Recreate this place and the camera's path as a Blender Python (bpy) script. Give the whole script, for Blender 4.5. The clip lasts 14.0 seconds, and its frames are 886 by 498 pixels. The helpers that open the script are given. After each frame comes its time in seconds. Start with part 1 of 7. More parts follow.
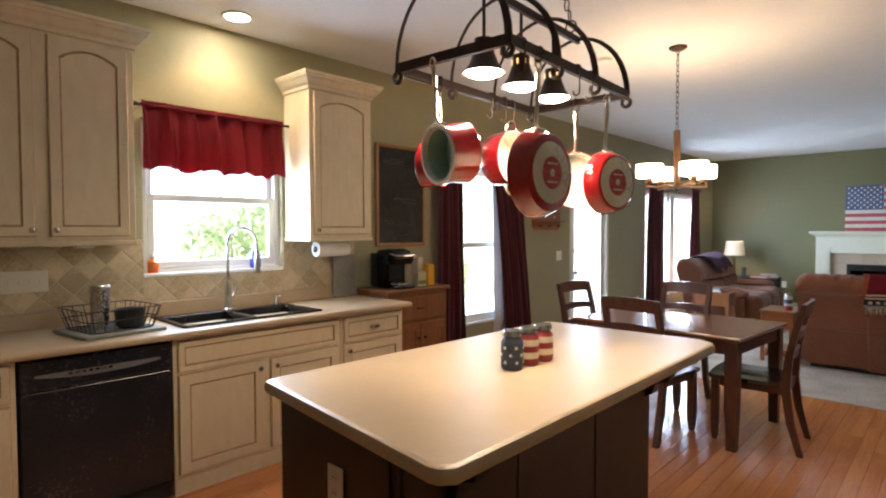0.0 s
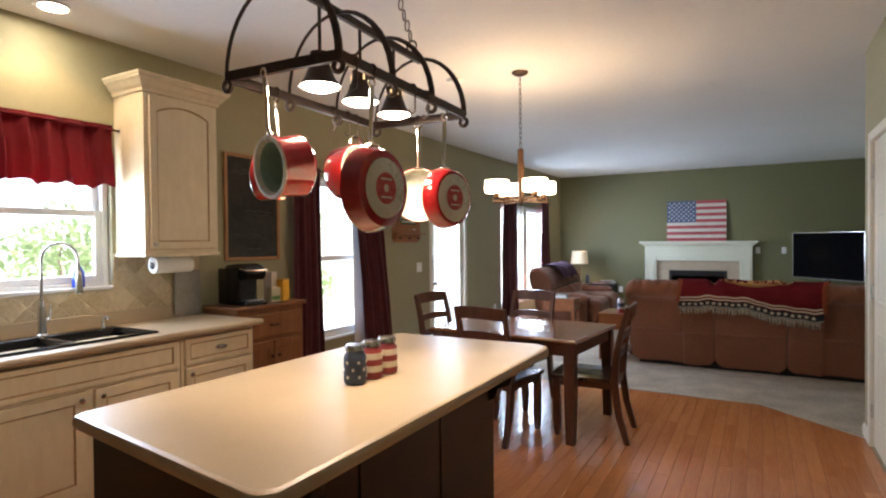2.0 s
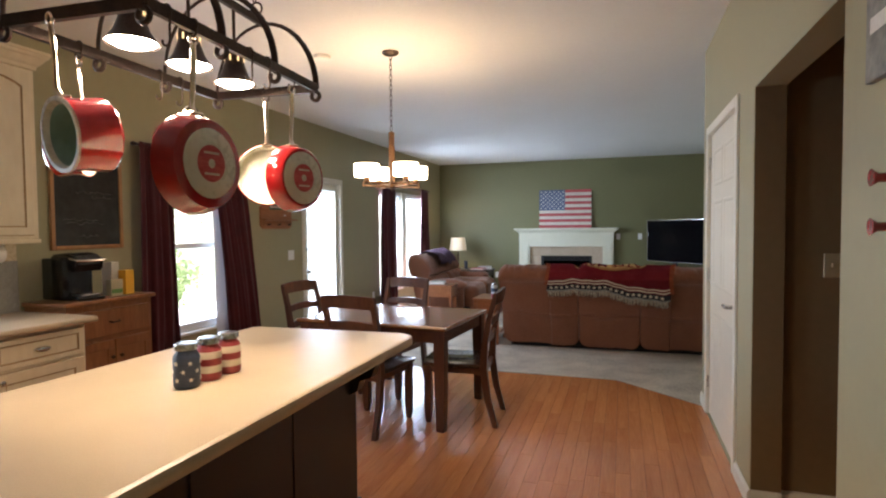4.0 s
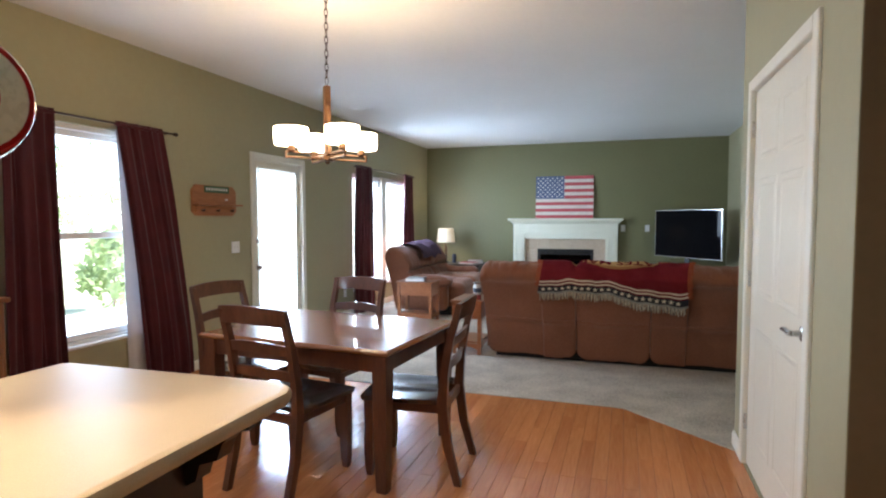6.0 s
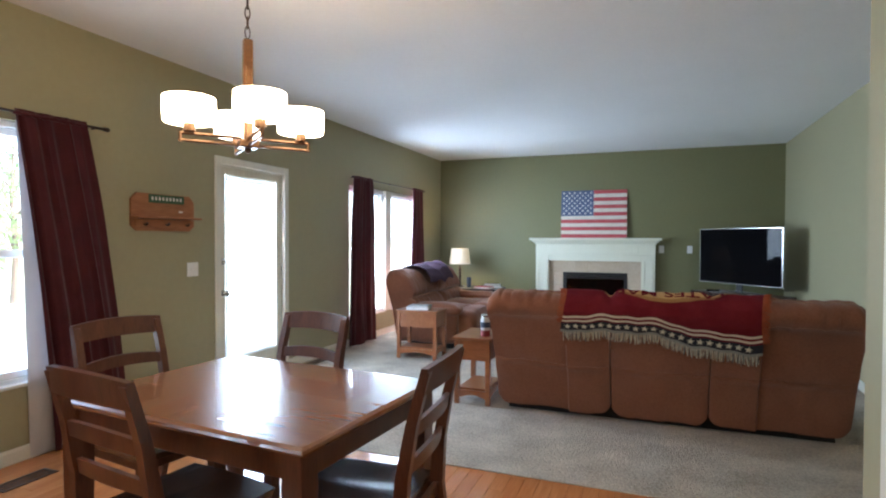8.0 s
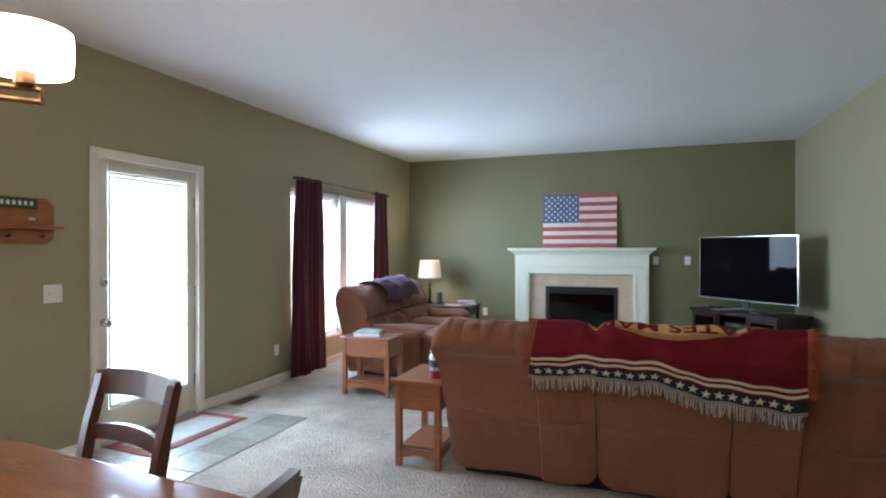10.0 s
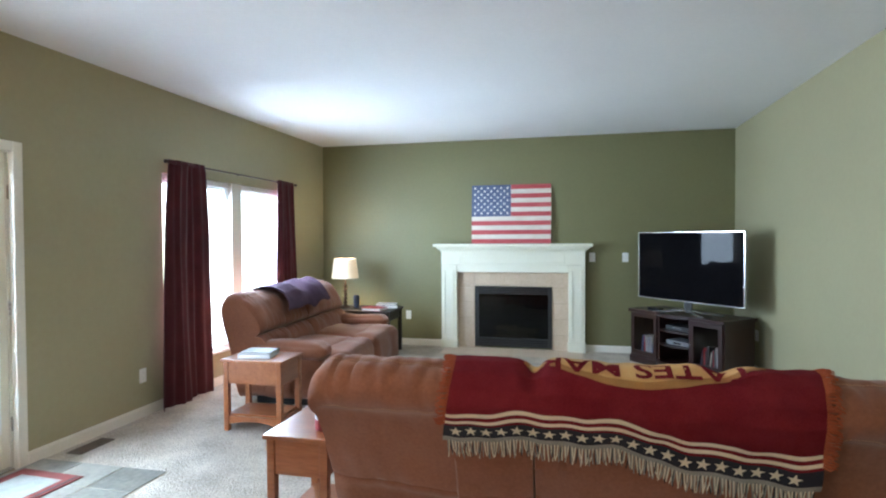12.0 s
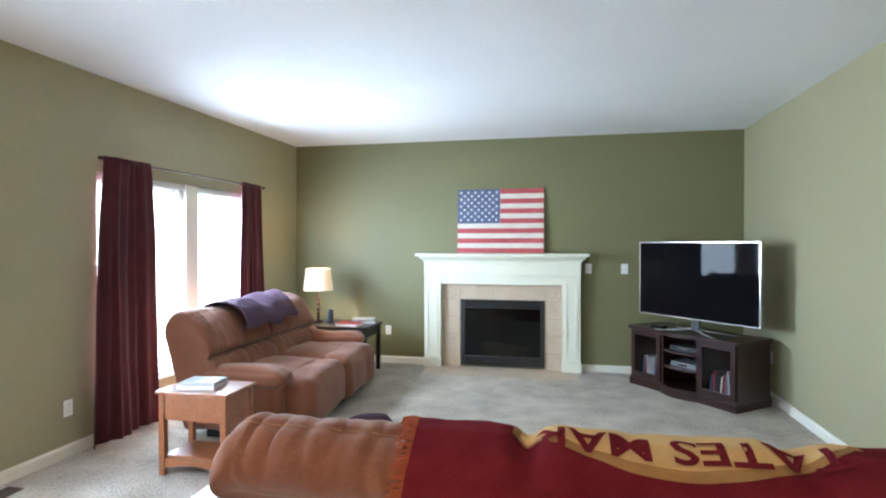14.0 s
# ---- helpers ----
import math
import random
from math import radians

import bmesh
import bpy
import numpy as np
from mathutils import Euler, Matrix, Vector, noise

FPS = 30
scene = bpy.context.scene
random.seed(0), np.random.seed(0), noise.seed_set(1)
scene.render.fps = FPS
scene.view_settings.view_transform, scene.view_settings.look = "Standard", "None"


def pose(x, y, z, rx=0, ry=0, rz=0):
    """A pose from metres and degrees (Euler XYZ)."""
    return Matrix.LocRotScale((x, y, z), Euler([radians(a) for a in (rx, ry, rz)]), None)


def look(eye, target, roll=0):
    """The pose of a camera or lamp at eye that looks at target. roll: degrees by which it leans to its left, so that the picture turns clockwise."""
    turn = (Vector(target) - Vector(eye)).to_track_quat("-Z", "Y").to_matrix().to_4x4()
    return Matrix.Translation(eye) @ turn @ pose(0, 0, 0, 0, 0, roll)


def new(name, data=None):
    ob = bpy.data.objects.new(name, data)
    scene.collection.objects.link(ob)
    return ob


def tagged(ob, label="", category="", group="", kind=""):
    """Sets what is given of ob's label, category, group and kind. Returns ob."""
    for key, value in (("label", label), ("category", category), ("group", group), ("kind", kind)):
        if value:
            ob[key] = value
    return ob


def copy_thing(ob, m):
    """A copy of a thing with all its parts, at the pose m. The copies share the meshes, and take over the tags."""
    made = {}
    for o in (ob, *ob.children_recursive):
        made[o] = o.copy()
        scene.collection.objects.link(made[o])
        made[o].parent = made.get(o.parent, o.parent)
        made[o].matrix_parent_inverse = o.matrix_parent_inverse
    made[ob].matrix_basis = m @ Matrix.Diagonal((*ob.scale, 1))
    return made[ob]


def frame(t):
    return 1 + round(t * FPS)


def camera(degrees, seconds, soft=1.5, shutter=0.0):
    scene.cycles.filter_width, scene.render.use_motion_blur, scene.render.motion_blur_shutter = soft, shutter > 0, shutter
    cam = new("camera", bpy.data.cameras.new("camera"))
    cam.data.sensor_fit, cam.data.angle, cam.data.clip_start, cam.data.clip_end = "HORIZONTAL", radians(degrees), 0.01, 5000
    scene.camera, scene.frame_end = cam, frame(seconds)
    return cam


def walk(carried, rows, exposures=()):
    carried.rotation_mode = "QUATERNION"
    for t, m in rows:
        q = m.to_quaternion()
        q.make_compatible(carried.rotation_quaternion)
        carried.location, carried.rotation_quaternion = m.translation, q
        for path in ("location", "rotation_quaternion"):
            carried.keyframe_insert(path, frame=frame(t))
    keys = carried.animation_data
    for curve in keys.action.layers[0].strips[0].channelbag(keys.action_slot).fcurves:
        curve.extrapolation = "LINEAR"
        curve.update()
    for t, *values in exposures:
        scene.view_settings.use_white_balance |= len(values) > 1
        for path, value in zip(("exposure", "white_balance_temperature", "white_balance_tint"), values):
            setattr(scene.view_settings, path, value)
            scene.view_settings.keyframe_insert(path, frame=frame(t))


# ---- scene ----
cam = camera(77.4, 14.0, soft=2.1)
PATH = [
    (0, (0.439, 1.141, 1.441), (-0.931, 2.596, 1.373), -0.1),
    (0.5, (0.461, 1.14, 1.448), (-0.837, 2.661, 1.394), 0.0),
    (1, (0.483, 1.156, 1.446), (-0.714, 2.757, 1.407), -0.2),
    (1.5, (0.508, 1.175, 1.448), (-0.589, 2.847, 1.417), -0.3),
    (2, (0.528, 1.196, 1.449), (-0.466, 2.931, 1.421), -0.5),
    (2.5, (0.551, 1.216, 1.451), (-0.35, 3.001, 1.417), -0.5),
    (3, (0.57, 1.233, 1.448), (-0.238, 3.061, 1.404), -0.5),
    (3.5, (0.585, 1.264, 1.44), (-0.131, 3.13, 1.384), -0.6),
    (4, (0.577, 1.366, 1.437), (-0.04, 3.267, 1.36), -0.5),
    (4.2, (0.571, 1.45, 1.436), (-0.007, 3.365, 1.353), -0.5),
    (6.5, (0.507, 2.764, 1.395), (-0.141, 4.653, 1.282), 0.0),
    (7, (0.473, 3.03, 1.383), (-0.187, 4.87, 1.297), 0.1),
    (9.5, (0.351, 4.418, 1.392), (-0.387, 6.277, 1.386), 0.1),
    (10, (0.353, 4.685, 1.414), (-0.332, 6.564, 1.409), -0.1),
    (10.5, (0.311, 4.913, 1.431), (-0.294, 6.819, 1.422), -0.2),
    (11, (0.261, 5.18, 1.446), (-0.269, 7.108, 1.43), -0.3),
    (11.5, (0.259, 5.391, 1.456), (-0.23, 7.33, 1.43), -0.2),
    (12, (0.248, 5.591, 1.49), (-0.207, 7.539, 1.45), -0.3),
    (12.5, (0.265, 5.779, 1.497), (-0.188, 7.727, 1.458), -0.4),
    (13, (0.282, 5.919, 1.518), (-0.18, 7.865, 1.479), -0.3),
    (13.5, (0.246, 6.094, 1.529), (-0.212, 8.041, 1.495), -0.1),
    (14, (0.199, 6.219, 1.525), (-0.223, 8.173, 1.506), -0.0),
]
EXPOSURES = [(0, 2.34, 6180, 18), (3, 2.24, 6200, 18), (4, 2.34, 6200, 18), (6.5, 2.7, 5820, 14), (9.5, 2.62, 5760, 13), (11, 2.72, 5720, 13), (12, 3.1, 5850, 12), (14, 3.36, 5950, 13)]
walk(cam, [(t, look(eye, target, roll)) for t, eye, target, roll in PATH], EXPOSURES)

# ---- world and light ----
world = bpy.data.worlds.new("world")
scene.world = world
world.use_nodes = True
wn = world.node_tree
sky = wn.nodes.new("ShaderNodeTexSky")
sky.sky_type, sky.sun_disc = "NISHITA", False
sky.sun_elevation, sky.sun_rotation = radians(54), radians(83)
wn.links.new(sky.outputs["Color"], wn.nodes["Background"].inputs["Color"])
wn.nodes["Background"].inputs["Strength"].default_value = 0.15
sun = new("sun", bpy.data.lights.new("sun", "SUN"))
sun.data.energy, sun.data.angle, sun.data.color = 5.0, radians(3.0), (1.0, 0.96, 0.9)
sun.matrix_world = look((8, 1, 11), (0, 0, 0))


def lamp(name, kind, energy, color, m, size=0.1, size_y=None):
    ob = new(name, bpy.data.lights.new(name, kind))
    ob.data.energy, ob.data.color = energy, color
    if kind == "AREA":
        ob.data.shape, ob.data.size, ob.data.size_y = "RECTANGLE", size, size_y or size
    else:
        ob.data.shadow_soft_size = size
    ob.matrix_world = m
    return ob


DAY = (0.70, 0.86, 1.0)
WARM = (1.0, 0.65, 0.33)
# skylight in the openings of the glazed door and the living room windows
lamp("door_daylight", "AREA", 20, DAY, look((-3.405, 7.97, 1.1), (0, 7.97, 0.7)), 0.8, 1.75)
lamp("sink_daylight", "AREA", 9, DAY, look((-3.405, 2.84, 1.5), (0, 2.84, 1.3)), 0.86, 0.62)
lamp("dining_daylight", "AREA", 3, DAY, look((-3.405, 5.6, 1.28), (0, 5.6, 1.1)), 0.98, 1.5)
lamp("window_daylight", "AREA", 30, DAY, look((-3.405, 10.28, 1.21), (0, 10.28, 0.6)), 0.96, 1.66)
lamp("window_daylight", "AREA", 29, DAY, look((-3.405, 11.44, 1.21), (0, 11.44, 0.6)), 0.9, 1.66)

# ---- plan ----
XW, YN, YS, ZC = -3.26, 13.0, -0.6, 2.81
XE, XK = 2.19, 1.2
YRET = 6.26
WT = 0.16

# ---- mesh helpers ----


def part(name, bm, mat, parent=None, label="", smooth=False, kind=""):
    """One mesh object under a thing or a part."""
    me = bpy.data.meshes.new(name)
    bmesh.ops.recalc_face_normals(bm, faces=bm.faces)
    if smooth:
        for f in bm.faces:
            f.smooth = True
    bm.to_mesh(me)
    bm.free()
    me.materials.append(mat)
    ob = new(name, me)
    if smooth:
        me.set_sharp_from_angle(angle=radians(38))
    if parent:
        ob.parent = parent
    return tagged(ob, label=label, kind=kind)


def thing(name, x, y, z, rz=0, label="", category="", group="", kind=""):
    ob = new(name)
    ob.empty_display_size = 0.05
    ob.matrix_basis = pose(x, y, z, 0, 0, rz)
    return tagged(ob, label, category, group, kind)


def box(bm, x0, x1, y0, y1, z0, z1, bevel=0.0, seg=1):
    vs = [bm.verts.new((x, y, z)) for x in (x0, x1) for y in (y0, y1) for z in (z0, z1)]
    fs = [bm.faces.new([vs[i] for i in q]) for q in ((0, 1, 3, 2), (4, 6, 7, 5), (0, 4, 5, 1), (2, 3, 7, 6), (0, 2, 6, 4), (1, 5, 7, 3))]
    if bevel:
        es = list({e for f in fs for e in f.edges})
        bmesh.ops.bevel(bm, geom=es, offset=bevel, segments=seg, profile=0.5, affect="EDGES", clamp_overlap=True)
    return bm


def bbox(*a, bevel=0.0, seg=1):
    return box(bmesh.new(), *a, bevel=bevel, seg=seg)


def rings(bm, loops, caps=True, closed=False):
    """Skin a list of vertex loops of equal length."""
    vs = [[bm.verts.new(p) for p in lp] for lp in loops]
    n = len(vs[0])
    for a, b in zip(vs, vs[1:] + ([vs[0]] if closed else [])):
        for i in range(n):
            bm.faces.new((a[i], a[(i + 1) % n], b[(i + 1) % n], b[i]))
    if caps and not closed:
        bm.faces.new(vs[0][::-1])
        bm.faces.new(vs[-1])
    return bm


def lathe(bm, profile, seg=24, m=None, caps=True):
    """Turn (radius, height) pairs about z."""
    m = m or Matrix()
    loops = [[m @ Vector((r * math.cos(2 * math.pi * i / seg), r * math.sin(2 * math.pi * i / seg), z)) for i in range(seg)] for r, z in profile]
    return rings(bm, loops, caps)


def tube(bm, pts, r, seg=8, flat=1.0, closed=False):
    """A round (or flattened) bar along points."""
    pts = [Vector(p) for p in pts]
    loops, side = [], None
    for i, p in enumerate(pts):
        a = pts[i - 1] if i or closed else p
        b = pts[(i + 1) % len(pts)] if i + 1 < len(pts) or closed else p
        d = (b - a).normalized()
        if side is None:
            side = d.orthogonal().normalized() if abs(d.z) > 0.99 else d.cross(Vector((0, 0, 1))).normalized()
        side = (side - d * side.dot(d)).normalized()
        up = side.cross(d)
        rr = r[i] if isinstance(r, (list, tuple)) else r
        loops.append([p + rr * (math.cos(2 * math.pi * k / seg) * side + flat * math.sin(2 * math.pi * k / seg) * up) for k in range(seg)])
    return rings(bm, loops, True, closed)


def arc(c, r, a0, a1, n, u, v):
    """Points of an arc about c, in the plane of u and v."""
    c, u, v = Vector(c), Vector(u), Vector(v)
    return [c + r * (math.cos(radians(a0 + (a1 - a0) * i / n)) * u + math.sin(radians(a0 + (a1 - a0) * i / n)) * v) for i in range(n + 1)]


def prism(bm, outline, z0, z1, m=None):
    """An outline in x and y, raised from z0 to z1."""
    m = m or Matrix()
    return rings(bm, [[m @ Vector((x, y, z)) for x, y in outline] for z in (z0, z1)])


def soft_box(bm, x0, x1, y0, y1, z0, z1, r=0.06, puff=0.02, n=7, m=None, wob=0.0, seed=0):
    """A cushion: a rounded box whose faces swell."""
    m = m or Matrix()
    made = bmesh.ops.create_cube(bm, size=2.0)["verts"]
    es = list({e for v in made for e in v.link_edges})
    bmesh.ops.subdivide_edges(bm, edges=es, cuts=n, use_grid_fill=True)
    vs = list(bm.verts)
    c = Vector(((x0 + x1) / 2, (y0 + y1) / 2, (z0 + z1) / 2))
    h = Vector(((x1 - x0) / 2, (y1 - y0) / 2, (z1 - z0) / 2))
    rr = min(r, min(h) * 0.98)
    for v in vs:
        u = v.co.copy()
        p = Vector([math.copysign(min(1, abs(t) ** 0.85), t) * s for t, s in zip(u, h)])
        q = Vector([max(-s + rr, min(s - rr, t)) for t, s in zip(p, h)])
        d = p - q
        if d.length > 1e-9:
            p = q + d.normalized() * rr if max(abs(t) for t in u) > 0.999 else p
        g = [1 - t * t for t in u]
        for k in range(3):
            if abs(u[k]) > 0.999:
                p[k] += math.copysign(puff * g[(k + 1) % 3] * g[(k + 2) % 3], u[k])
        if wob:
            p += wob * Vector(noise.noise_vector(Vector((p.x * 4 + seed, p.y * 4, p.z * 4)))) + 0.45 * wob * Vector(noise.noise_vector(Vector((p.x * 11 + seed, p.y * 11, p.z * 11))))
        v.co = m @ (c + p)
    return bm


def wall_grid(name, axis, at, thick, a0, a1, z0, z1, holes, mat, label):
    """A wall with real openings: axis 'x' is a wall at one x that runs along y; holes are (a0, a1, z0, z1)."""
    As = sorted({a0, a1, *[h[0] for h in holes], *[h[1] for h in holes]})
    Zs = sorted({z0, z1, *[h[2] for h in holes], *[h[3] for h in holes]})
    bm, memo = bmesh.new(), {}

    def V(a, z, s):
        k = (a, z, s)
        if k not in memo:
            d = at + s * thick
            memo[k] = bm.verts.new((d, a, z) if axis == "x" else (a, d, z))
        return memo[k]

    def solid(i, j):
        if not (0 <= i < len(As) - 1 and 0 <= j < len(Zs) - 1):
            return False
        a, z = (As[i] + As[i + 1]) / 2, (Zs[j] + Zs[j + 1]) / 2
        return not any(h[0] < a < h[1] and h[2] < z < h[3] for h in holes)

    for i in range(len(As) - 1):
        for j in range(len(Zs) - 1):
            if solid(i, j):
                A, B, C, D = As[i], As[i + 1], Zs[j], Zs[j + 1]
                for s in (0, 1):
                    bm.faces.new((V(A, C, s), V(B, C, s), V(B, D, s), V(A, D, s)))
                for ii, jj, p, q in ((i - 1, j, (A, C), (A, D)), (i + 1, j, (B, C), (B, D)), (i, j - 1, (A, C), (B, C)), (i, j + 1, (A, D), (B, D))):
                    if not solid(ii, jj):
                        bm.faces.new((V(*p, 0), V(*q, 0), V(*q, 1), V(*p, 1)))
    return tagged(part(name, bm, mat), label, "wall", kind="structure")


# ---- materials ----


def material(name, c1, c2, rough=0.6, scale=(2.0, 60.0), metal=0.0, bump=0.1, bump_scale=200.0, stretch=(1, 1, 1), rough_var=0.1, spread=(0.35, 0.65),
             coat=0.0, sheen=0.0, each=0.0, bump_dist=0.002, spec=0.5, island=False):
    """A surface in two tones, varied at two scales, with fine relief; stretch pulls the grain."""
    m = bpy.data.materials.new(name)
    m.use_nodes = True
    nt = m.node_tree
    b = nt.nodes["Principled BSDF"]
    b.inputs["Metallic"].default_value, b.inputs["Coat Weight"].default_value, b.inputs["Sheen Weight"].default_value = metal, coat, sheen
    b.inputs["Specular IOR Level"].default_value = spec
    tc = nt.nodes.new("ShaderNodeTexCoord")
    mp = nt.nodes.new("ShaderNodeMapping")
    mp.inputs["Scale"].default_value = stretch
    nt.links.new(tc.outputs["Object"], mp.inputs["Vector"])
    src = mp.outputs["Vector"]
    if island:
        chance = nt.nodes.new("ShaderNodeNewGeometry").outputs["Random Per Island"]
    else:
        chance = nt.nodes.new("ShaderNodeObjectInfo").outputs["Random"]
    if each:
        add = nt.nodes.new("ShaderNodeVectorMath")
        add.operation = "MULTIPLY_ADD"
        comb = nt.nodes.new("ShaderNodeCombineXYZ")
        for k in range(3):
            nt.links.new(chance, comb.inputs[k])
        nt.links.new(comb.outputs[0], add.inputs[0])
        add.inputs[1].default_value = (37, 53, 71)
        nt.links.new(src, add.inputs[2])
        src = add.outputs[0]
    big, fine = nt.nodes.new("ShaderNodeTexNoise"), nt.nodes.new("ShaderNodeTexNoise")
    for n, s, d in ((big, scale[0], 4), (fine, scale[1], 3)):
        n.inputs["Scale"].default_value, n.inputs["Detail"].default_value = s, d
        nt.links.new(src, n.inputs["Vector"])
    mixf = nt.nodes.new("ShaderNodeMath")
    mixf.operation = "MULTIPLY_ADD"
    nt.links.new(fine.outputs["Fac"], mixf.inputs[0])
    mixf.inputs[1].default_value = 0.5
    half = nt.nodes.new("ShaderNodeMath")
    half.operation = "MULTIPLY"
    half.inputs[1].default_value = 0.5
    nt.links.new(big.outputs["Fac"], half.inputs[0])
    nt.links.new(half.outputs[0], mixf.inputs[2])
    ramp = nt.nodes.new("ShaderNodeMapRange")
    ramp.inputs["From Min"].default_value, ramp.inputs["From Max"].default_value = spread
    nt.links.new(mixf.outputs[0], ramp.inputs["Value"])
    fac = ramp.outputs["Result"]
    if each:
        ad2 = nt.nodes.new("ShaderNodeMath")
        ad2.operation, ad2.use_clamp = "MULTIPLY_ADD", True
        cen = nt.nodes.new("ShaderNodeMath")
        cen.operation = "SUBTRACT"
        nt.links.new(chance, cen.inputs[0])
        cen.inputs[1].default_value = 0.5
        nt.links.new(cen.outputs[0], ad2.inputs[0])
        ad2.inputs[1].default_value = each
        nt.links.new(fac, ad2.inputs[2])
        fac = ad2.outputs[0]
    mix = nt.nodes.new("ShaderNodeMix")
    mix.data_type = "RGBA"
    nt.links.new(fac, mix.inputs["Factor"])
    mix.inputs["A"].default_value, mix.inputs["B"].default_value = (*c1, 1), (*c2, 1)
    nt.links.new(mix.outputs["Result"], b.inputs["Base Color"])
    rr = nt.nodes.new("ShaderNodeMapRange")
    rr.inputs["To Min"].default_value, rr.inputs["To Max"].default_value = max(0.02, rough - rough_var), min(1, rough + rough_var)
    nt.links.new(mixf.outputs[0], rr.inputs["Value"])
    nt.links.new(rr.outputs["Result"], b.inputs["Roughness"])
    if bump:
        bt = nt.nodes.new("ShaderNodeTexNoise")
        bt.inputs["Scale"].default_value, bt.inputs["Detail"].default_value = bump_scale, 3
        nt.links.new(src, bt.inputs["Vector"])
        bp = nt.nodes.new("ShaderNodeBump")
        bp.inputs["Strength"].default_value, bp.inputs["Distance"].default_value = bump, bump_dist
        nt.links.new(bt.outputs["Fac"], bp.inputs["Height"])
        nt.links.new(bp.outputs["Normal"], b.inputs["Normal"])
    return m


def let_light_through(m, share, tint):
    """Thin cloth: part of the light passes through it."""
    nt = m.node_tree
    mix, tr = nt.nodes.new("ShaderNodeMixShader"), nt.nodes.new("ShaderNodeBsdfTranslucent")
    tr.inputs["Color"].default_value = (*tint, 1)
    mix.inputs[0].default_value = share
    nt.links.new(nt.nodes["Principled BSDF"].outputs[0], mix.inputs[1])
    nt.links.new(tr.outputs[0], mix.inputs[2])
    nt.links.new(mix.outputs[0], nt.nodes["Material Output"].inputs["Surface"])
    return m


def glowing(name, color, strength, base=(0.8, 0.8, 0.8)):
    m = bpy.data.materials.new(name)
    m.use_nodes = True
    b = m.node_tree.nodes["Principled BSDF"]
    b.inputs["Base Color"].default_value = (*base, 1)
    b.inputs["Emission Color"].default_value, b.inputs["Emission Strength"].default_value = (*color, 1), strength
    return m


def clear_glass(name, rough=0.0, tint=(1, 1, 1)):
    m = bpy.data.materials.new(name)
    m.use_nodes = True
    nt = m.node_tree
    out = nt.nodes["Material Output"]
    mix, tr, gl, lw, pw, ma = (nt.nodes.new(k) for k in ("ShaderNodeMixShader", "ShaderNodeBsdfTransparent", "ShaderNodeBsdfGlossy", "ShaderNodeLayerWeight", "ShaderNodeMath", "ShaderNodeMath"))
    tr.inputs["Color"].default_value = (*tint, 1)
    gl.inputs["Roughness"].default_value = rough
    lw.inputs["Blend"].default_value = 0.5
    pw.operation, ma.operation = "POWER", "MULTIPLY_ADD"
    pw.inputs[1].default_value, ma.inputs[1].default_value, ma.inputs[2].default_value = 5.0, 0.7, 0.03
    nt.links.new(lw.outputs["Facing"], pw.inputs[0])
    nt.links.new(pw.outputs[0], ma.inputs[0])
    nt.links.new(ma.outputs[0], mix.inputs[0])
    nt.links.new(tr.outputs[0], mix.inputs[1])
    nt.links.new(gl.outputs[0], mix.inputs[2])
    nt.links.new(mix.outputs[0], out.inputs["Surface"])
    return m


PAINT = material("wall_paint", (0.342, 0.317, 0.19), (0.367, 0.341, 0.208), 0.62, (0.7, 25), bump=0.12, bump_scale=260)
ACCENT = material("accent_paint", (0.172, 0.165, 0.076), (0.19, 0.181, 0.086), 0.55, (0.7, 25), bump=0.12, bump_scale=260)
CEIL = material("ceiling_paint", (0.77, 0.77, 0.76), (0.81, 0.81, 0.80), 0.9, (1.2, 40), bump=0.5, bump_scale=90, bump_dist=0.004)
TRIM = material("trim_paint", (0.74, 0.72, 0.62), (0.79, 0.77, 0.68), 0.4, (3, 60), bump=0.05)
WHITE = material("white_vinyl", (0.80, 0.80, 0.78), (0.84, 0.84, 0.82), 0.4, (3, 60), bump=0.03)
DOORP = material("door_paint", (0.72, 0.68, 0.56), (0.77, 0.73, 0.61), 0.42, (2, 50), bump=0.08, bump_scale=120)
OAK = material("oak_floor", (0.45, 0.165, 0.053), (0.62, 0.262, 0.095), 0.2, (1.2, 9), bump=0.1, bump_scale=30, stretch=(14, 0.8, 1), each=0.5, rough_var=0.06, spread=(0.3, 0.7), coat=0.25)
OAKJ = material("oak_floor_far", (0.45, 0.165, 0.053), (0.62, 0.262, 0.095), 0.2, (1.2, 9), bump=0.1, bump_scale=30, stretch=(14, 0.8, 1), each=0.5, rough_var=0.06, spread=(0.3, 0.7), coat=0.25, island=True)
CARPET = material("carpet_pile", (0.36, 0.315, 0.255), (0.68, 0.61, 0.505), 1.0, (3, 70), bump=1.0, bump_scale=75, bump_dist=0.022, sheen=0.08, spec=0.1, spread=(0.36, 0.64))
CREAM = material("cream_paint", (0.66, 0.56, 0.37), (0.76, 0.67, 0.48), 0.45, (1.8, 22), bump=0.1, bump_scale=60, stretch=(1, 1, 0.35), spread=(0.3, 0.65))
GLAZE = material("brown_glaze", (0.34, 0.195, 0.085), (0.54, 0.38, 0.2), 0.5, (8, 50), bump=0.1)
LAMINATE = material("laminate_top", (0.47, 0.365, 0.235), (0.54, 0.43, 0.29), 0.36, (4, 240), bump=0.04, bump_scale=400, rough_var=0.05)
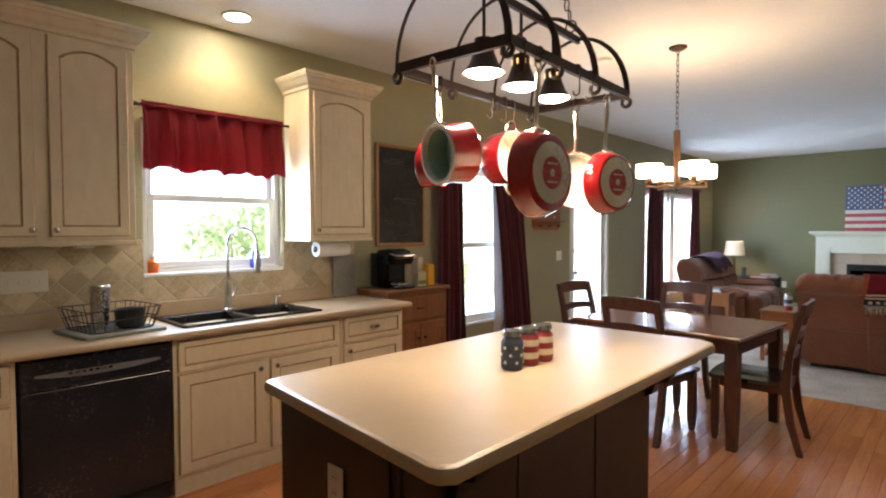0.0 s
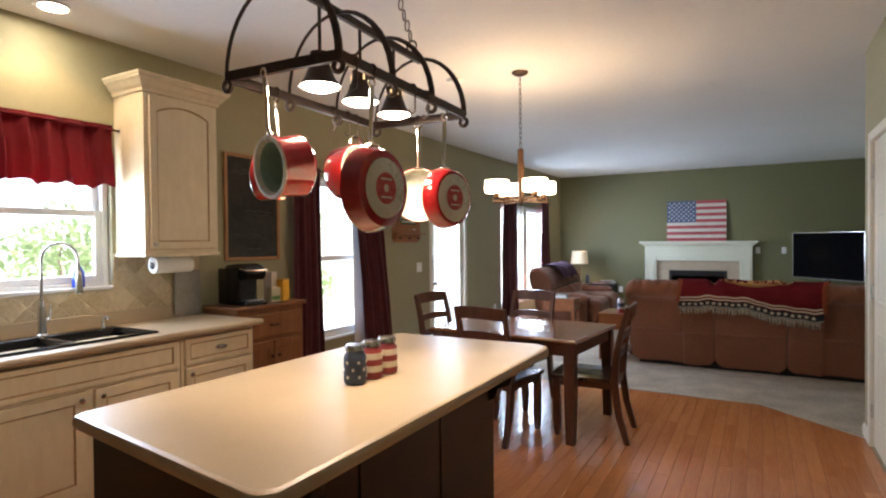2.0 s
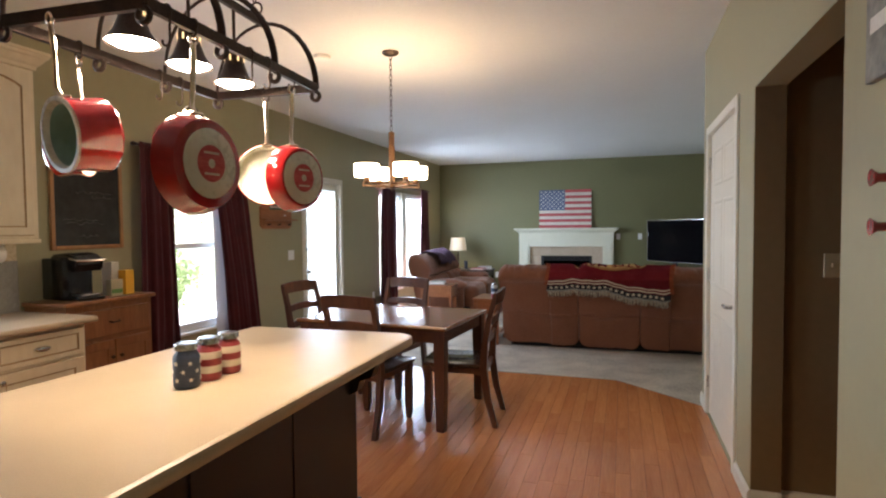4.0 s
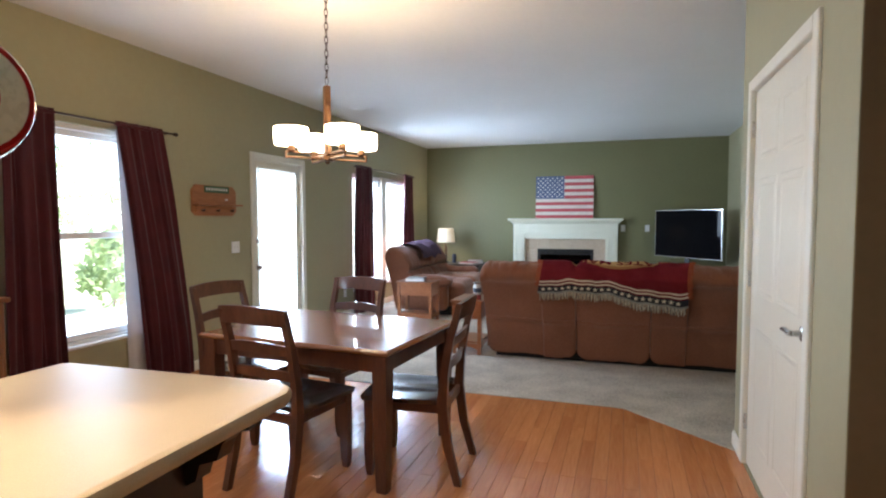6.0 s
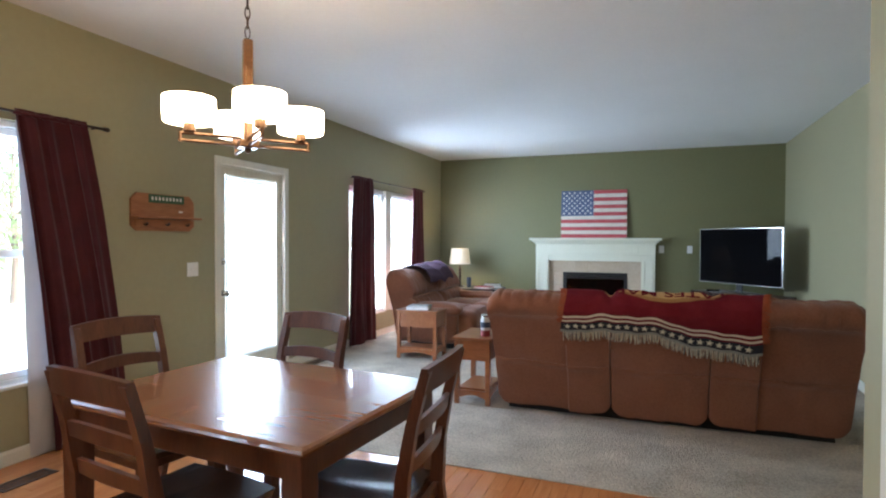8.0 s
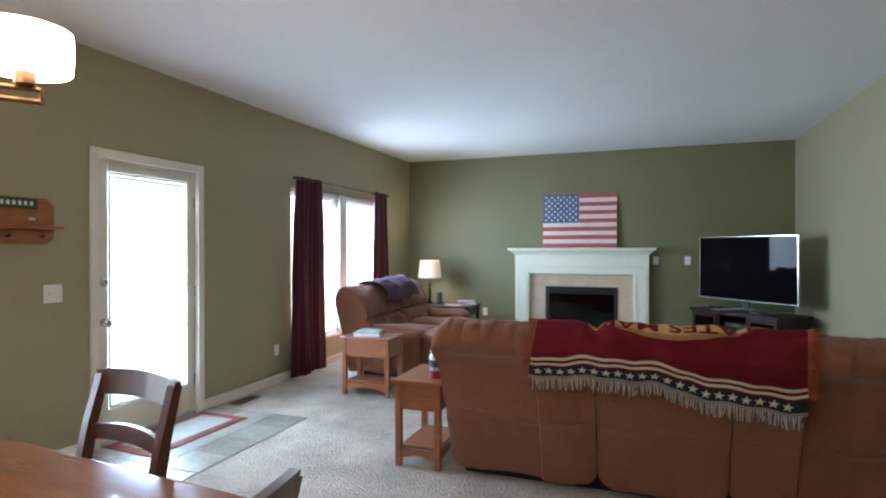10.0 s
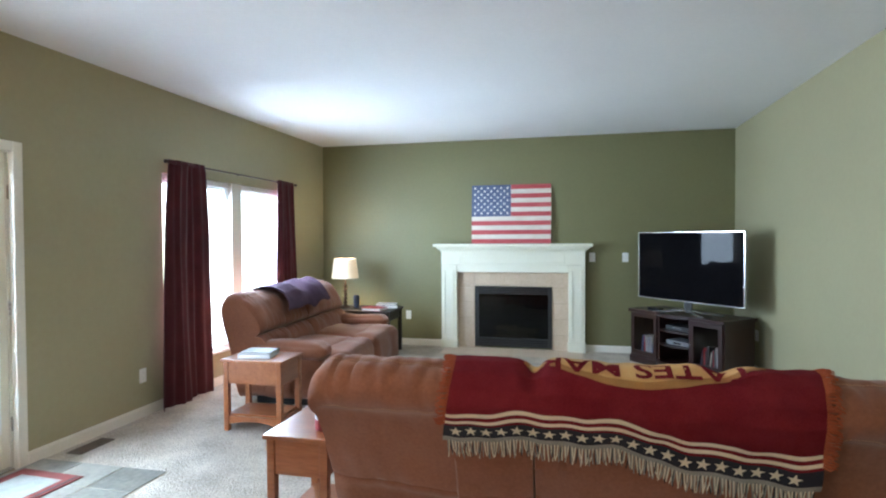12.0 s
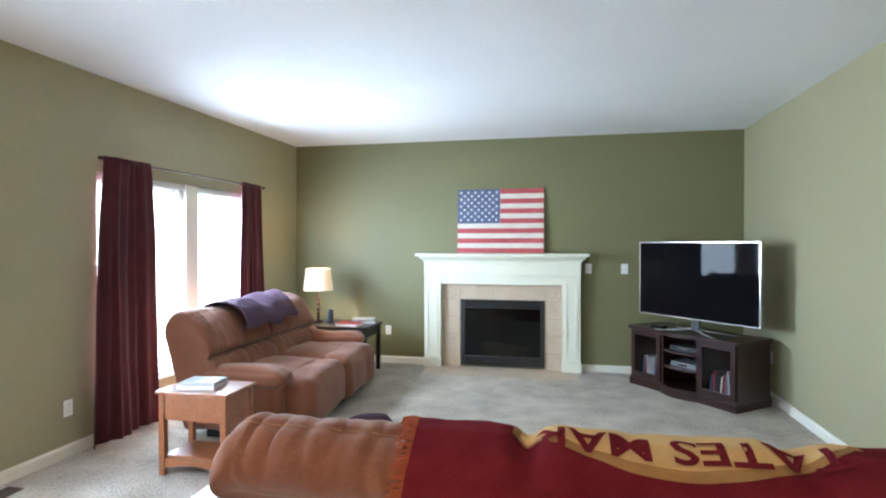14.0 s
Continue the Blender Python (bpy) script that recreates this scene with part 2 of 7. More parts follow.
BLACK = material("black_gloss", (0.008, 0.008, 0.009), (0.014, 0.014, 0.015), 0.16, (4, 60), bump=0.02, rough_var=0.04)
BLACKM = material("black_matte", (0.012, 0.012, 0.012), (0.022, 0.021, 0.02), 0.5, (4, 60), bump=0.06)
ESPRESSO = material("espresso_wood", (0.009, 0.006, 0.005), (0.018, 0.010, 0.008), 0.35, (3, 20), bump=0.08, stretch=(6, 6, 0.6))
CHERRY = material("cherry_wood", (0.22, 0.068, 0.022), (0.37, 0.135, 0.048), 0.3, (2.5, 14), bump=0.08, stretch=(1, 8, 8), coat=0.3, rough_var=0.06, spread=(0.3, 0.7))
DINING = material("dining_wood", (0.165, 0.062, 0.023), (0.285, 0.122, 0.046), 0.26, (2, 10), bump=0.015, stretch=(1, 7, 7), coat=0.4, rough_var=0.04, spread=(0.15, 0.85))
CHAIRW = material("chair_wood", (0.062, 0.02, 0.010), (0.115, 0.042, 0.02), 0.32, (3, 18), bump=0.06, stretch=(6, 6, 0.8), coat=0.25)
MICRO = material("brown_microfibre", (0.19, 0.071, 0.039), (0.295, 0.123, 0.069), 0.95, (2.2, 70), bump=0.12, bump_scale=420, bump_dist=0.0008, sheen=0.26, spec=0.12, spread=(0.22, 0.75))
BURG = material("burgundy_cloth", (0.046, 0.007, 0.011), (0.082, 0.013, 0.018), 0.75, (6, 300), bump=0.25, bump_scale=500, bump_dist=0.0008, sheen=0.1, spec=0.25)
STEEL = material("brushed_steel", (0.55, 0.54, 0.52), (0.66, 0.65, 0.63), 0.26, (6, 120), metal=1.0, bump=0.03)
IRON = material("bronze_iron", (0.03, 0.018, 0.012), (0.07, 0.042, 0.028), 0.42, (20, 120), metal=0.6, bump=0.2)
GLASS = clear_glass("pane_glass")

# ---- setting ----
W1 = (2.36, 3.32, 1.16, 2.14)
W2 = (5.06, 6.14, 0.47, 2.10)
PD = (7.50, 8.44, 0.0, 2.07)
W3 = (9.77, 11.92, 0.34, 2.08)
HALL = (3.31, 4.48, 0.0, 2.12)
PAN = (4.90, 5.98, 0.0, 2.12)

bm = bmesh.new()
box(bm, XW - 0.2, XE + 1.6, YS - 0.2, YN + 0.2, -0.3, -0.012)
tagged(part("floor", bm, BLACKM), "dark sub-floor under oak planks and carpet", "floor", kind="structure")
tagged(part("ceiling", bbox(XW - 0.2, XE + 1.6, YS - 0.2, YN + 0.2, ZC, ZC + 0.2), CEIL), "flat white painted ceiling", "ceiling", kind="structure")
wall_grid("wall_west", "x", XW, -WT, YS - WT, YN + WT, -0.2, ZC, [W1, W2, PD, W3], PAINT, "khaki green painted wall with windows and patio door")
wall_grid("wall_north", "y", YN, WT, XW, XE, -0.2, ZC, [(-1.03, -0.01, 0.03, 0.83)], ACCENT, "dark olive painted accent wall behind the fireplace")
wall_grid("wall_east_living", "x", XE, WT, YRET, YN + WT, -0.2, ZC, [], PAINT, "khaki green painted living room wall")
wall_grid("wall_return", "y", YRET, -0.12, XK + 0.14, XE + WT, -0.2, ZC, [], PAINT, "khaki green painted return wall")
wall_grid("wall_east_kitchen", "x", XK, 0.14, YS - WT, YRET, -0.2, ZC, [HALL, PAN], PAINT, "khaki green painted kitchen wall with doorway")
wall_grid("wall_south", "y", YS, -WT, XW, XK, -0.2, ZC, [], PAINT, "khaki green painted kitchen end wall")
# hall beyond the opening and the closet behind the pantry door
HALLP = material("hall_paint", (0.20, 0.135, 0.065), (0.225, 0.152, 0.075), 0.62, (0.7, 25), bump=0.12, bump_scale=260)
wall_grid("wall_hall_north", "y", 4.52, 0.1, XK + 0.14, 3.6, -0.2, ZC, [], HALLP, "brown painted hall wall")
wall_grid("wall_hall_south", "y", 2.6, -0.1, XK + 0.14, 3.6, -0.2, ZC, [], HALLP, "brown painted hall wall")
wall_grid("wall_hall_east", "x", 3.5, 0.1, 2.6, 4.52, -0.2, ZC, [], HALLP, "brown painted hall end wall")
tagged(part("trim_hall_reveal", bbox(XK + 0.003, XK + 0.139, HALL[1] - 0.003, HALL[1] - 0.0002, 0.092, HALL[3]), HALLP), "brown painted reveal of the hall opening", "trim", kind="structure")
tagged(part("carpet", prism(bmesh.new(), [(XW, 6.73), (0.53, 6.73), (XK, 6.13), (XK, YRET), (XE, YRET), (XE, YN), (0.38, YN), (0.38, 12.5), (-1.42, 12.5), (-1.42, YN), (XW, YN)], -0.012, 0.004), CARPET),
       "greige cut-pile carpet", "carpet", kind="structure")


def strip(name, pts, h, t, label, mat=TRIM):
    """A baseboard along wall runs: (x0, y0, x1, y1, nx, ny)."""
    for x0, y0, x1, y1, nx, ny in pts:
        bm = bmesh.new()
        a, b, n = Vector((x0, y0, 0)), Vector((x1, y1, 0)), Vector((nx, ny, 0))
        prof = [(0.001, -0.005), (t, -0.005), (t, h * 0.8), (t * 0.5, h * 0.93), (t * 0.45, h), (0.001, h)]
        rings(bm, [[p + n * d + Vector((0, 0, z)) for d, z in prof] for p in (a, b)])
        tagged(part(name, bm, mat), label, "baseboard", kind="structure")


strip("baseboard", [(XW, 4.72, XW, PD[0] - 0.06, 1, 0), (XW, PD[1] + 0.06, XW, YN, 1, 0), (XW, YN, -1.45, YN, 0, -1), (0.4, YN, XE, YN, 0, -1), (XE, YRET, XE, YN, -1, 0),
                    (XK, HALL[1], XK, PAN[0] - 0.06, -1, 0), (XK, PAN[1] + 0.06, XK, YRET, -1, 0), (XK, YS, XK, HALL[0], -1, 0), (XK + 0.14, 4.52, 3.5, 4.52, 0, -1),
                    (XK + 0.0, HALL[1], XK + 0.14, HALL[1], 0, -1)], 0.09, 0.014, "cream painted baseboard")

# ---- windows and doors ----


def sash(name, parent, x, y0, y1, z0, z1, w=0.045, d=0.035, cols=1, rows=1):
    """A sash frame with its panes, in the wall's own axes."""
    s = part(name, bbox(x, x + d, y0, y0 + w, z0, z1, bevel=0.004), WHITE, parent)
    for a in ((y1 - w, y1, z0, z1), (y0 + w, y1 - w, z0, z0 + w), (y0 + w, y1 - w, z1 - w, z1)):
        part("rail", bbox(x, x + d, *a, bevel=0.004), WHITE, s)
    g = part("pane", bbox(x + d * 0.4, x + d * 0.4 + 0.004, y0 + w - 0.003, y1 - w + 0.003, z0 + w - 0.003, z1 - w + 0.003), GLASS, s)
    g.visible_shadow = False
    return s


def window(name, y0, y1, z0, z1, label, double_hung=True, sill=True):
    ob = tagged(new(name), label, "window", kind="structure")
    xo = XW - 0.13
    fr = 0.04
    for i, a in enumerate(((y0, y0 + fr, z0, z1), (y1 - fr, y1, z0, z1), (y0 + fr, y1 - fr, z1 - fr, z1), (y0 + fr, y1 - fr, z0, z0 + fr))):
        part("window_frame", bbox(xo, xo + 0.09, *a, bevel=0.003), WHITE, ob)
    zm = (z0 + z1) / 2
    if double_hung:
        sash("upper_sash", ob, xo + 0.012, y0 + fr, y1 - fr, zm - 0.025, z1 - fr)
        sash("lower_sash", ob, xo + 0.05, y0 + fr, y1 - fr, z0 + fr, zm + 0.025)
    else:
        sash("fixed_sash", ob, xo + 0.02, y0 + fr, y1 - fr, z0 + fr, z1 - fr)
    if sill:
        part("window_sill", bbox(xo + 0.09, XW + 0.012, y0 - 0.0, y1 + 0.0, z0 - 0.012, z0 + 0.012, bevel=0.004), WHITE, ob)
    return ob


window("window_1", *W1, "white vinyl double-hung window above the kitchen sink")
window("window_2", *W2, "white vinyl double-hung window in the dining area")
YM = 10.875
window("window_3", W3[0], YM - 0.09, W3[2], W3[3], "tall white living room window beside its twin", False)
window("window_4", YM + 0.09, W3[1], W3[2], W3[3], "tall white living room window beside the corner", False)
tagged(part("mullion", bbox(XW - 0.15, XW + 0.004, YM - 0.09, YM + 0.09, W3[2], W3[3], bevel=0.004), TRIM), "cream painted post between the twin windows", "trim", kind="structure")


def blind(name, y0, y1, z0, z1, x, tilt, step=0.024, label="white horizontal slat blind", parent=None):
    ob = parent or thing(name, x, (y0 + y1) / 2, z0, 0, label, "blind")
    h, w = z1 - z0, (y1 - y0) / 2
    ox, oy, oz = (x, (y0 + y1) / 2, z0) if parent else (0, 0, 0)
    part("head_rail", bbox(ox - 0.014, ox + 0.014, oy - w, oy + w, oz + h - 0.03, oz + h, bevel=0.003), WHITE, ob)
    part("bottom_rail", bbox(ox - 0.012, ox + 0.012, oy - w, oy + w, oz, oz + 0.016, bevel=0.003), WHITE, ob)
    me = None
    k = int((h - 0.06) / step)
    for i in range(k):
        if me is None:
            bm = bmesh.new()
            rings(bm, [[(0.011 * a, y, 0.0022 * (1 - a * a) + b) for a, b in ((-1, 0), (0, 0), (1, 0), (1, 0.0006), (0, 0.0006), (-1, 0.0006))] for y in (-w, w)])
            bmesh.ops.rotate(bm, verts=bm.verts, cent=(0, 0, 0), matrix=Matrix.Rotation(radians(tilt), 3, "Y"))
            s = part("slat", bm, WHITE, ob)
            me = s.data
        else:
            s = new("slat", me)
            s.parent = ob
        s.location = (ox, oy, oz + 0.03 + i * step)
    return ob


blind("window_blind", W3[0] + 0.05, YM - 0.1, W3[2] + 0.04, W3[3] - 0.03, XW - 0.025, 12, step=0.03)
blind("window_blind", YM + 0.1, W3[1] - 0.05, W3[2] + 0.04, W3[3] - 0.03, XW - 0.025, 12, step=0.03)

# patio door, fully glazed with an enclosed blind
pd = tagged(new("door_1"), "white glazed patio door with an enclosed slat blind", "door", kind="structure")
y0, y1, z1 = PD[0], PD[1], PD[3]
for a in ((y0 - 0.055, y0 + 0.012, 0, z1 + 0.055), (y1 - 0.012, y1 + 0.055, 0, z1 + 0.055), (y0 + 0.012, y1 - 0.012, z1 - 0.012, z1 + 0.055)):
    part("casing", bbox(XW - 0.03, XW + 0.016, *a, bevel=0.005), TRIM, pd)
for a in ((y0, y0 + 0.025, 0, z1), (y1 - 0.025, y1, 0, z1), (y0 + 0.025, y1 - 0.025, z1 - 0.025, z1)):
    part("jamb", bbox(XW - 0.15, XW - 0.031, *a), TRIM, pd)
part("threshold", bbox(XW - 0.15, XW + 0.0, y0 + 0.025, y1 - 0.025, -0.01, 0.022, bevel=0.004), STEEL, pd)
sy0, sy1 = y0 + 0.028, y1 - 0.028
gy0, gy1, gz0, gz1 = sy0 + 0.085, sy1 - 0.055, 0.25, 1.97
slab = part("slab", bbox(XW - 0.075, XW - 0.033, sy0, gy0, 0.025, z1 - 0.028, bevel=0.003), DOORP, pd)
for a in ((gy1, sy1, 0.025, z1 - 0.028), (gy0, gy1, 0.025, gz0), (gy0, gy1, gz1, z1 - 0.028)):
    part("stile", bbox(XW - 0.075, XW - 0.033, *a, bevel=0.003), DOORP, slab)
for a in ((gy0, gy0 + 0.02, gz0, gz1), (gy1 - 0.02, gy1, gz0, gz1), (gy0 + 0.02, gy1 - 0.02, gz1 - 0.02, gz1), (gy0 + 0.02, gy1 - 0.02, gz0, gz0 + 0.02)):
    part("glazing_bead", bbox(XW - 0.036, XW - 0.026, *a, bevel=0.004), WHITE, slab)
for xx in (XW - 0.07, XW - 0.04):
    g = part("pane", bbox(xx, xx + 0.003, gy0, gy1, gz0, gz1), GLASS, slab)
    g.visible_shadow = False
blind("door_blind", gy0 + 0.02, gy1 - 0.02, gz0 + 0.02, gz1 - 0.02, XW - 0.053, 30, step=0.026, parent=slab)
for z in (0.88, 1.17):
    bm = lathe(bmesh.new(), [(0.03, 0), (0.03, 0.008), (0.012, 0.012), (0.012, 0.035), (0.026, 0.045), (0.03, 0.058), (0.02, 0.068)] if z < 1 else [(0.03, 0), (0.03, 0.012), (0.02, 0.02), (0.01, 0.022)], 20,
               Matrix.Translation((XW - 0.033, sy0 + 0.045, z)) @ Matrix.Rotation(radians(90), 4, "Y"))
    part("knob" if z < 1 else "deadbolt", bm, STEEL, slab, "satin nickel door knob" if z < 1 else "satin nickel deadbolt", smooth=True)
for z in (0.3, 1.05, 1.8):
    part("hinge", lathe(bmesh.new(), [(0.007, -0.045), (0.007, 0.045)], 10, Matrix.Translation((XW - 0.026, sy1 + 0.01, z))), STEEL, slab)

# pantry door, moulded six-panel
pan = tagged(new("door_2"), "closed cream six-panel pantry door with nickel lever", "door", kind="structure")
y0, y1, z1 = PAN[0], PAN[1], PAN[3]
for a in ((y0 - 0.055, y0 + 0.01, 0, z1 + 0.055), (y1 - 0.01, y1 + 0.055, 0, z1 + 0.055), (y0 + 0.01, y1 - 0.01, z1 - 0.01, z1 + 0.055)):
    part("casing", bbox(XK - 0.016, XK + 0.03, *a, bevel=0.005), TRIM, pan)
bm = bbox(XK + 0.012, XK + 0.05, y0 + 0.012, y1 - 0.012, 0.012, z1 - 0.013)
pslab = part("slab", bm, DOORP, pan)
pw = (y1 - y0 - 0.024)
for a, b in ((0.13, 0.47), (0.53, 0.87)):
    for c, d in ((0.2, 0.82), (1.0, 1.62), (1.72, 1.98)):
        ya, yb = y0 + 0.012 + a * pw, y0 + 0.012 + b * pw
        bm = bmesh.new()
        rings(bm, [[(XK + 0.0125 - dx, yy, zz) for yy, zz in ((ya + i, c + i), (yb - i, c + i), (yb - i, d - i), (ya + i, d - i))] for i, dx in ((0, 0), (0.008, 0.003), (0.02, 0.003), (0.032, -0.0004), (0.045, 0.002))])
        part("panel", bm, DOORP, pslab)
lev = part("lever_rose", lathe(bmesh.new(), [(0.03, 0), (0.03, 0.01), (0.014, 0.014), (0.012, 0.045)], 20, Matrix.Translation((XK + 0.012, y0 + 0.085, 0.95)) @ Matrix.Rotation(radians(-90), 4, "Y")), STEEL, pslab, "satin nickel lever handle", True)
part("lever", tube(bmesh.new(), [(XK - 0.035, y0 + 0.08, 0.95), (XK - 0.038, y0 + 0.1, 0.95), (XK - 0.038, y0 + 0.16, 0.952), (XK - 0.036, y0 + 0.2, 0.946)], [0.012, 0.012, 0.01, 0.009], 10), STEEL, lev, smooth=True)
for z in (0.25, 1.07, 1.9):
    part("hinge", bbox(XK - 0.006, XK + 0.012, y1 - 0.02, y1 + 0.0, z - 0.045, z + 0.045, bevel=0.002), STEEL, pslab, "worn brass hinge")


# ---- curtains ----


def curtain(name, y0, y1, ya, yb, z1, folds, seed, label, x=XW + 0.075, z0=0.012, group="burgundy curtains", depth=0.035, belly=0.0, cloth=BURG, hem=0.0):
    """A hanging panel, y0..y1 at the rod and ya..yb at the hem, with folds and thickness."""
    ob = thing(name, x, (y0 + y1) / 2, z0, 0, label, "curtain", group)
    rnd = random.Random(seed)
    ph = [rnd.uniform(0, 6.28) for _ in range(4)]
    n, k = 72, 26
    bm = bmesh.new()
    rows = []
    for j in range(k + 1):
        v = j / k
        f = v ** 1.4
        row = []
        for i in range(n + 1):
            u = i / n
            a = y0 + (y1 - y0) * u
            b = ya + (yb - ya) * u
            y = b + (a - b) * f
            wave = math.sin(u * folds * 6.283 + ph[0] + 0.9 * math.sin(v * 2.6 + ph[1]) + 1.3 * math.sin(u * 4.1 + ph[2])) + 0.45 * math.sin(u * folds * 2.6 * 6.283 + ph[2] + v * 2)
            amp = depth * (0.55 + 0.45 * (1 - v)) * (0.5 if v > 0.97 else 1)
            y += 0.012 * math.sin(u * folds * 6.283 + ph[3] + v * 2) + belly * math.sin(v * 3.1) * (u - 0.5)
            crease = 0.006 * noise.noise(Vector((u * folds * 3 + seed, v * 5, 0.3)))
            drop = hem * (1 - v) * (math.sin(u * folds * 3.9 + ph[1]) + 0.6 * math.sin(u * folds * 9.1 + ph[3]))
            row.append((amp * wave * 0.62 + 0.01 * math.sin(v * 5 + u * 4 + ph[1]) + crease, y - (y0 + y1) / 2, (z1 - z0) * v + drop))
        rows.append(row)
    front = [[bm.verts.new(p) for p in r] for r in rows]
    back = [[bm.verts.new((p[0] - 0.003, p[1], p[2])) for p in r] for r in rows]
    for j in range(k):
        for i in range(n):
            bm.faces.new((front[j][i], front[j][i + 1], front[j + 1][i + 1], front[j + 1][i]))
            bm.faces.new((back[j][i], back[j + 1][i], back[j + 1][i + 1], back[j][i + 1]))
    for j in range(k):
        bm.faces.new((front[j][0], front[j + 1][0], back[j + 1][0], back[j][0]))
        bm.faces.new((front[j][n], back[j][n], back[j + 1][n], front[j + 1][n]))
    for i in range(n):
        bm.faces.new((front[0][i], back[0][i], back[0][i + 1], front[0][i + 1]))
        bm.faces.new((front[k][i], front[k][i + 1], back[k][i + 1], back[k][i]))
    part("cloth", bm, cloth, ob, smooth=True)
    w_ = (y1 - y0) / 2
    part("rod_pocket", tube(bmesh.new(), [(0, -w_ + 2 * w_ * i / 30, z1 - z0 - 0.028 + 0.002 * math.sin(i * 2.1 + seed)) for i in range(31)], [0.0125 + 0.002 * math.sin(i * 1.7 + seed) for i in range(31)], 10), cloth, ob, smooth=True)
    return ob


def rod(y0, y1, z, label, x=XW + 0.075, brackets=(0.02, 0.98), r=0.008):
    ob = thing("curtain_rod", x, (y0 + y1) / 2, z, 0, label, "curtain rod")
    w = (y1 - y0) / 2
    part("rod", tube(bmesh.new(), [(0, -w, 0), (0, w, 0)], r, 10), IRON, ob, smooth=True)
    for s in (-1, 1):
        part("finial", lathe(bmesh.new(), [(0.008, 0), (0.014, 0.006), (0.012, 0.014), (0.017, 0.026), (0.013, 0.042), (0.004, 0.05)], 14, Matrix.Translation((0, s * w, 0)) @ Matrix.Rotation(radians(-90 * s), 4, "X")), IRON, ob, smooth=True)
    for f in brackets:
        part("bracket", tube(bmesh.new(), [(0, -w + 2 * w * f, 0), (-0.05, -w + 2 * w * f, 0.004), (-(x - XW) + 0.001, -w + 2 * w * f, 0.0)], 0.006, 8), IRON, ob)
    return ob


rod(4.90, 6.33, 2.14, "thin dark bronze rod over the dining window")
curtain("curtain", 4.93, 5.28, 4.92, 5.30, 2.165, 3.0, 3, "burgundy curtain panel hanging beside the chalkboard")
LINING = let_light_through(material("white_lining_cloth", (0.66, 0.65, 0.66), (0.76, 0.75, 0.76), 0.85, (6, 300), bump=0.2, bump_scale=400, bump_dist=0.0008, spec=0.2), 0.3, (0.6, 0.6, 0.62))
curtain("curtain_lining", 5.80, 5.95, 5.865, 6.10, 2.10, 1.0, 21, "white curtain lining behind the burgundy panel", x=XW + 0.032, group="", depth=0.01, cloth=LINING)
curtain("curtain", 5.75, 6.20, 5.985, 6.50, 2.165, 3.2, 5, "burgundy curtain panel flaring at the hem", belly=0.03)
rod(9.76, 12.02, 2.17, "thin dark bronze rod over the living room windows", brackets=(0.02, 0.5, 0.98))
curtain("curtain", 9.77, 10.23, 9.64, 10.30, 2.195, 2.3, 8, "burgundy floor-length curtain panel behind the side table", belly=0.02, depth=0.05)
curtain("curtain", 11.58, 11.98, 11.58, 12.02, 2.195, 3.0, 9, "burgundy curtain panel near the room corner")
rod(2.33, 3.34, 2.205, "thin dark rod over the sink window", x=XW + 0.06)
VALC = let_light_through(material("red_valance_cloth", (0.13, 0.012, 0.018), (0.20, 0.022, 0.028), 0.8, (6, 300), bump=0.3, bump_scale=400, bump_dist=0.0008, spec=0.2), 0.4, (0.42, 0.035, 0.05))
vl = curtain("valance", 2.34, 3.30, 2.34, 3.30, 2.235, 6.0, 12, "deep red gathered valance over the sink window", x=XW + 0.06, z0=1.825, depth=0.034, group="sink window valance", cloth=VALC, hem=0.012)

# ---- fireplace wall ----
STONE = material("hearth_tile", (0.50, 0.385, 0.27), (0.62, 0.50, 0.37), 0.35, (5, 40), bump=0.06, each=0.3, spread=(0.3, 0.7))
MANTEL = material("mantel_paint", (0.76, 0.75, 0.60), (0.81, 0.80, 0.66), 0.38, (3, 60), bump=0.05)
fp = thing("fireplace_mantel", -0.535, 12.999, 0, 0, "white painted wooden fireplace mantel with moulded shelf", "mantel")
for s in (-1, 1):
    lg = part("pilaster", bbox(s * 0.84 - 0.105, s * 0.84 + 0.105, -0.11, 0.0, 0, 1.13, bevel=0.003), MANTEL, fp)
    part("plinth", bbox(s * 0.84 - 0.115, s * 0.84 + 0.115, -0.122, -0.0, 0, 0.12, bevel=0.004), MANTEL, lg)
    for k in (-1, 1):
        part("moulding", bbox(s * 0.84 + k * 0.06 - 0.012, s * 0.84 + k * 0.06 + 0.012, -0.12, -0.109, 0.18, 1.05, bevel=0.004), MANTEL, lg)
part("frieze", bbox(-0.947, 0.947, -0.112, 0, 1.131, 1.30, bevel=0.003), MANTEL, fp)
for a in ((-0.68, 0.68, 1.15, 1.162), (-0.68, 0.68, 1.262, 1.274), (-0.69, -0.678, 1.15, 1.274), (0.678, 0.69, 1.15, 1.274)):
    part("moulding", bbox(a[0], a[1], -0.119, -0.111, a[2], a[3], bevel=0.003), MANTEL, fp)
part("header", bbox(-0.734, 0.734, -0.10, 0, 1.03, 1.13, bevel=0.003), MANTEL, fp)
prof = [(0.115, 1.30), (0.125, 1.305), (0.13, 1.325), (0.15, 1.335), (0.17, 1.352), (0.175, 1.366), (0.205, 1.372), (0.21, 1.38), (0.21, 1.402), (0.2, 1.408)]
bm = bmesh.new()
rings(bm, [[(-0.83 - d, 0, z), (-0.83 - d, -d, z), (0.83 + d, -d, z), (0.83 + d, 0, z)] for d, z in prof])
part("mantel_shelf", bm, MANTEL, fp)
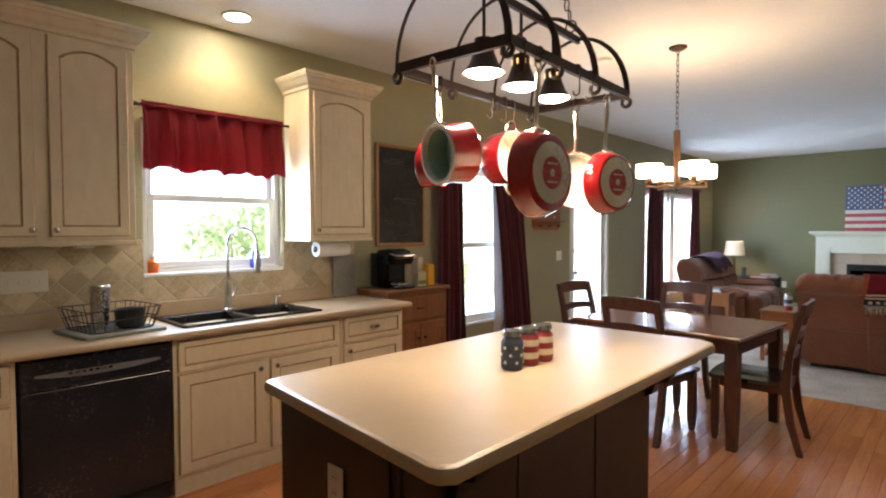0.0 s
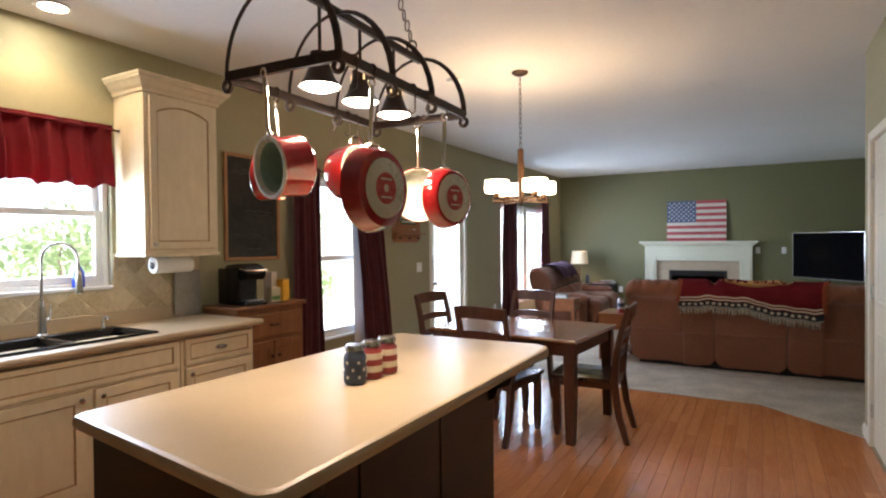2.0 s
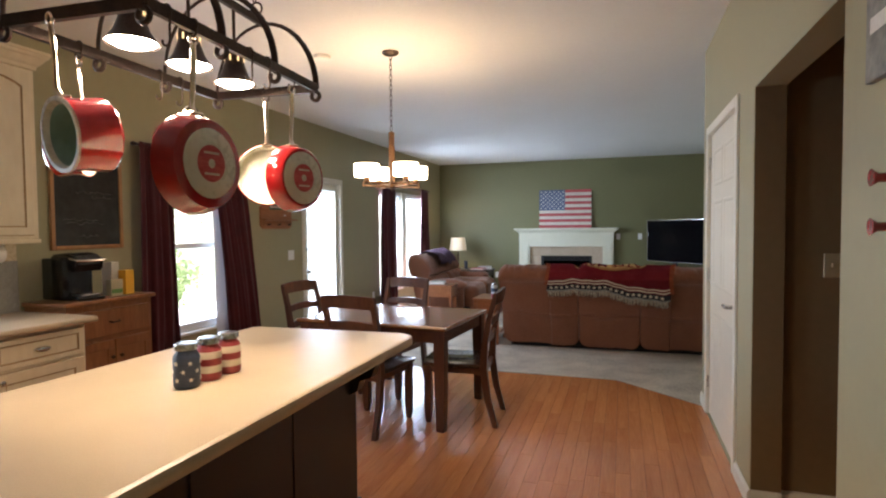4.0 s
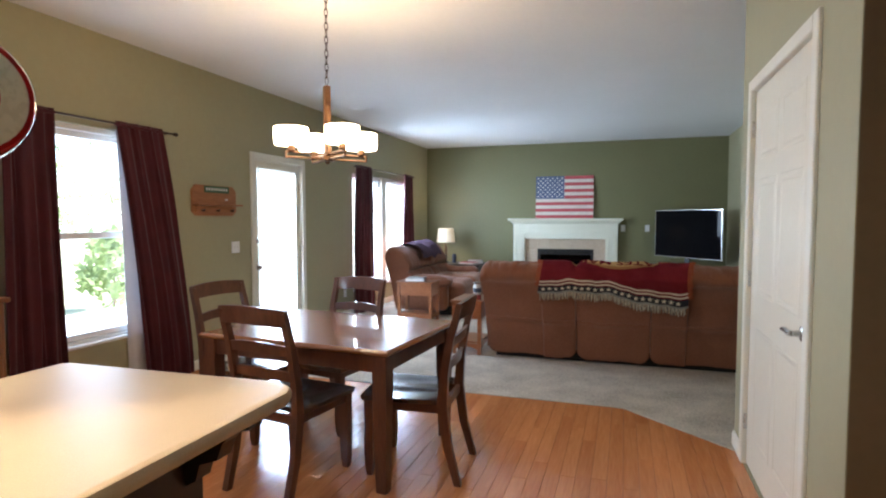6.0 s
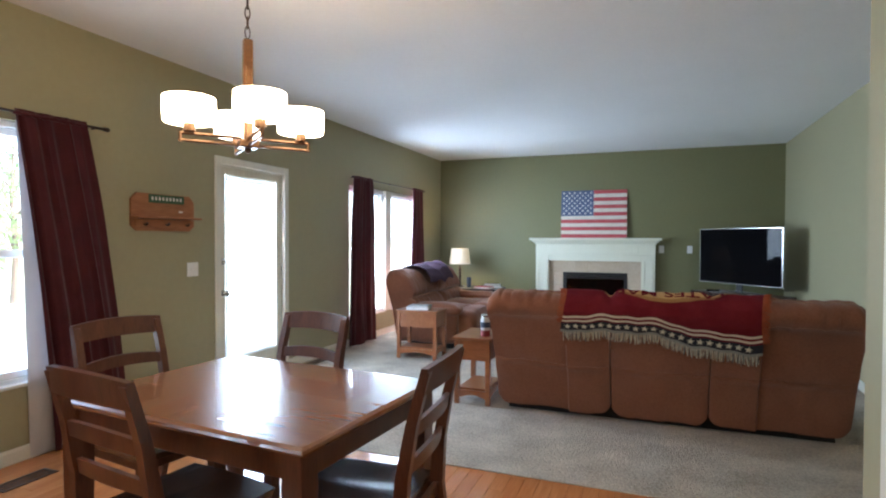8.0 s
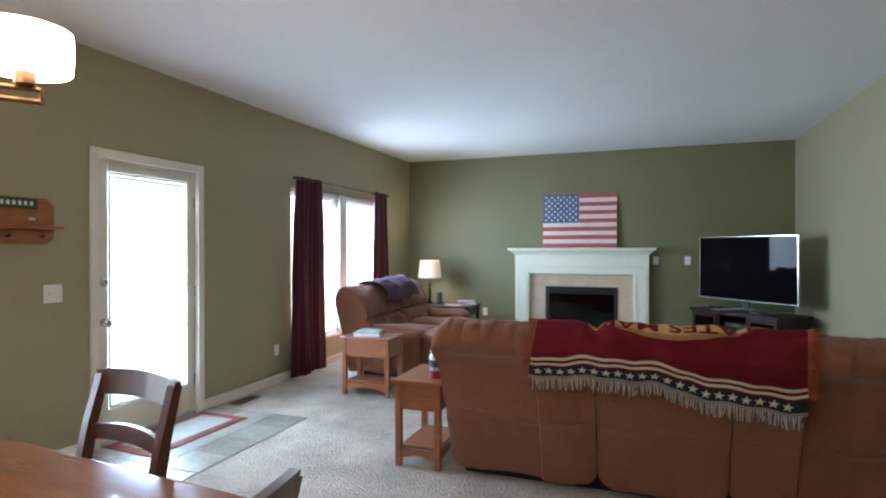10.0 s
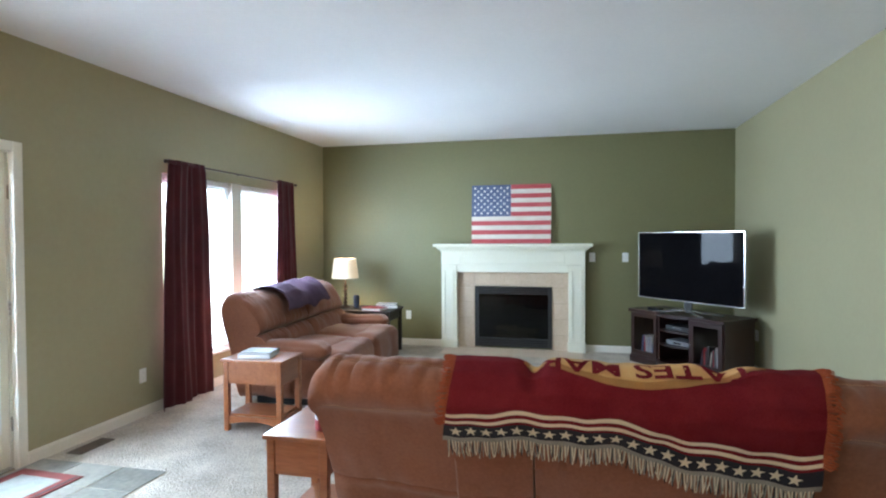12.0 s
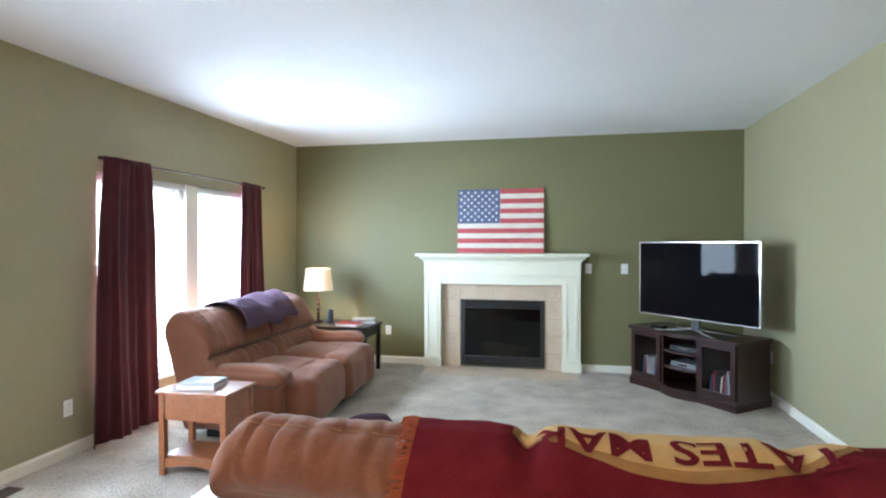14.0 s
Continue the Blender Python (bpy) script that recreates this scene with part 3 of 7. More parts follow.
# tile surround and hearth, tile by tile
sur = thing("fireplace_surround", -0.525, 12.999, 0, 0, "beige stone tile surround around the firebox", "fireplace")
tiles = [(-0.745, -0.515, z, z + 0.2045) for z in (0.0, 0.2075, 0.415, 0.6225, 0.83)] + [(0.515, 0.728, z, z + 0.2045) for z in (0.0, 0.2075, 0.415, 0.6225, 0.83)]
tiles += [(-0.512 + i * 0.2055, -0.512 + i * 0.2055 + 0.2025, 0.84, 1.03) for i in range(5)]
BED = material("tile_bed", (0.44, 0.35, 0.25), (0.52, 0.42, 0.31), 0.9, (20, 90), bump=0.2)
for a in ((-0.745, -0.513, 0.0, 1.03), (0.513, 0.728, 0.0, 1.03), (-0.513, 0.513, 0.839, 1.03)):
    part("mortar_bed", bbox(a[0], a[1], -0.0265, -0.001, a[2], a[3]), BED, sur)
for a in tiles:
    part("tile", bbox(a[0], a[1], -0.03, -0.001, a[2] + 0.002, a[3], bevel=0.0015), STONE, sur)
hearth = tagged(part("hearth", bbox(-1.42, 0.38, 12.5, YN, -0.011, 0.0055), BED), "flush beige tile hearth in the carpet", "hearth", kind="structure")
for i in range(6):
    for j in range(2):
        part("tile", bbox(-1.42 + i * 0.3 + 0.002, -1.42 + i * 0.3 + 0.298, 12.5 + j * 0.25 + 0.002, 12.5 + j * 0.25 + 0.248, 0.0, 0.007, bevel=0.001), STONE, hearth)
# firebox
fb = thing("gas_fireplace", -0.52, 12.999, 0.0, 0, "black gas fireplace insert with glass front", "fireplace")
part("firebox", bbox(-0.50, 0.50, 0.33, 0.35, 0.04, 0.82), BLACKM, fb)
for a in ((-0.51, -0.50), (0.50, 0.51)):
    part("side_panel", bbox(a[0], a[1], 0.0, 0.33, 0.04, 0.82), BLACKM, fb)
part("top_panel", bbox(-0.5, 0.5, 0, 0.33, 0.80, 0.82), BLACKM, fb)
part("floor_panel", bbox(-0.5, 0.5, 0, 0.33, 0.04, 0.06), BLACKM, fb)
for a in ((-0.512, -0.462, 0.03, 0.838), (0.462, 0.512, 0.03, 0.838), (-0.462, 0.462, 0.735, 0.838), (-0.462, 0.462, 0.03, 0.15)):
    part("face_frame", bbox(a[0], a[1], -0.045, -0.031, a[2], a[3], bevel=0.003), BLACKM, fb)
for z in (0.758, 0.785, 0.812, 0.06, 0.09, 0.12):
    part("louvre", bbox(-0.455, 0.455, -0.05, -0.044, z - 0.006, z + 0.006, bevel=0.002), BLACK, fb)
part("glass_front", bbox(-0.462, 0.462, -0.034, -0.03, 0.15, 0.735), clear_glass("smoked_glass", tint=(0.42, 0.42, 0.44)), fb)
LOG = material("ceramic_log", (0.14, 0.10, 0.05), (0.30, 0.24, 0.14), 0.9, (12, 60), bump=0.6, bump_scale=40, bump_dist=0.01)
for k, (x0, x1, y, z) in enumerate(((-0.3, 0.28, 0.2, 0.12), (-0.22, 0.18, 0.12, 0.16), (-0.05, 0.3, 0.16, 0.22), (-0.25, 0.02, 0.17, 0.25))):
    bm = bmesh.new()
    tube(bm, [(x0 + (x1 - x0) * i / 6, y + 0.02 * math.sin(i + k), z + 0.012 * math.sin(2 * i + k)) for i in range(7)], [0.03, 0.04, 0.036, 0.042, 0.037, 0.04, 0.028], 9)
    part("log", bm, LOG, fb, smooth=True)

# flag picture on planks
FRED = material("faded_red", (0.42, 0.045, 0.055), (0.62, 0.16, 0.16), 0.7, (14, 60), bump=0.15, stretch=(0.4, 1, 3), spread=(0.35, 0.75))
FWHITE = material("faded_white", (0.62, 0.56, 0.46), (0.78, 0.74, 0.66), 0.7, (14, 60), bump=0.15, stretch=(0.4, 1, 3))
FBLUE = material("faded_blue", (0.055, 0.075, 0.16), (0.14, 0.17, 0.28), 0.7, (14, 60), bump=0.15, stretch=(0.4, 1, 3))
STARW = material("star_white", (0.70, 0.68, 0.64), (0.82, 0.8, 0.76), 0.7, (30, 90), bump=0.1)


def star(bm, cx, cz, r, y, th, rot=90, inner=0.42):
    pts = [(cx + (r if i % 2 == 0 else r * inner) * math.cos(radians(rot + 36 * i)), cz + (r if i % 2 == 0 else r * inner) * math.sin(radians(rot + 36 * i))) for i in range(10)]
    rings(bm, [[(x, yy, z) for x, z in pts] for yy in (y, y - th)])


fl = thing("flag_picture", -0.545, 12.955, 1.41, 0, "weathered wooden stars and stripes flag leaning on the mantel", "wall art")
fl.matrix_basis = pose(-0.545, 12.93, 1.412, -4.0, 0, 0)
FW, FH = 1.05, 0.785
part("backing", bbox(-FW / 2, FW / 2, 0.004, 0.04, 0, FH, bevel=0.002), FWHITE, fl)
sh = FH / 13
for i in range(13):
    z = FH - (i + 1) * sh
    x0 = -FW / 2 + (0.5 * FW if i < 7 else 0)
    part("stripe", bbox(x0 + 0.001, FW / 2, -0.004 - 0.0012 * (i % 3), 0.004, z + 0.001, z + sh - 0.001, bevel=0.001), FRED if i % 2 == 0 else FWHITE, fl)
can = part("canton", bbox(-FW / 2, -FW / 2 + 0.5 * FW - 0.001, -0.006, 0.004, FH - 7 * sh + 0.001, FH - 0.001, bevel=0.001), FBLUE, fl)
for r in range(9):
    for c in range(6 if r % 2 == 0 else 5):
        bm = bmesh.new()
        star(bm, -FW / 2 + 0.5 * FW * ((2 * c + 1 + (r % 2)) / 12), FH - 7 * sh * (r + 1) / 10, 0.021, -0.006, 0.002)
        part("star", bm, STARW, can)


def plate(name, x, y, z, normal, label, w=0.075, h=0.118, kind="switch", gang=1, mat=WHITE):
    """A wall plate facing along normal ('x+', 'x-', 'y-')."""
    rz = {"y-": 0, "x+": 90, "x-": -90}[normal]
    ob = thing(name, x, y, z, rz, label, "outlet" if kind == "outlet" else "switch")
    ww = w + 0.046 * (gang - 1)
    part("cover", bbox(-ww / 2, ww / 2, -0.007, -0.0005, -h / 2, h / 2, bevel=0.0025), mat, ob)
    for g in range(gang):
        cx = (g - (gang - 1) / 2) * 0.046
        if kind == "outlet":
            for s in (-1, 1):
                r = part("receptacle", lathe(bmesh.new(), [(0.0165, 0), (0.0165, 0.003)], 16, Matrix.Translation((cx, -0.006, s * 0.024)) @ Matrix.Rotation(radians(90), 4, "X")), mat, ob)
                for k in (-1, 1):
                    part("slot", bbox(cx + k * 0.006 - 0.001, cx + k * 0.006 + 0.001, -0.0105, -0.009, s * 0.024 - 0.002, s * 0.024 + 0.005), BLACKM, r)
        else:
            part("toggle", bbox(cx - 0.005, cx + 0.005, -0.016, -0.006, -0.008, 0.012, bevel=0.002), mat, ob)
    return ob


plate("wall_switch", XW, 7.19, 1.12, "x+", "white double switch plate beside the patio door", gang=2)
plate("wall_outlet", XW, 9.51, 0.35, "x+", "white wall outlet near the curtain", kind="outlet")
plate("wall_switch", 0.5, YN, 1.23, "y-", "white switch plate beside the mantel")
plate("wall_switch", 0.91, YN, 1.23, "y-", "white switch plate near the television")
plate("wall_outlet", -1.98, YN, 0.42, "y-", "white wall outlet beside the fireplace", kind="outlet")
plate("wall_outlet", XE, 12.15, 0.42, "x-", "white double outlet behind the television stand", kind="outlet", gang=2)
plate("wall_switch", 1.60, 4.52, 1.235, "y-", "ivory switch plate on the hall wall", gang=3, mat=material("ivory_plastic", (0.42, 0.34, 0.20), (0.46, 0.37, 0.23), 0.4, (4, 40), bump=0))

# ---- kitchen: cabinets ----


def rail_door(parent, x, y0, y1, z0, z1, arch=0.0, w=0.055, name="door", knob=None, pull=False):
    """A glazed cream frame-and-panel front facing +x."""
    part("reveal", bbox(x - 0.004, x + 0.0015, y0 - 0.004, y1 + 0.004, z0 - 0.004, z1 + 0.004), GLAZE, parent)
    n = 12 if arch else 1
    top = [(y1 - w - (y1 - y0 - 2 * w) * i / n, z1 - w - arch + arch * math.sin(math.pi * i / n) ** 0.8 if arch else z1 - w) for i in range(n + 1)]
    inner = [(y0 + w, z0 + w), (y1 - w, z0 + w)] + top
    outer = [(y0, z0), (y1, z0)] + [(y1 - (y1 - y0) * i / n, z1) for i in range(n + 1)]
    cy, cz = (y0 + y1) / 2, (z0 + z1) / 2

    def shrink(k):
        return [(y + math.copysign(k, cy - y), z + math.copysign(k, cz - z)) for y, z in inner]

    bm = bmesh.new()
    e = 0.003
    out_in = [(y + math.copysign(e, cy - y), z + math.copysign(e, cz - z)) for y, z in outer]
    rings(bm, [[(x, y, z) for y, z in outer], [(x + 0.016, y, z) for y, z in outer], [(x + 0.019, y, z) for y, z in out_in], [(x + 0.019, y, z) for y, z in inner], [(x + 0.012, y, z) for y, z in inner]], caps=False)
    d = part(name, bm, CREAM, parent)
    bm = bmesh.new()
    rings(bm, [[(x + 0.0175, y, z) for y, z in inner], [(x + 0.011, y, z) for y, z in shrink(0.005)], [(x + 0.011, y, z) for y, z in shrink(0.010)], [(x + 0.0125, y, z) for y, z in shrink(0.0105)]], caps=False)
    part("glaze_line", bm, GLAZE, d, "brown glaze in the panel groove")
    bm = bmesh.new()
    bm.faces.new([bm.verts.new((x + 0.0125, y, z)) for y, z in shrink(0.0095)])
    part("panel", bm, CREAM, d)
    if knob:
        part("knob", lathe(bmesh.new(), [(0.006, 0), (0.006, 0.012), (0.014, 0.017), (0.016, 0.023), (0.012, 0.029), (0.004, 0.031)], 16, Matrix.Translation((x + 0.018, *knob)) @ Matrix.Rotation(radians(90), 4, "Y")), STEEL, d, "satin nickel knob", True)
    if pull:
        bm = bmesh.new()
        rings(bm, [[(x + 0.018 + 0.024 * math.sin(a) * s, cy + 0.045 * math.cos(a2) * s2, cz + 0.016 * math.sin(a2) * s2) for a2 in [2 * math.pi * k / 20 for k in range(20)]] for a, s, s2 in ((0, 0, 1.0), (0.7, 1, 0.95), (1.2, 1, 0.75), (1.5, 1, 0.4))])
        part("cup_pull", bm, STEEL, d, "satin nickel oval pull", True)
    return d


def drawer_front(parent, x, y0, y1, z0, z1, pull=True):
    return rail_door(parent, x, y0, y1, z0, z1, w=0.03, name="drawer_front", pull=pull)


def upper_cabinet(y0, y1, doors, label):
    ob = thing("wall_cabinet", XW, y0, 1.39, 0, label, "cabinet", "cream wall cabinets")
    D, H, L = 0.335, 1.06, y1 - y0
    part("body", bbox(0.001, D, 0, L, 0, H, bevel=0.002), CREAM, ob)
    part("light_rail", bbox(0.001, D + 0.012, -0.008, L + 0.008, -0.028, -0.001, bevel=0.006, seg=2), CREAM, ob)
    bm = bmesh.new()
    prof = [(0.0, 1.045), (0.012, 1.05), (0.014, 1.07), (0.03, 1.085), (0.05, 1.115), (0.062, 1.125), (0.065, 1.14), (0.072, 1.143), (0.072, 1.16)]
    rings(bm, [[(0.001, -d, z), (D + d, -d, z), (D + d, L + d, z), (0.001, L + d, z)] for d, z in prof])
    part("crown_moulding", bm, CREAM, ob)
    w = L / doors
    for i in range(doors):
        ky = (i + 1) * w - 0.05 if (doors == 2 and i == 0) else i * w + 0.05
        rail_door(ob, D, i * w + 0.032, (i + 1) * w - 0.036, 0.024, H - 0.03, arch=0.05, w=0.047, knob=(ky, 0.055))
    return ob


upper_cabinet(3.345, 3.90, 1, "cream glazed wall cabinet with arched door panel")
upper_cabinet(1.36, 2.215, 2, "cream glazed double wall cabinet beside the window")
upper_cabinet(0.50, 1.355, 2, "cream glazed double wall cabinet over the counter")


def base_cabinet(y0, y1, label, drawer=True, doors=2, false_front=False, height=0.865):
    ob = thing("base_cabinet", XW, y0, 0, 0, label, "cabinet", "cream base cabinets")
    D, L = 0.625, y1 - y0
    part("body", bbox(0.001, D, 0.0005, L - 0.0005, 0.09, height, bevel=0.002), CREAM, ob)
    part("toe_kick", bbox(0.001, D if false_front else D - 0.02, 0.001, L - 0.001, 0, 0.089), CREAM, ob)
    zt = height - 0.025
    zd = height - 0.19
    if drawer:
        k = 1 if false_front else max(1, doors if L > 0.9 else 1)
        for i in range(k):
            drawer_front(ob, D, i * L / k + 0.025, (i + 1) * L / k - 0.025, zd, zt, pull=not false_front)
    w = L / doors
    for i in range(doors):
        ky = (i + 1) * w - 0.055 if (doors == 2 and i == 0) else i * w + 0.055
        rail_door(ob, D, i * w + 0.025, (i + 1) * w - 0.025, 0.115, zd - 0.02, knob=(ky, zd - 0.06))
    return ob


base_cabinet(2.29, 3.38, "cream glazed sink base cabinet with two doors", doors=2, false_front=True)
base_cabinet(3.385, 3.955, "cream glazed base cabinet with a drawer", doors=1)
base_cabinet(0.72, 1.615, "cream glazed base cabinet beside the dishwasher", doors=2)
base_cabinet(-0.19, 0.715, "cream glazed base cabinet at the kitchen end", doors=2)

# dishwasher
DWB = material("black_enamel", (0.013, 0.014, 0.018), (0.024, 0.025, 0.031), 0.26, (4, 60), bump=0.05, bump_scale=40)
dw = thing("dishwasher", XW, 1.62, 0, 0, "glossy black built-in dishwasher", "dishwasher")
part("body", bbox(0.002, 0.60, 0.005, 0.66, 0.0, 0.86), BLACKM, dw)
part("door_panel", bbox(0.601, 0.635, 0.008, 0.657, 0.10, 0.70, bevel=0.006, seg=2), DWB, dw)
pn = part("control_panel", bbox(0.601, 0.642, 0.008, 0.657, 0.705, 0.85, bevel=0.008, seg=2), DWB, dw)
GREY = material("grey_plastic", (0.16, 0.16, 0.165), (0.22, 0.22, 0.225), 0.3, (5, 60), bump=0.03)
bm = bmesh.new()
rings(bm, [[(0.6425 + 0.006 * k, y, 0.748 + 0.05 * f + 0.02 * (((y - 0.33) / 0.27) ** 2) * (1 - f)) for y in [0.06 + 0.54 * i / 12 for i in range(13)]] + [(0.6425 + 0.006 * k, y, 0.748 + 0.07 * f + 0.03) for y in (0.60, 0.06)] for k, f in ((0, 0), (1, 0.06))])
part("handle_recess", bm, GREY, pn, "silver grey control strip")
for i in range(7):
    part("button", bbox(0.6475, 0.651, 0.19 + i * 0.028, 0.208 + i * 0.028, 0.765, 0.777, bevel=0.001), BLACK, pn)
part("kick_plate", bbox(0.54, 0.575, 0.008, 0.657, 0.0, 0.095), BLACKM, dw)

# worktop with an overmount sink
ct = thing("worktop", XW, 0, 0.867, 0, "beige laminate worktop with backsplash lip", "worktop")
SX0, SX1, SY0, SY1 = 0.11, 0.60, 2.36, 3.26
for a in ((0.001, 0.69, YS + 0.001, SY0 + 0.02), (0.001, 0.69, SY1 - 0.02, 3.985), (0.001, SX0 + 0.02, SY0 + 0.02, SY1 - 0.02), (SX1 - 0.02, 0.69, SY0 + 0.02, SY1 - 0.02)):
    part("slab", bbox(*a, 0, 0.037), LAMINATE, ct)
bm = bmesh.new()
rings(bm, [[(0.689 + 0.016 * math.cos(a), y, 0.0185 + 0.0185 * math.sin(a)) for a in [radians(-90 + 18 * i) for i in range(11)]] for y in (YS + 0.001, 3.985)])
part("front_edge", bm, LAMINATE, ct, smooth=True)
part("backsplash_lip", bbox(0.001, 0.02, YS + 0.001, 3.985, 0.0372, 0.125, bevel=0.004), LAMINATE, ct)

sk = thing("kitchen_sink", XW, 2.36, 0.905, 0, "black composite double-bowl drop-in sink", "sink")
L_ = 0.90
BLK = material("black_composite", (0.003, 0.003, 0.0035), (0.008, 0.008, 0.009), 0.16, (30, 300), bump=0.08, bump_scale=600, spec=0.25)
for a in ((SX0, SX1, 0, 0.035), (SX0, SX1, L_ - 0.035, L_), (SX0, SX0 + 0.085, 0.035, L_ - 0.035), (SX1 - 0.035, SX1, 0.035, L_ - 0.035), (SX0 + 0.085, SX1 - 0.035, 0.42, 0.455)):
    part("rim", bbox(*a, 0, 0.012, bevel=0.005, seg=2), BLK, sk)
for a, b in ((0.035, 0.42), (0.455, L_ - 0.035)):
    bm = bmesh.new()
    x0, x1 = SX0 + 0.085, SX1 - 0.035
    rings(bm, [[(x0 + i, a + i, z), (x1 - i, a + i, z), (x1 - i, b - i, z), (x0 + i, b - i, z)] for i, z in ((-0.002, 0.002), (0.012, -0.03), (0.02, -0.17), (0.05, -0.19))], caps=False)
    bm.faces.new([bm.verts.new(p) for p in ((x0 + 0.05, a + 0.05, -0.19), (x1 - 0.05, a + 0.05, -0.19), (x1 - 0.05, b - 0.05, -0.19), (x0 + 0.05, b - 0.05, -0.19))])
    bowl = part("bowl", bm, BLK, sk)
    part("drain", lathe(bmesh.new(), [(0.045, -0.189), (0.045, -0.186), (0.02, -0.186)], 20, Matrix.Translation(((x0 + x1) / 2, (a + b) / 2, 0))), STEEL, bowl)

fa = thing("kitchen_faucet", XW + 0.145, 2.86, 0.917, 0, "brushed steel pull-down gooseneck faucet", "faucet")
part("escutcheon", lathe(bmesh.new(), [(0.032, 0), (0.032, 0.006), (0.026, 0.012)], 24), STEEL, fa, smooth=True)
part("base", lathe(bmesh.new(), [(0.024, 0.0), (0.024, 0.02), (0.021, 0.06), (0.023, 0.10), (0.02, 0.16), (0.016, 0.19), (0.013, 0.2)], 20), STEEL, fa, smooth=True)
pts = [(0, 0, 0.19), (0, 0, 0.42)] + [tuple(p) for p in arc((0.10, 0, 0.44), 0.10, 180, 0, 14, (1, 0, 0), (0, 0, 1))] + [(0.202, 0, 0.36)]
part("spout", tube(bmesh.new(), pts, 0.0095, 12), STEEL, fa, smooth=True)
part("spray_head", lathe(bmesh.new(), [(0.011, 0.375), (0.014, 0.36), (0.017, 0.31), (0.02, 0.26), (0.021, 0.245), (0.015, 0.24)], 18, Matrix.Translation((0.203, 0, 0))), STEEL, fa, smooth=True)
part("handle", tube(bmesh.new(), [(0.0, 0.02, 0.075), (0.0, 0.055, 0.085), (0.01, 0.065, 0.10), (0.012, 0.07, 0.17)], [0.014, 0.014, 0.009, 0.008], 10), STEEL, fa, smooth=True)
fa.matrix_basis = pose(XW + 0.145, 2.83, 0.917, 0, 0, 38)
sd = thing("soap_dispenser", XW + 0.14, 3.18, 0.917, 0, "brushed steel soap dispenser by the sink", "dispenser")
part("base", lathe(bmesh.new(), [(0.018, 0), (0.018, 0.01), (0.011, 0.014), (0.011, 0.05)], 16), STEEL, sd, smooth=True)
part("nozzle", tube(bmesh.new(), [(0, 0, 0.04), (0, 0, 0.062), (0.02, 0, 0.068), (0.06, 0, 0.06)], 0.007, 8), STEEL, sd, smooth=True)

# backsplash of tumbled tiles set on the diagonal
TILE = material("tumbled_tile", (0.44, 0.35, 0.21), (0.68, 0.58, 0.40), 0.42, (9, 45), bump=0.3, bump_scale=60, each=0.9, spread=(0.3, 0.7))
GROUT = material("sand_grout", (0.56, 0.47, 0.31), (0.66, 0.57, 0.40), 0.9, (20, 120), bump=0.3)


def clip_rect(poly, r):
    for axis, lim, sgn in ((0, r[0], 1), (0, r[1], -1), (1, r[2], 1), (1, r[3], -1)):
        res = []
        for p, q in zip(poly, poly[1:] + poly[:1]):
            a, b = sgn * (p[axis] - lim), sgn * (q[axis] - lim)
            if a >= 0:
                res.append(p)
            if a * b < 0:
                t = a / (a - b)
                res.append((p[0] + (q[0] - p[0]) * t, p[1] + (q[1] - p[1]) * t))
        poly = res
        if len(poly) < 3:
            return []
    return poly


bs = tagged(part("backsplash", bbox(XW + 0.0005, XW + 0.004, YS + 0.01, 2.355, 0.993, 1.389), GROUT), "tumbled beige tile backsplash laid diagonally", "backsplash", kind="structure")
part("grout_bed", bbox(XW + 0.0005, XW + 0.004, 2.355, 3.325, 0.993, 1.145), GROUT, bs)
part("grout_bed", bbox(XW + 0.0005, XW + 0.004, 3.325, 3.985, 0.993, 1.389), GROUT, bs)
dg = 0.165
for i in range(-10, 36):
    for j in range(0, 8):
        cy, cz = 1.0 + (i + 0.5 * (j % 2)) * dg, 0.99 + j * dg / 2
        h = dg / 2 - 0.004
        for r in ((0.55, 2.355, 0.995, 1.388), (2.358, 3.322, 0.995, 1.144), (3.326, 3.983, 0.995, 1.388)):
            pl = clip_rect([(cy - h, cz), (cy, cz - h), (cy + h, cz), (cy, cz + h)], r)
            if len(pl) >= 3 and abs(sum(p[0] * q[1] - q[0] * p[1] for p, q in zip(pl, pl[1:] + pl[:1]))) > 0.0012:
                my, mz = sum(p[0] for p in pl) / len(pl), sum(p[1] for p in pl) / len(pl)
                bm = bmesh.new()
                rings(bm, [[(XW + d, my + (y - my) * s, mz + (z - mz) * s) for y, z in pl] for d, s in ((0.002, 1), (0.0056, 1), (0.0072, 0.95))])
                part("tile", bm, TILE, bs)
plate("wall_switch", XW + 0.0074, 1.76, 1.165, "x+", "cream four-gang switch plate on the backsplash", gang=4, mat=TRIM)

# dish rack with a steel tumbler and a black cup
mat_ob = thing("drying_mat", XW + 0.40, 2.06, 0.9042, 8, "grey green draining tray under the dish rack", "tray")
MATG = material("tray_grey", (0.20, 0.22, 0.19), (0.30, 0.32, 0.28), 0.6, (20, 90), bump=0.2)
part("tray", bbox(-0.2, 0.2, -0.2, 0.2, 0, 0.02, bevel=0.008, seg=2), MATG, mat_ob)
dr = thing("dish_rack", XW + 0.40, 2.06, 0.9245, 8, "black wire dish rack", "dish rack")
for z, s in ((0.004, 0.155), (0.06, 0.17), (0.115, 0.185)):
    part("wire_ring", tube(bmesh.new(), [(s * a, s * b, z) for a, b in ((-1, -0.85), (-0.85, -1), (0.85, -1), (1, -0.85), (1, 0.85), (0.85, 1), (-0.85, 1), (-1, 0.85))], 0.003, 6, closed=True), BLACKM, dr)
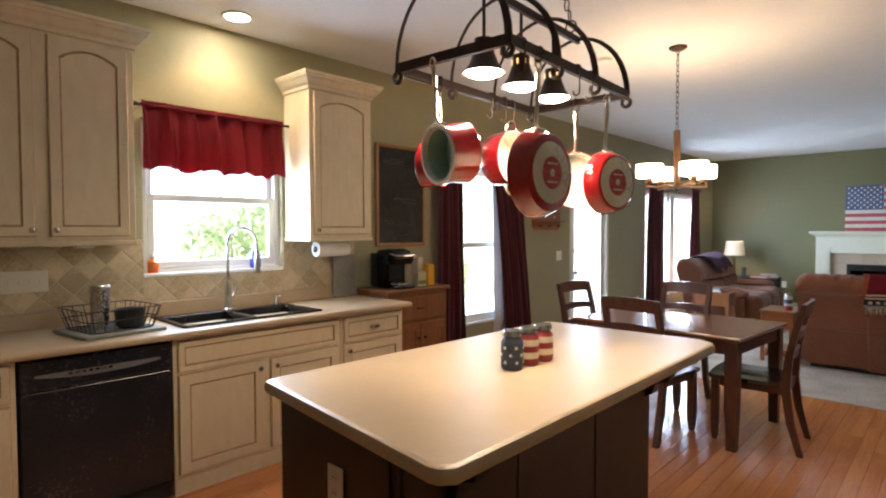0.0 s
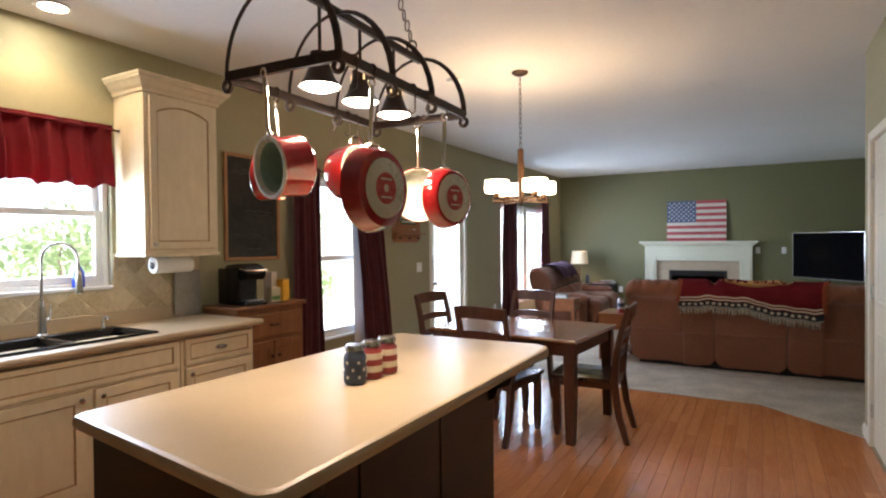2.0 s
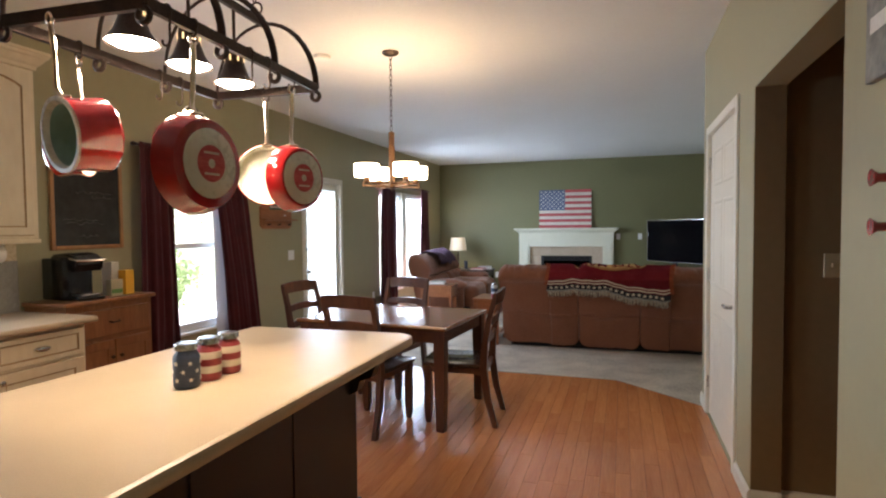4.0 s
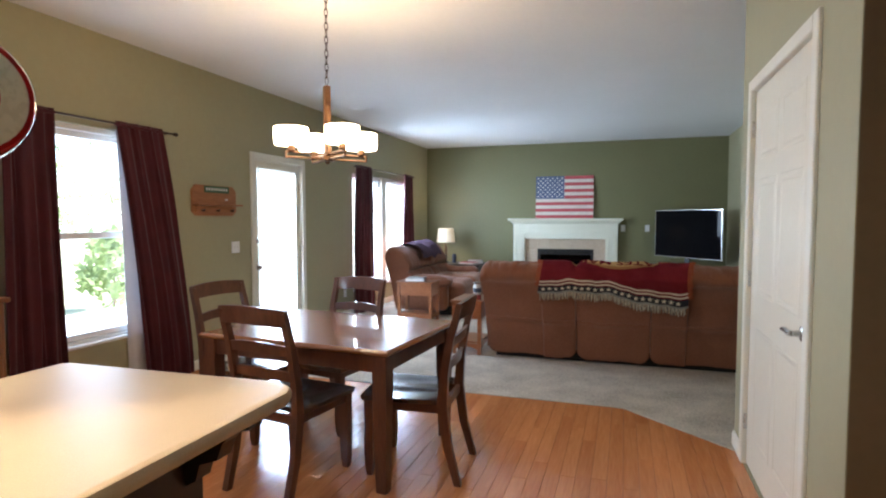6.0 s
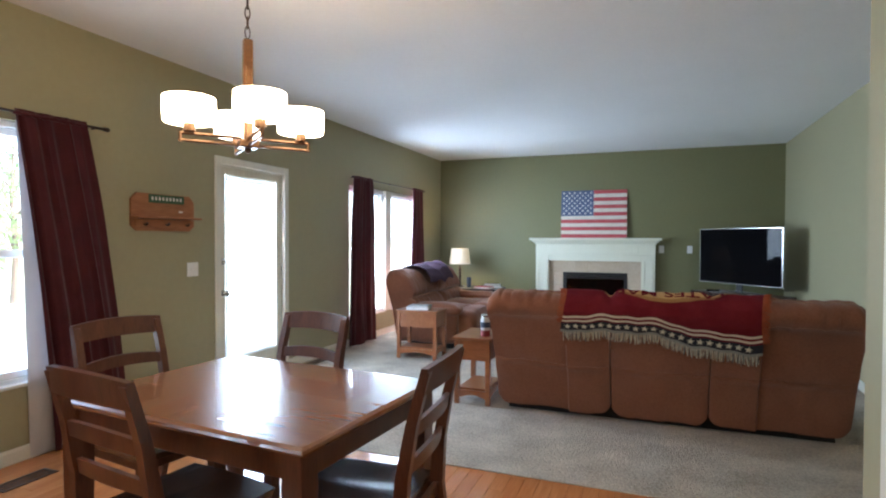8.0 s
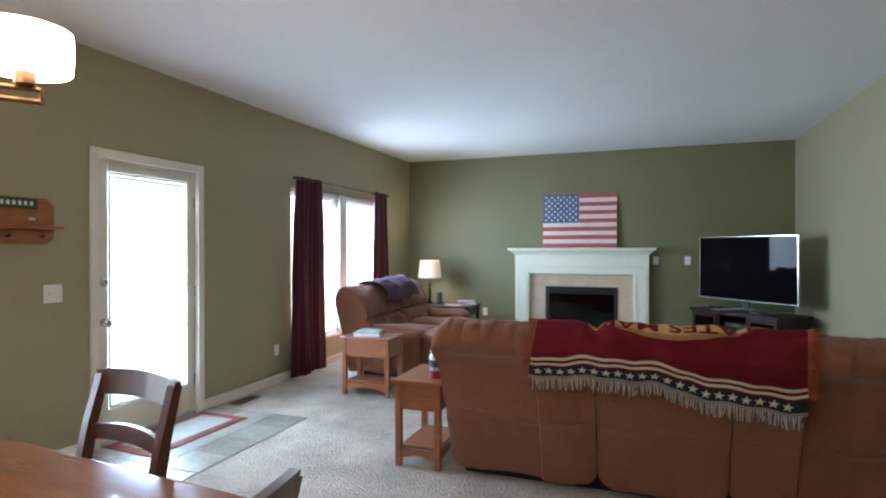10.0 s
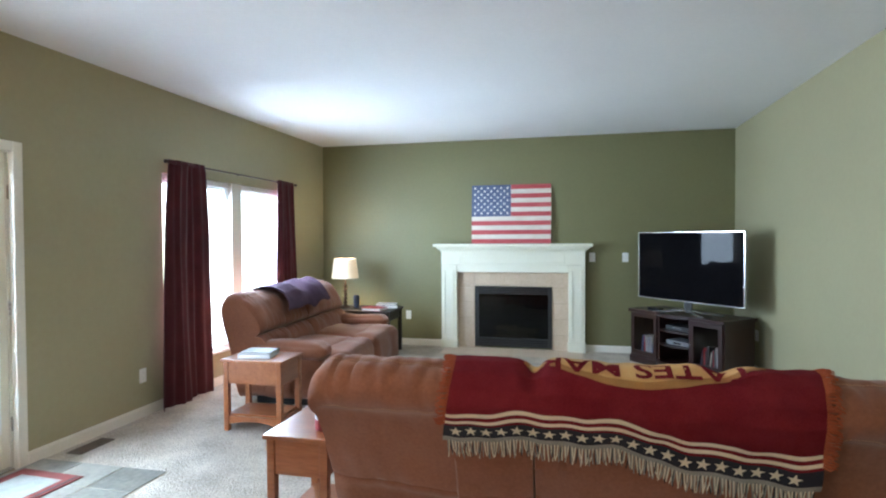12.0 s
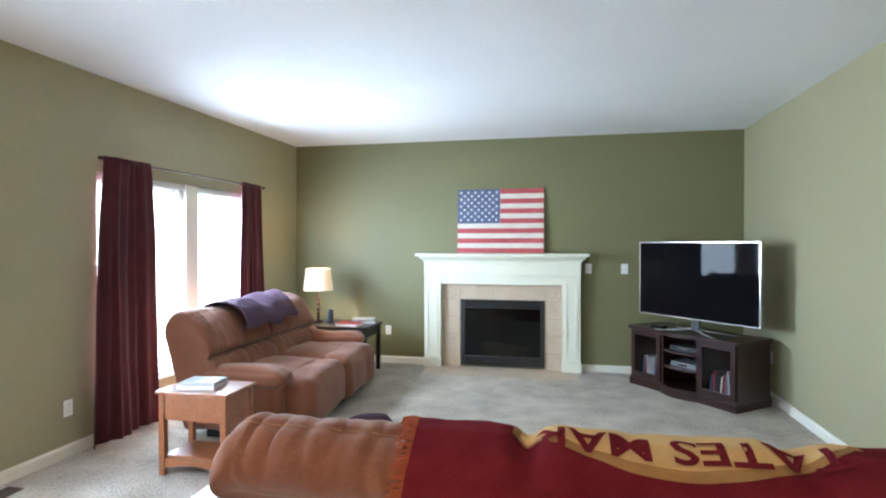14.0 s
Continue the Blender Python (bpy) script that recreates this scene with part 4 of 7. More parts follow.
for i in range(7):
    u = -0.9 + 0.3 * i
    for a, b in ((u, -1), (u, 1), (-1, u), (1, u)):
        part("wire", tube(bmesh.new(), [(0.155 * a, 0.155 * b, 0.004), (0.185 * a, 0.185 * b, 0.115)], 0.0022, 5), BLACKM, dr)
    part("wire", tube(bmesh.new(), [(0.155 * u, -0.155, 0.004), (0.155 * u, 0.155, 0.004)], 0.0022, 5), BLACKM, dr)
tu = thing("steel_tumbler", XW + 0.37, 2.02, 0.929, 0, "upturned brushed steel tumbler in the rack", "tumbler")
part("cup", lathe(bmesh.new(), [(0.040, 0.0), (0.042, 0.002), (0.050, 0.19), (0.053, 0.215), (0.050, 0.225), (0.044, 0.226)], 24), STEEL, tu, smooth=True)
bc = thing("black_cup", XW + 0.45, 2.14, 0.929, 0, "black plastic bowl in the rack", "bowl")
part("bowl", lathe(bmesh.new(), [(0.055, 0), (0.068, 0.01), (0.075, 0.09), (0.079, 0.096), (0.07, 0.094), (0.062, 0.02)], 24), BLACKM, bc, smooth=True)

# window ledge items
so = thing("orange_soap_bottle", XW - 0.04, 2.43, W1[2] + 0.012, 0, "translucent orange soap bottle on the sill", "bottle")
ORANGE = material("orange_plastic", (0.75, 0.16, 0.03), (0.85, 0.24, 0.05), 0.25, (6, 60), bump=0)
part("bottle", lathe(bmesh.new(), [(0.03, 0), (0.034, 0.01), (0.034, 0.07), (0.015, 0.09), (0.015, 0.1)], 18), ORANGE, so, smooth=True)
part("cap", lathe(bmesh.new(), [(0.014, 0.1), (0.014, 0.118), (0.006, 0.12), (0.006, 0.13)], 14), WHITE, so, smooth=True)
bt = thing("blue_soap_bottle", XW - 0.03, 3.12, W1[2] + 0.012, 0, "clear blue dish soap bottle on the sill", "bottle")
BLUE = material("blue_plastic", (0.03, 0.06, 0.45), (0.06, 0.1, 0.55), 0.2, (6, 60), bump=0)
part("bottle", lathe(bmesh.new(), [(0.034, 0), (0.037, 0.01), (0.037, 0.1), (0.014, 0.135), (0.014, 0.145)], 18), BLUE, bt, smooth=True)
part("cap", lathe(bmesh.new(), [(0.013, 0.145), (0.011, 0.17), (0.005, 0.175)], 14), WHITE, bt, smooth=True)

# paper towel under the cabinet
pt = thing("paper_towel_roll", XW + 0.2, 3.62, 1.30, 0, "white paper towel roll on an under-cabinet holder", "paper towel")
PAPER = material("paper", (0.80, 0.79, 0.76), (0.86, 0.85, 0.82), 0.9, (10, 120), bump=0.2)
part("roll", lathe(bmesh.new(), [(0.018, -0.14), (0.053, -0.14), (0.055, -0.137), (0.055, 0.137), (0.053, 0.14), (0.018, 0.14)], 28, Matrix.Rotation(radians(90), 4, "X")), PAPER, pt, smooth=True)
for s in (-1, 1):
    part("bracket", tube(bmesh.new(), [(0, s * 0.12, 0), (0, s * 0.152, 0), (0, s * 0.156, 0.02), (0, s * 0.156, 0.064)], 0.006, 8), STEEL, pt)
    part("end_cap", lathe(bmesh.new(), [(0.024, 0), (0.024, 0.006), (0.015, 0.01)], 18, Matrix.Translation((0, s * 0.142, 0)) @ Matrix.Rotation(radians(-90 * s), 4, "X")), BLACKM if s < 0 else STEEL, pt)
uc = thing("under_cabinet_light", XW + 0.27, 1.98, 1.349, 0, "small white puck under the wall cabinet", "light")
part("puck", bbox(-0.03, 0.03, -0.045, 0.045, 0, 0.0125, bevel=0.004), WHITE, uc)

# clear board leaning at the end of the backsplash
cb = thing("cutting_board", XW + 0.03, 3.86, 0.9045, 0, "grey glass cutting board leaning on the backsplash", "cutting board")
part("board", bbox(0, 0.008, -0.11, 0.11, 0, 0.34, bevel=0.003), material("frosted_glass", (0.28, 0.27, 0.24), (0.36, 0.35, 0.31), 0.25, (8, 60), bump=0.05), cb)

# wooden coffee cabinet
cc = thing("coffee_cabinet", XW + 0.02, 4.01, 0, 0, "stained wooden cabinet with drawer and door", "cabinet")
NUT = material("walnut_stain", (0.17, 0.062, 0.022), (0.30, 0.13, 0.05), 0.38, (3, 16), bump=0.08, stretch=(6, 6, 0.7), spread=(0.3, 0.7))
part("body", bbox(0, 0.38, 0, 0.68, 0.06, 0.93, bevel=0.003), NUT, cc)
part("plinth", bbox(0.0, 0.36, 0.02, 0.66, 0, 0.06), NUT, cc)
part("top", bbox(-0.0, 0.405, -0.02, 0.705, 0.931, 0.962, bevel=0.008, seg=2), NUT, cc)
df = part("drawer_front", bbox(0.381, 0.398, 0.03, 0.65, 0.70, 0.89, bevel=0.006, seg=2), NUT, cc)
part("pull", tube(bmesh.new(), [(0.398, 0.30, 0.80), (0.418, 0.31, 0.795), (0.418, 0.37, 0.795), (0.398, 0.38, 0.80)], 0.005, 8), IRON, df)
for a, b in ((0.03, 0.335), (0.345, 0.65)):
    d = part("door", bbox(0.381, 0.393, a, b, 0.09, 0.67, bevel=0.003), NUT, cc)
    for c in ((a, b, 0.61, 0.67), (a, b, 0.09, 0.15), (a, a + 0.055, 0.15, 0.61), (b - 0.055, b, 0.15, 0.61)):
        part("frame_rail", bbox(0.394, 0.402, *c, bevel=0.003), NUT, d)
    part("knob", lathe(bmesh.new(), [(0.006, 0), (0.006, 0.012), (0.014, 0.02), (0.01, 0.028)], 14, Matrix.Translation((0.402, b - 0.03 if a < 0.1 else a + 0.03, 0.55)) @ Matrix.Rotation(radians(90), 4, "Y")), IRON, d)

# coffee maker and packets
cm = thing("coffee_maker", XW + 0.23, 4.22, 0.9625, -8, "black pod coffee maker with water tank", "coffee maker")
part("base", bbox(-0.13, 0.17, -0.09, 0.10, 0, 0.03, bevel=0.01, seg=2), BLACK, cm)
part("column", bbox(-0.13, 0.03, -0.09, 0.10, 0.031, 0.24, bevel=0.012, seg=2), BLACK, cm)
part("drip_tray", bbox(0.05, 0.16, -0.06, 0.07, 0.031, 0.045, bevel=0.004), STEEL, cm)
bm = bmesh.new()
rings(bm, [[(x, y, z) for x, z in ((-0.13, 0.2), (0.15, 0.2), (0.165, 0.26), (0.13, 0.305), (0.03, 0.325), (-0.13, 0.31))] for y in (-0.09, 0.10)])
bmesh.ops.bevel(bm, geom=bm.edges[:], offset=0.012, segments=2, affect="EDGES")
head = part("brew_head", bm, BLACK, cm, smooth=True)
part("handle", tube(bmesh.new(), [(0.10, -0.095, 0.285), (0.17, -0.09, 0.275), (0.185, 0.0, 0.272), (0.17, 0.10, 0.275), (0.10, 0.105, 0.285)], 0.008, 8), STEEL, head, "chrome lid handle", True)
part("water_tank", bbox(-0.12, 0.10, -0.155, -0.093, 0.01, 0.29, bevel=0.012, seg=2), clear_glass("tank_plastic", 0.05, (0.45, 0.45, 0.47)), cm)
for k, (dx, dy, w, d, h, c1, lab) in enumerate(((0.31, 4.455, 0.09, 0.06, 0.12, (0.55, 0.50, 0.32), "cream and green carton of drinks mix"), (0.3, 4.565, 0.08, 0.07, 0.18, (0.80, 0.42, 0.03), "tall orange yellow carton"), (0.20, 4.52, 0.08, 0.08, 0.24, (0.62, 0.58, 0.5), "pale paper sachet packet"))):
    b = thing("food_box", XW + dx, 4.0 + dy - 4.0, 0.9625, 10 * k - 8, lab, "carton")
    part("carton", bbox(-d / 2, d / 2, -w / 2, w / 2, 0, h, bevel=0.003), material("carton_%d" % k, c1, tuple(min(1, v * 1.15) for v in c1), 0.5, (9, 60), bump=0.05), b)
    if k == 0:
        part("label_band", bbox(d / 2 + 0.0005, d / 2 + 0.0015, -w / 2 + 0.004, w / 2 - 0.004, 0.02, 0.05), material("carton_green", (0.10, 0.22, 0.05), (0.15, 0.3, 0.08), 0.5, bump=0), b, "green printed band")

# chalkboard
ch = thing("chalkboard", XW + 0.0005, 4.51, 1.30, 0, "black chalkboard with faint chalk writing in a wooden frame", "chalkboard")
SLATE = material("chalk_slate", (0.018, 0.019, 0.018), (0.06, 0.062, 0.06), 0.85, (3, 14), bump=0.1, spread=(0.35, 0.8))
FRAMEW = material("pine_frame", (0.30, 0.14, 0.05), (0.42, 0.22, 0.09), 0.5, (4, 18), bump=0.1, stretch=(1, 1, 0.4))
part("board", bbox(0, 0.014, -0.27, 0.27, 0.02, 0.87), SLATE, ch)
for a in ((-0.295, -0.265, 0, 0.895), (0.265, 0.295, 0, 0.895), (-0.265, 0.265, 0, 0.03), (-0.265, 0.265, 0.865, 0.895)):
    part("frame", bbox(0, 0.024, *a, bevel=0.004), FRAMEW, ch)
CHALK = material("chalk", (0.22, 0.22, 0.21), (0.34, 0.34, 0.33), 1.0, (30, 90), bump=0)
rnd = random.Random(4)
for k, (z, y0, y1) in enumerate(((0.76, -0.2, 0.02), (0.73, -0.21, 0.05), (0.42, -0.1, 0.2), (0.39, 0.02, 0.2), (0.22, -0.2, 0.08), (0.19, -0.18, 0.12), (0.10, -0.08, 0.08))):
    n = 14
    pts = [(0.0148, y0 + (y1 - y0) * i / n, z + rnd.uniform(-0.012, 0.012)) for i in range(n + 1)]
    part("chalk_line", tube(bmesh.new(), pts, 0.0016, 4, flat=0.5), CHALK, ch)

# recessed ceiling light and smoke alarm
BULB = glowing("lamp_glow", (1.0, 0.86, 0.62), 30)
cl = thing("recessed_light", -2.97, 2.85, ZC - 0.012, 0, "lit round recessed ceiling light over the sink", "ceiling light")
part("trim_ring", lathe(bmesh.new(), [(0.07, 0.011), (0.095, 0.0115), (0.098, 0.006), (0.09, 0.0), (0.072, 0.002)], 32, caps=False), WHITE, cl, smooth=True)
part("lens", lathe(bmesh.new(), [(0.0715, 0.0035), (0.0715, 0.006)], 32), BULB, cl)
lamp("recessed_beam", "SPOT", 4.5, WARM, look((-2.97, 2.85, ZC - 0.03), (-2.97, 2.85, 0)), 0.06).data.spot_size = radians(115)
sm = thing("smoke_alarm", -1.70, 5.31, ZC - 0.03, 0, "round white smoke alarm on the ceiling", "smoke alarm")
part("cover", lathe(bmesh.new(), [(0.045, 0.0), (0.062, 0.008), (0.068, 0.022), (0.068, 0.0295)], 28), WHITE, sm, smooth=True)

# ---- island ----
isl = thing("kitchen_island", -0.97, 2.95, 0, 0, "dark espresso kitchen island cabinet", "kitchen island")
part("body", bbox(-0.29, 0.30, -0.82, 0.85, 0.0, 0.872, bevel=0.003), ESPRESSO, isl)
for a, b in ((-0.80, -0.27), (-0.26, 0.28), (0.29, 0.83)):
    part("side_panel", bbox(0.301, 0.308, a, b, 0.11, 0.86, bevel=0.003), ESPRESSO, isl)
part("end_panel", bbox(-0.27, 0.28, -0.828, -0.821, 0.11, 0.86, bevel=0.003), ESPRESSO, isl)
part("base_moulding", bbox(-0.3, 0.318, -0.84, 0.87, 0.0, 0.10, bevel=0.008, seg=2), ESPRESSO, isl)
for y in (-0.6, 0.8):
    bm = bmesh.new()
    prof = [(0.309, 0.868), (0.53, 0.868), (0.53, 0.83), (0.48, 0.82), (0.44, 0.78), (0.42, 0.73), (0.36, 0.71), (0.345, 0.66), (0.309, 0.64)]
    rings(bm, [[(x, yy, z) for x, z in prof] for yy in (y - 0.03, y + 0.03)])
    part("corbel", bm, ESPRESSO, isl)
plate("island_outlet", -0.93, 2.1215, 0.67, "y-", "cream outlet on the island end", kind="outlet", mat=TRIM)
it = thing("island_worktop", -0.85, 2.95, 0.873, 0, "beige laminate island worktop with clipped corners", "worktop")
TOP_EDGE = [(-0.475, -0.845), (0.435, -0.952), (0.462, -0.946), (0.488, -0.915), (0.474, 0.865), (0.455, 0.91), (0.40, 0.945), (-0.425, 0.912), (-0.447, 0.895), (-0.492, -0.825)]


def clipped(i=0.0):
    """The worktop's outline, drawn in by i."""
    return [(x * (1 - i / 0.48), y * (1 - i / 0.93)) for x, y in TOP_EDGE]


bm = bmesh.new()
rings(bm, [[(x, y, z) for x, y in clipped(i)] for i, z in ((0.03, 0.0), (0.012, 0.0), (0.004, 0.004), (0.0, 0.014), (0.0, 0.03), (0.004, 0.041), (0.013, 0.046), (0.02, 0.046))], caps=False)
part("rounded_edge", bm, LAMINATE, it, smooth=True)
bm = bmesh.new()
rings(bm, [[(x, y, z) for x, y in clipped(i)] for i, z in ((0.03, 0.0), (0.02, 0.046))])
part("top", bm, LAMINATE, it)

# painted mason jars
JB = material("jar_blue", (0.025, 0.04, 0.075), (0.05, 0.07, 0.12), 0.55, (12, 60), bump=0.1)
JR = material("jar_red", (0.22, 0.02, 0.025), (0.32, 0.045, 0.045), 0.55, (12, 60), bump=0.1)
JW = material("jar_cream", (0.62, 0.55, 0.42), (0.72, 0.66, 0.54), 0.55, (12, 60), bump=0.1)


def jar(x, y, blue, label):
    ob = thing("mason_jar", x, y, 0.9195, 0, label, "jar", "painted mason jars")
    prof = [(0.036, 0.0), (0.041, 0.006), (0.042, 0.025), (0.042, 0.05), (0.042, 0.075), (0.042, 0.098), (0.039, 0.108), (0.032, 0.118), (0.031, 0.124)]
    if blue:
        g = part("glass_body", lathe(bmesh.new(), prof, 26), JB, ob, smooth=True)
        for k in range(3):
            for m_ in range(6):
                a = m_ * 1.047 + k * 0.5
                bm = bmesh.new()
                star(bm, 0, 0, 0.008, 0, 0.002)
                bmesh.ops.transform(bm, matrix=Matrix.Translation((0.0422 * math.sin(a), -0.0422 * math.cos(a), 0.03 + 0.027 * k)) @ Matrix.Rotation(a, 4, "Z"), verts=bm.verts)
                part("star", bm, STARW, g)
    else:
        cuts = [0.0, 0.028, 0.052, 0.076, 0.1, 0.124]
        for k in range(5):
            seg = [(r, z) for r, z in prof if cuts[k] - 1e-6 < z < cuts[k + 1] - 1e-6]
            rad = lambda z: np.interp(z, [p[1] for p in prof], [p[0] for p in prof])
            zz = sorted({cuts[k], cuts[k + 1], *[z for _, z in seg]})
            part("painted_band", lathe(bmesh.new(), [(float(rad(z)), z) for z in zz], 26), JR if k % 2 == 0 else JW, ob, smooth=True)
    part("screw_band", lathe(bmesh.new(), [(0.033, 0.124), (0.036, 0.125), (0.036, 0.143), (0.034, 0.146), (0.028, 0.1465)], 26), STEEL, ob, smooth=True)


jar(-0.79, 2.825, True, "navy painted mason jar with white stars")
jar(-0.787, 2.925, False, "red and white striped mason jar")
jar(-0.784, 3.022, False, "red and white striped mason jar")

# ---- pot rack ----
pr = thing("pot_rack", -0.765, 2.85, 1.985, 3, "hanging bronze iron pot rack with three lamps", "pot rack")
RX, RY = 0.225, 0.43


def bar(p, q, w=0.008, h=0.016, name="rail", parent=pr):
    bm = bmesh.new()
    p, q = Vector(p), Vector(q)
    d = (q - p).normalized()
    s = d.cross(Vector((0, 0, 1)))
    s = s.normalized() if s.length > 0.01 else Vector((1, 0, 0))
    u = s.cross(d)
    rings(bm, [[c + s * w * a + u * h * b for a, b in ((-1, -1), (1, -1), (1, 1), (-1, 1))] for c in (p, q)])
    return part(name, bm, IRON, parent)


for s in (-1, 1):
    bar((s * RX, -RY, 0), (s * RX, RY, 0))
    bar((-RX, s * RY, 0), (RX, s * RY, 0))
bar((0, -RY - 0.02, 0.27), (0, RY + 0.02, 0.27), 0.008, 0.014, "top_bar")
for y in (-RY, -0.14, 0.14, RY):
    pts = [(0.0 + RX * math.cos(radians(a)), y, 0.27 * math.sin(radians(a))) for a in range(0, 181, 10)]
    part("hoop", tube(bmesh.new(), pts, 0.012, 6, flat=0.5), IRON, pr)
for sx in (-1, 1):
    for sy in (-RY, -0.14, 0.14, RY):
        bm = bmesh.new()
        tube(bm, [tuple(p) for p in arc((sx * (RX - 0.004), sy, -0.03), 0.017, 90, -230, 12, (sx, 0, 0), (0, 0, 1))], 0.008, 6)
        part("scroll_foot", bm, IRON, pr)
for y in (-RY + 0.05, RY - 0.05):
    part("hang_ring", tube(bmesh.new(), [tuple(p) for p in arc((0, y, 0.312), 0.024, 0, 330, 11, (1, 0, 0), (0, 0, 1))], 0.004, 6, closed=True), IRON, pr)
    y2 = 0.0 + (0.05 if y > 0 else -0.05)
    n = 13
    for i in range(n):
        t0 = (i + 0.5) / n
        c = Vector((0, y + (y2 - y) * t0, 0.335 + (ZC - 1.985 - 0.36) * t0))
        u = Vector((1, 0, 0)) if i % 2 else Vector((0, 1, 0))
        bm = bmesh.new()
        tube(bm, [c + 0.011 * math.cos(a) * u + Vector((0, 0, 0.024 * math.sin(a))) for a in [2 * math.pi * k / 10 for k in range(10)]], 0.0028, 5, closed=True)
        part("chain_link", bm, IRON, pr)
part("ceiling_canopy", lathe(bmesh.new(), [(0.075, ZC - 1.985), (0.075, ZC - 1.99), (0.06, ZC - 2.005), (0.02, ZC - 2.012)], 24), IRON, pr, smooth=True)
VENTGLOW = glowing("vent_glow", (1.0, 0.62, 0.22), 0.35)
for k, y in enumerate((-0.225, 0.01, 0.25)):
    part("lamp_rod", tube(bmesh.new(), [(-0.012, y, 0.27), (-0.012, y, 0.10)], 0.006, 8), IRON, pr)
    sh = part("lamp_shade", lathe(bmesh.new(), [(0.012, 0.112), (0.032, 0.106), (0.036, 0.06), (0.042, 0.045), (0.05, 0.022), (0.068, -0.004), (0.076, -0.012), (0.074, -0.012), (0.066, -0.003), (0.047, 0.022), (0.036, 0.045)], 24, Matrix.Translation((-0.012, y, 0)), caps=False), IRON, pr, "bronze bell lamp shade", True)
    for a in range(8):
        part("vent_slot", bbox(-0.0028, 0.0028, -0.0372, -0.0352, 0.068, 0.088), VENTGLOW, sh).matrix_basis = Matrix.Translation((-0.012, y, 0)) @ Matrix.Rotation(a * math.pi / 4 + 0.2, 4, "Z")
    part("bulb", lathe(bmesh.new(), [(0.01, 0.03), (0.04, 0.015), (0.062, -0.004), (0.064, -0.009), (0.045, -0.018), (0.012, -0.022)], 20, Matrix.Translation((-0.012, y, 0))), BULB, sh, "glowing reflector bulb", True)
    lamp("rack_beam", "SPOT", 3.8, WARM, look((-0.777 - 0.052 * y, 2.85 + y, 1.965), (-0.777 - 0.052 * y, 2.85 + y, 0)), 0.05).data.spot_size = radians(125)

RED = material("red_enamel", (0.27, 0.008, 0.010), (0.37, 0.015, 0.016), 0.14, (3, 40), bump=0.02, coat=0.6, rough_var=0.04)
INNER = material("cream_enamel", (0.62, 0.60, 0.50), (0.70, 0.68, 0.58), 0.28, (5, 60), bump=0.02)
MINT = material("mint_enamel", (0.42, 0.60, 0.50), (0.52, 0.70, 0.60), 0.2, (5, 60), bump=0.02)
COPPER = material("polished_steel", (0.72, 0.62, 0.52), (0.82, 0.72, 0.62), 0.16, (6, 60), metal=1.0, bump=0.02)


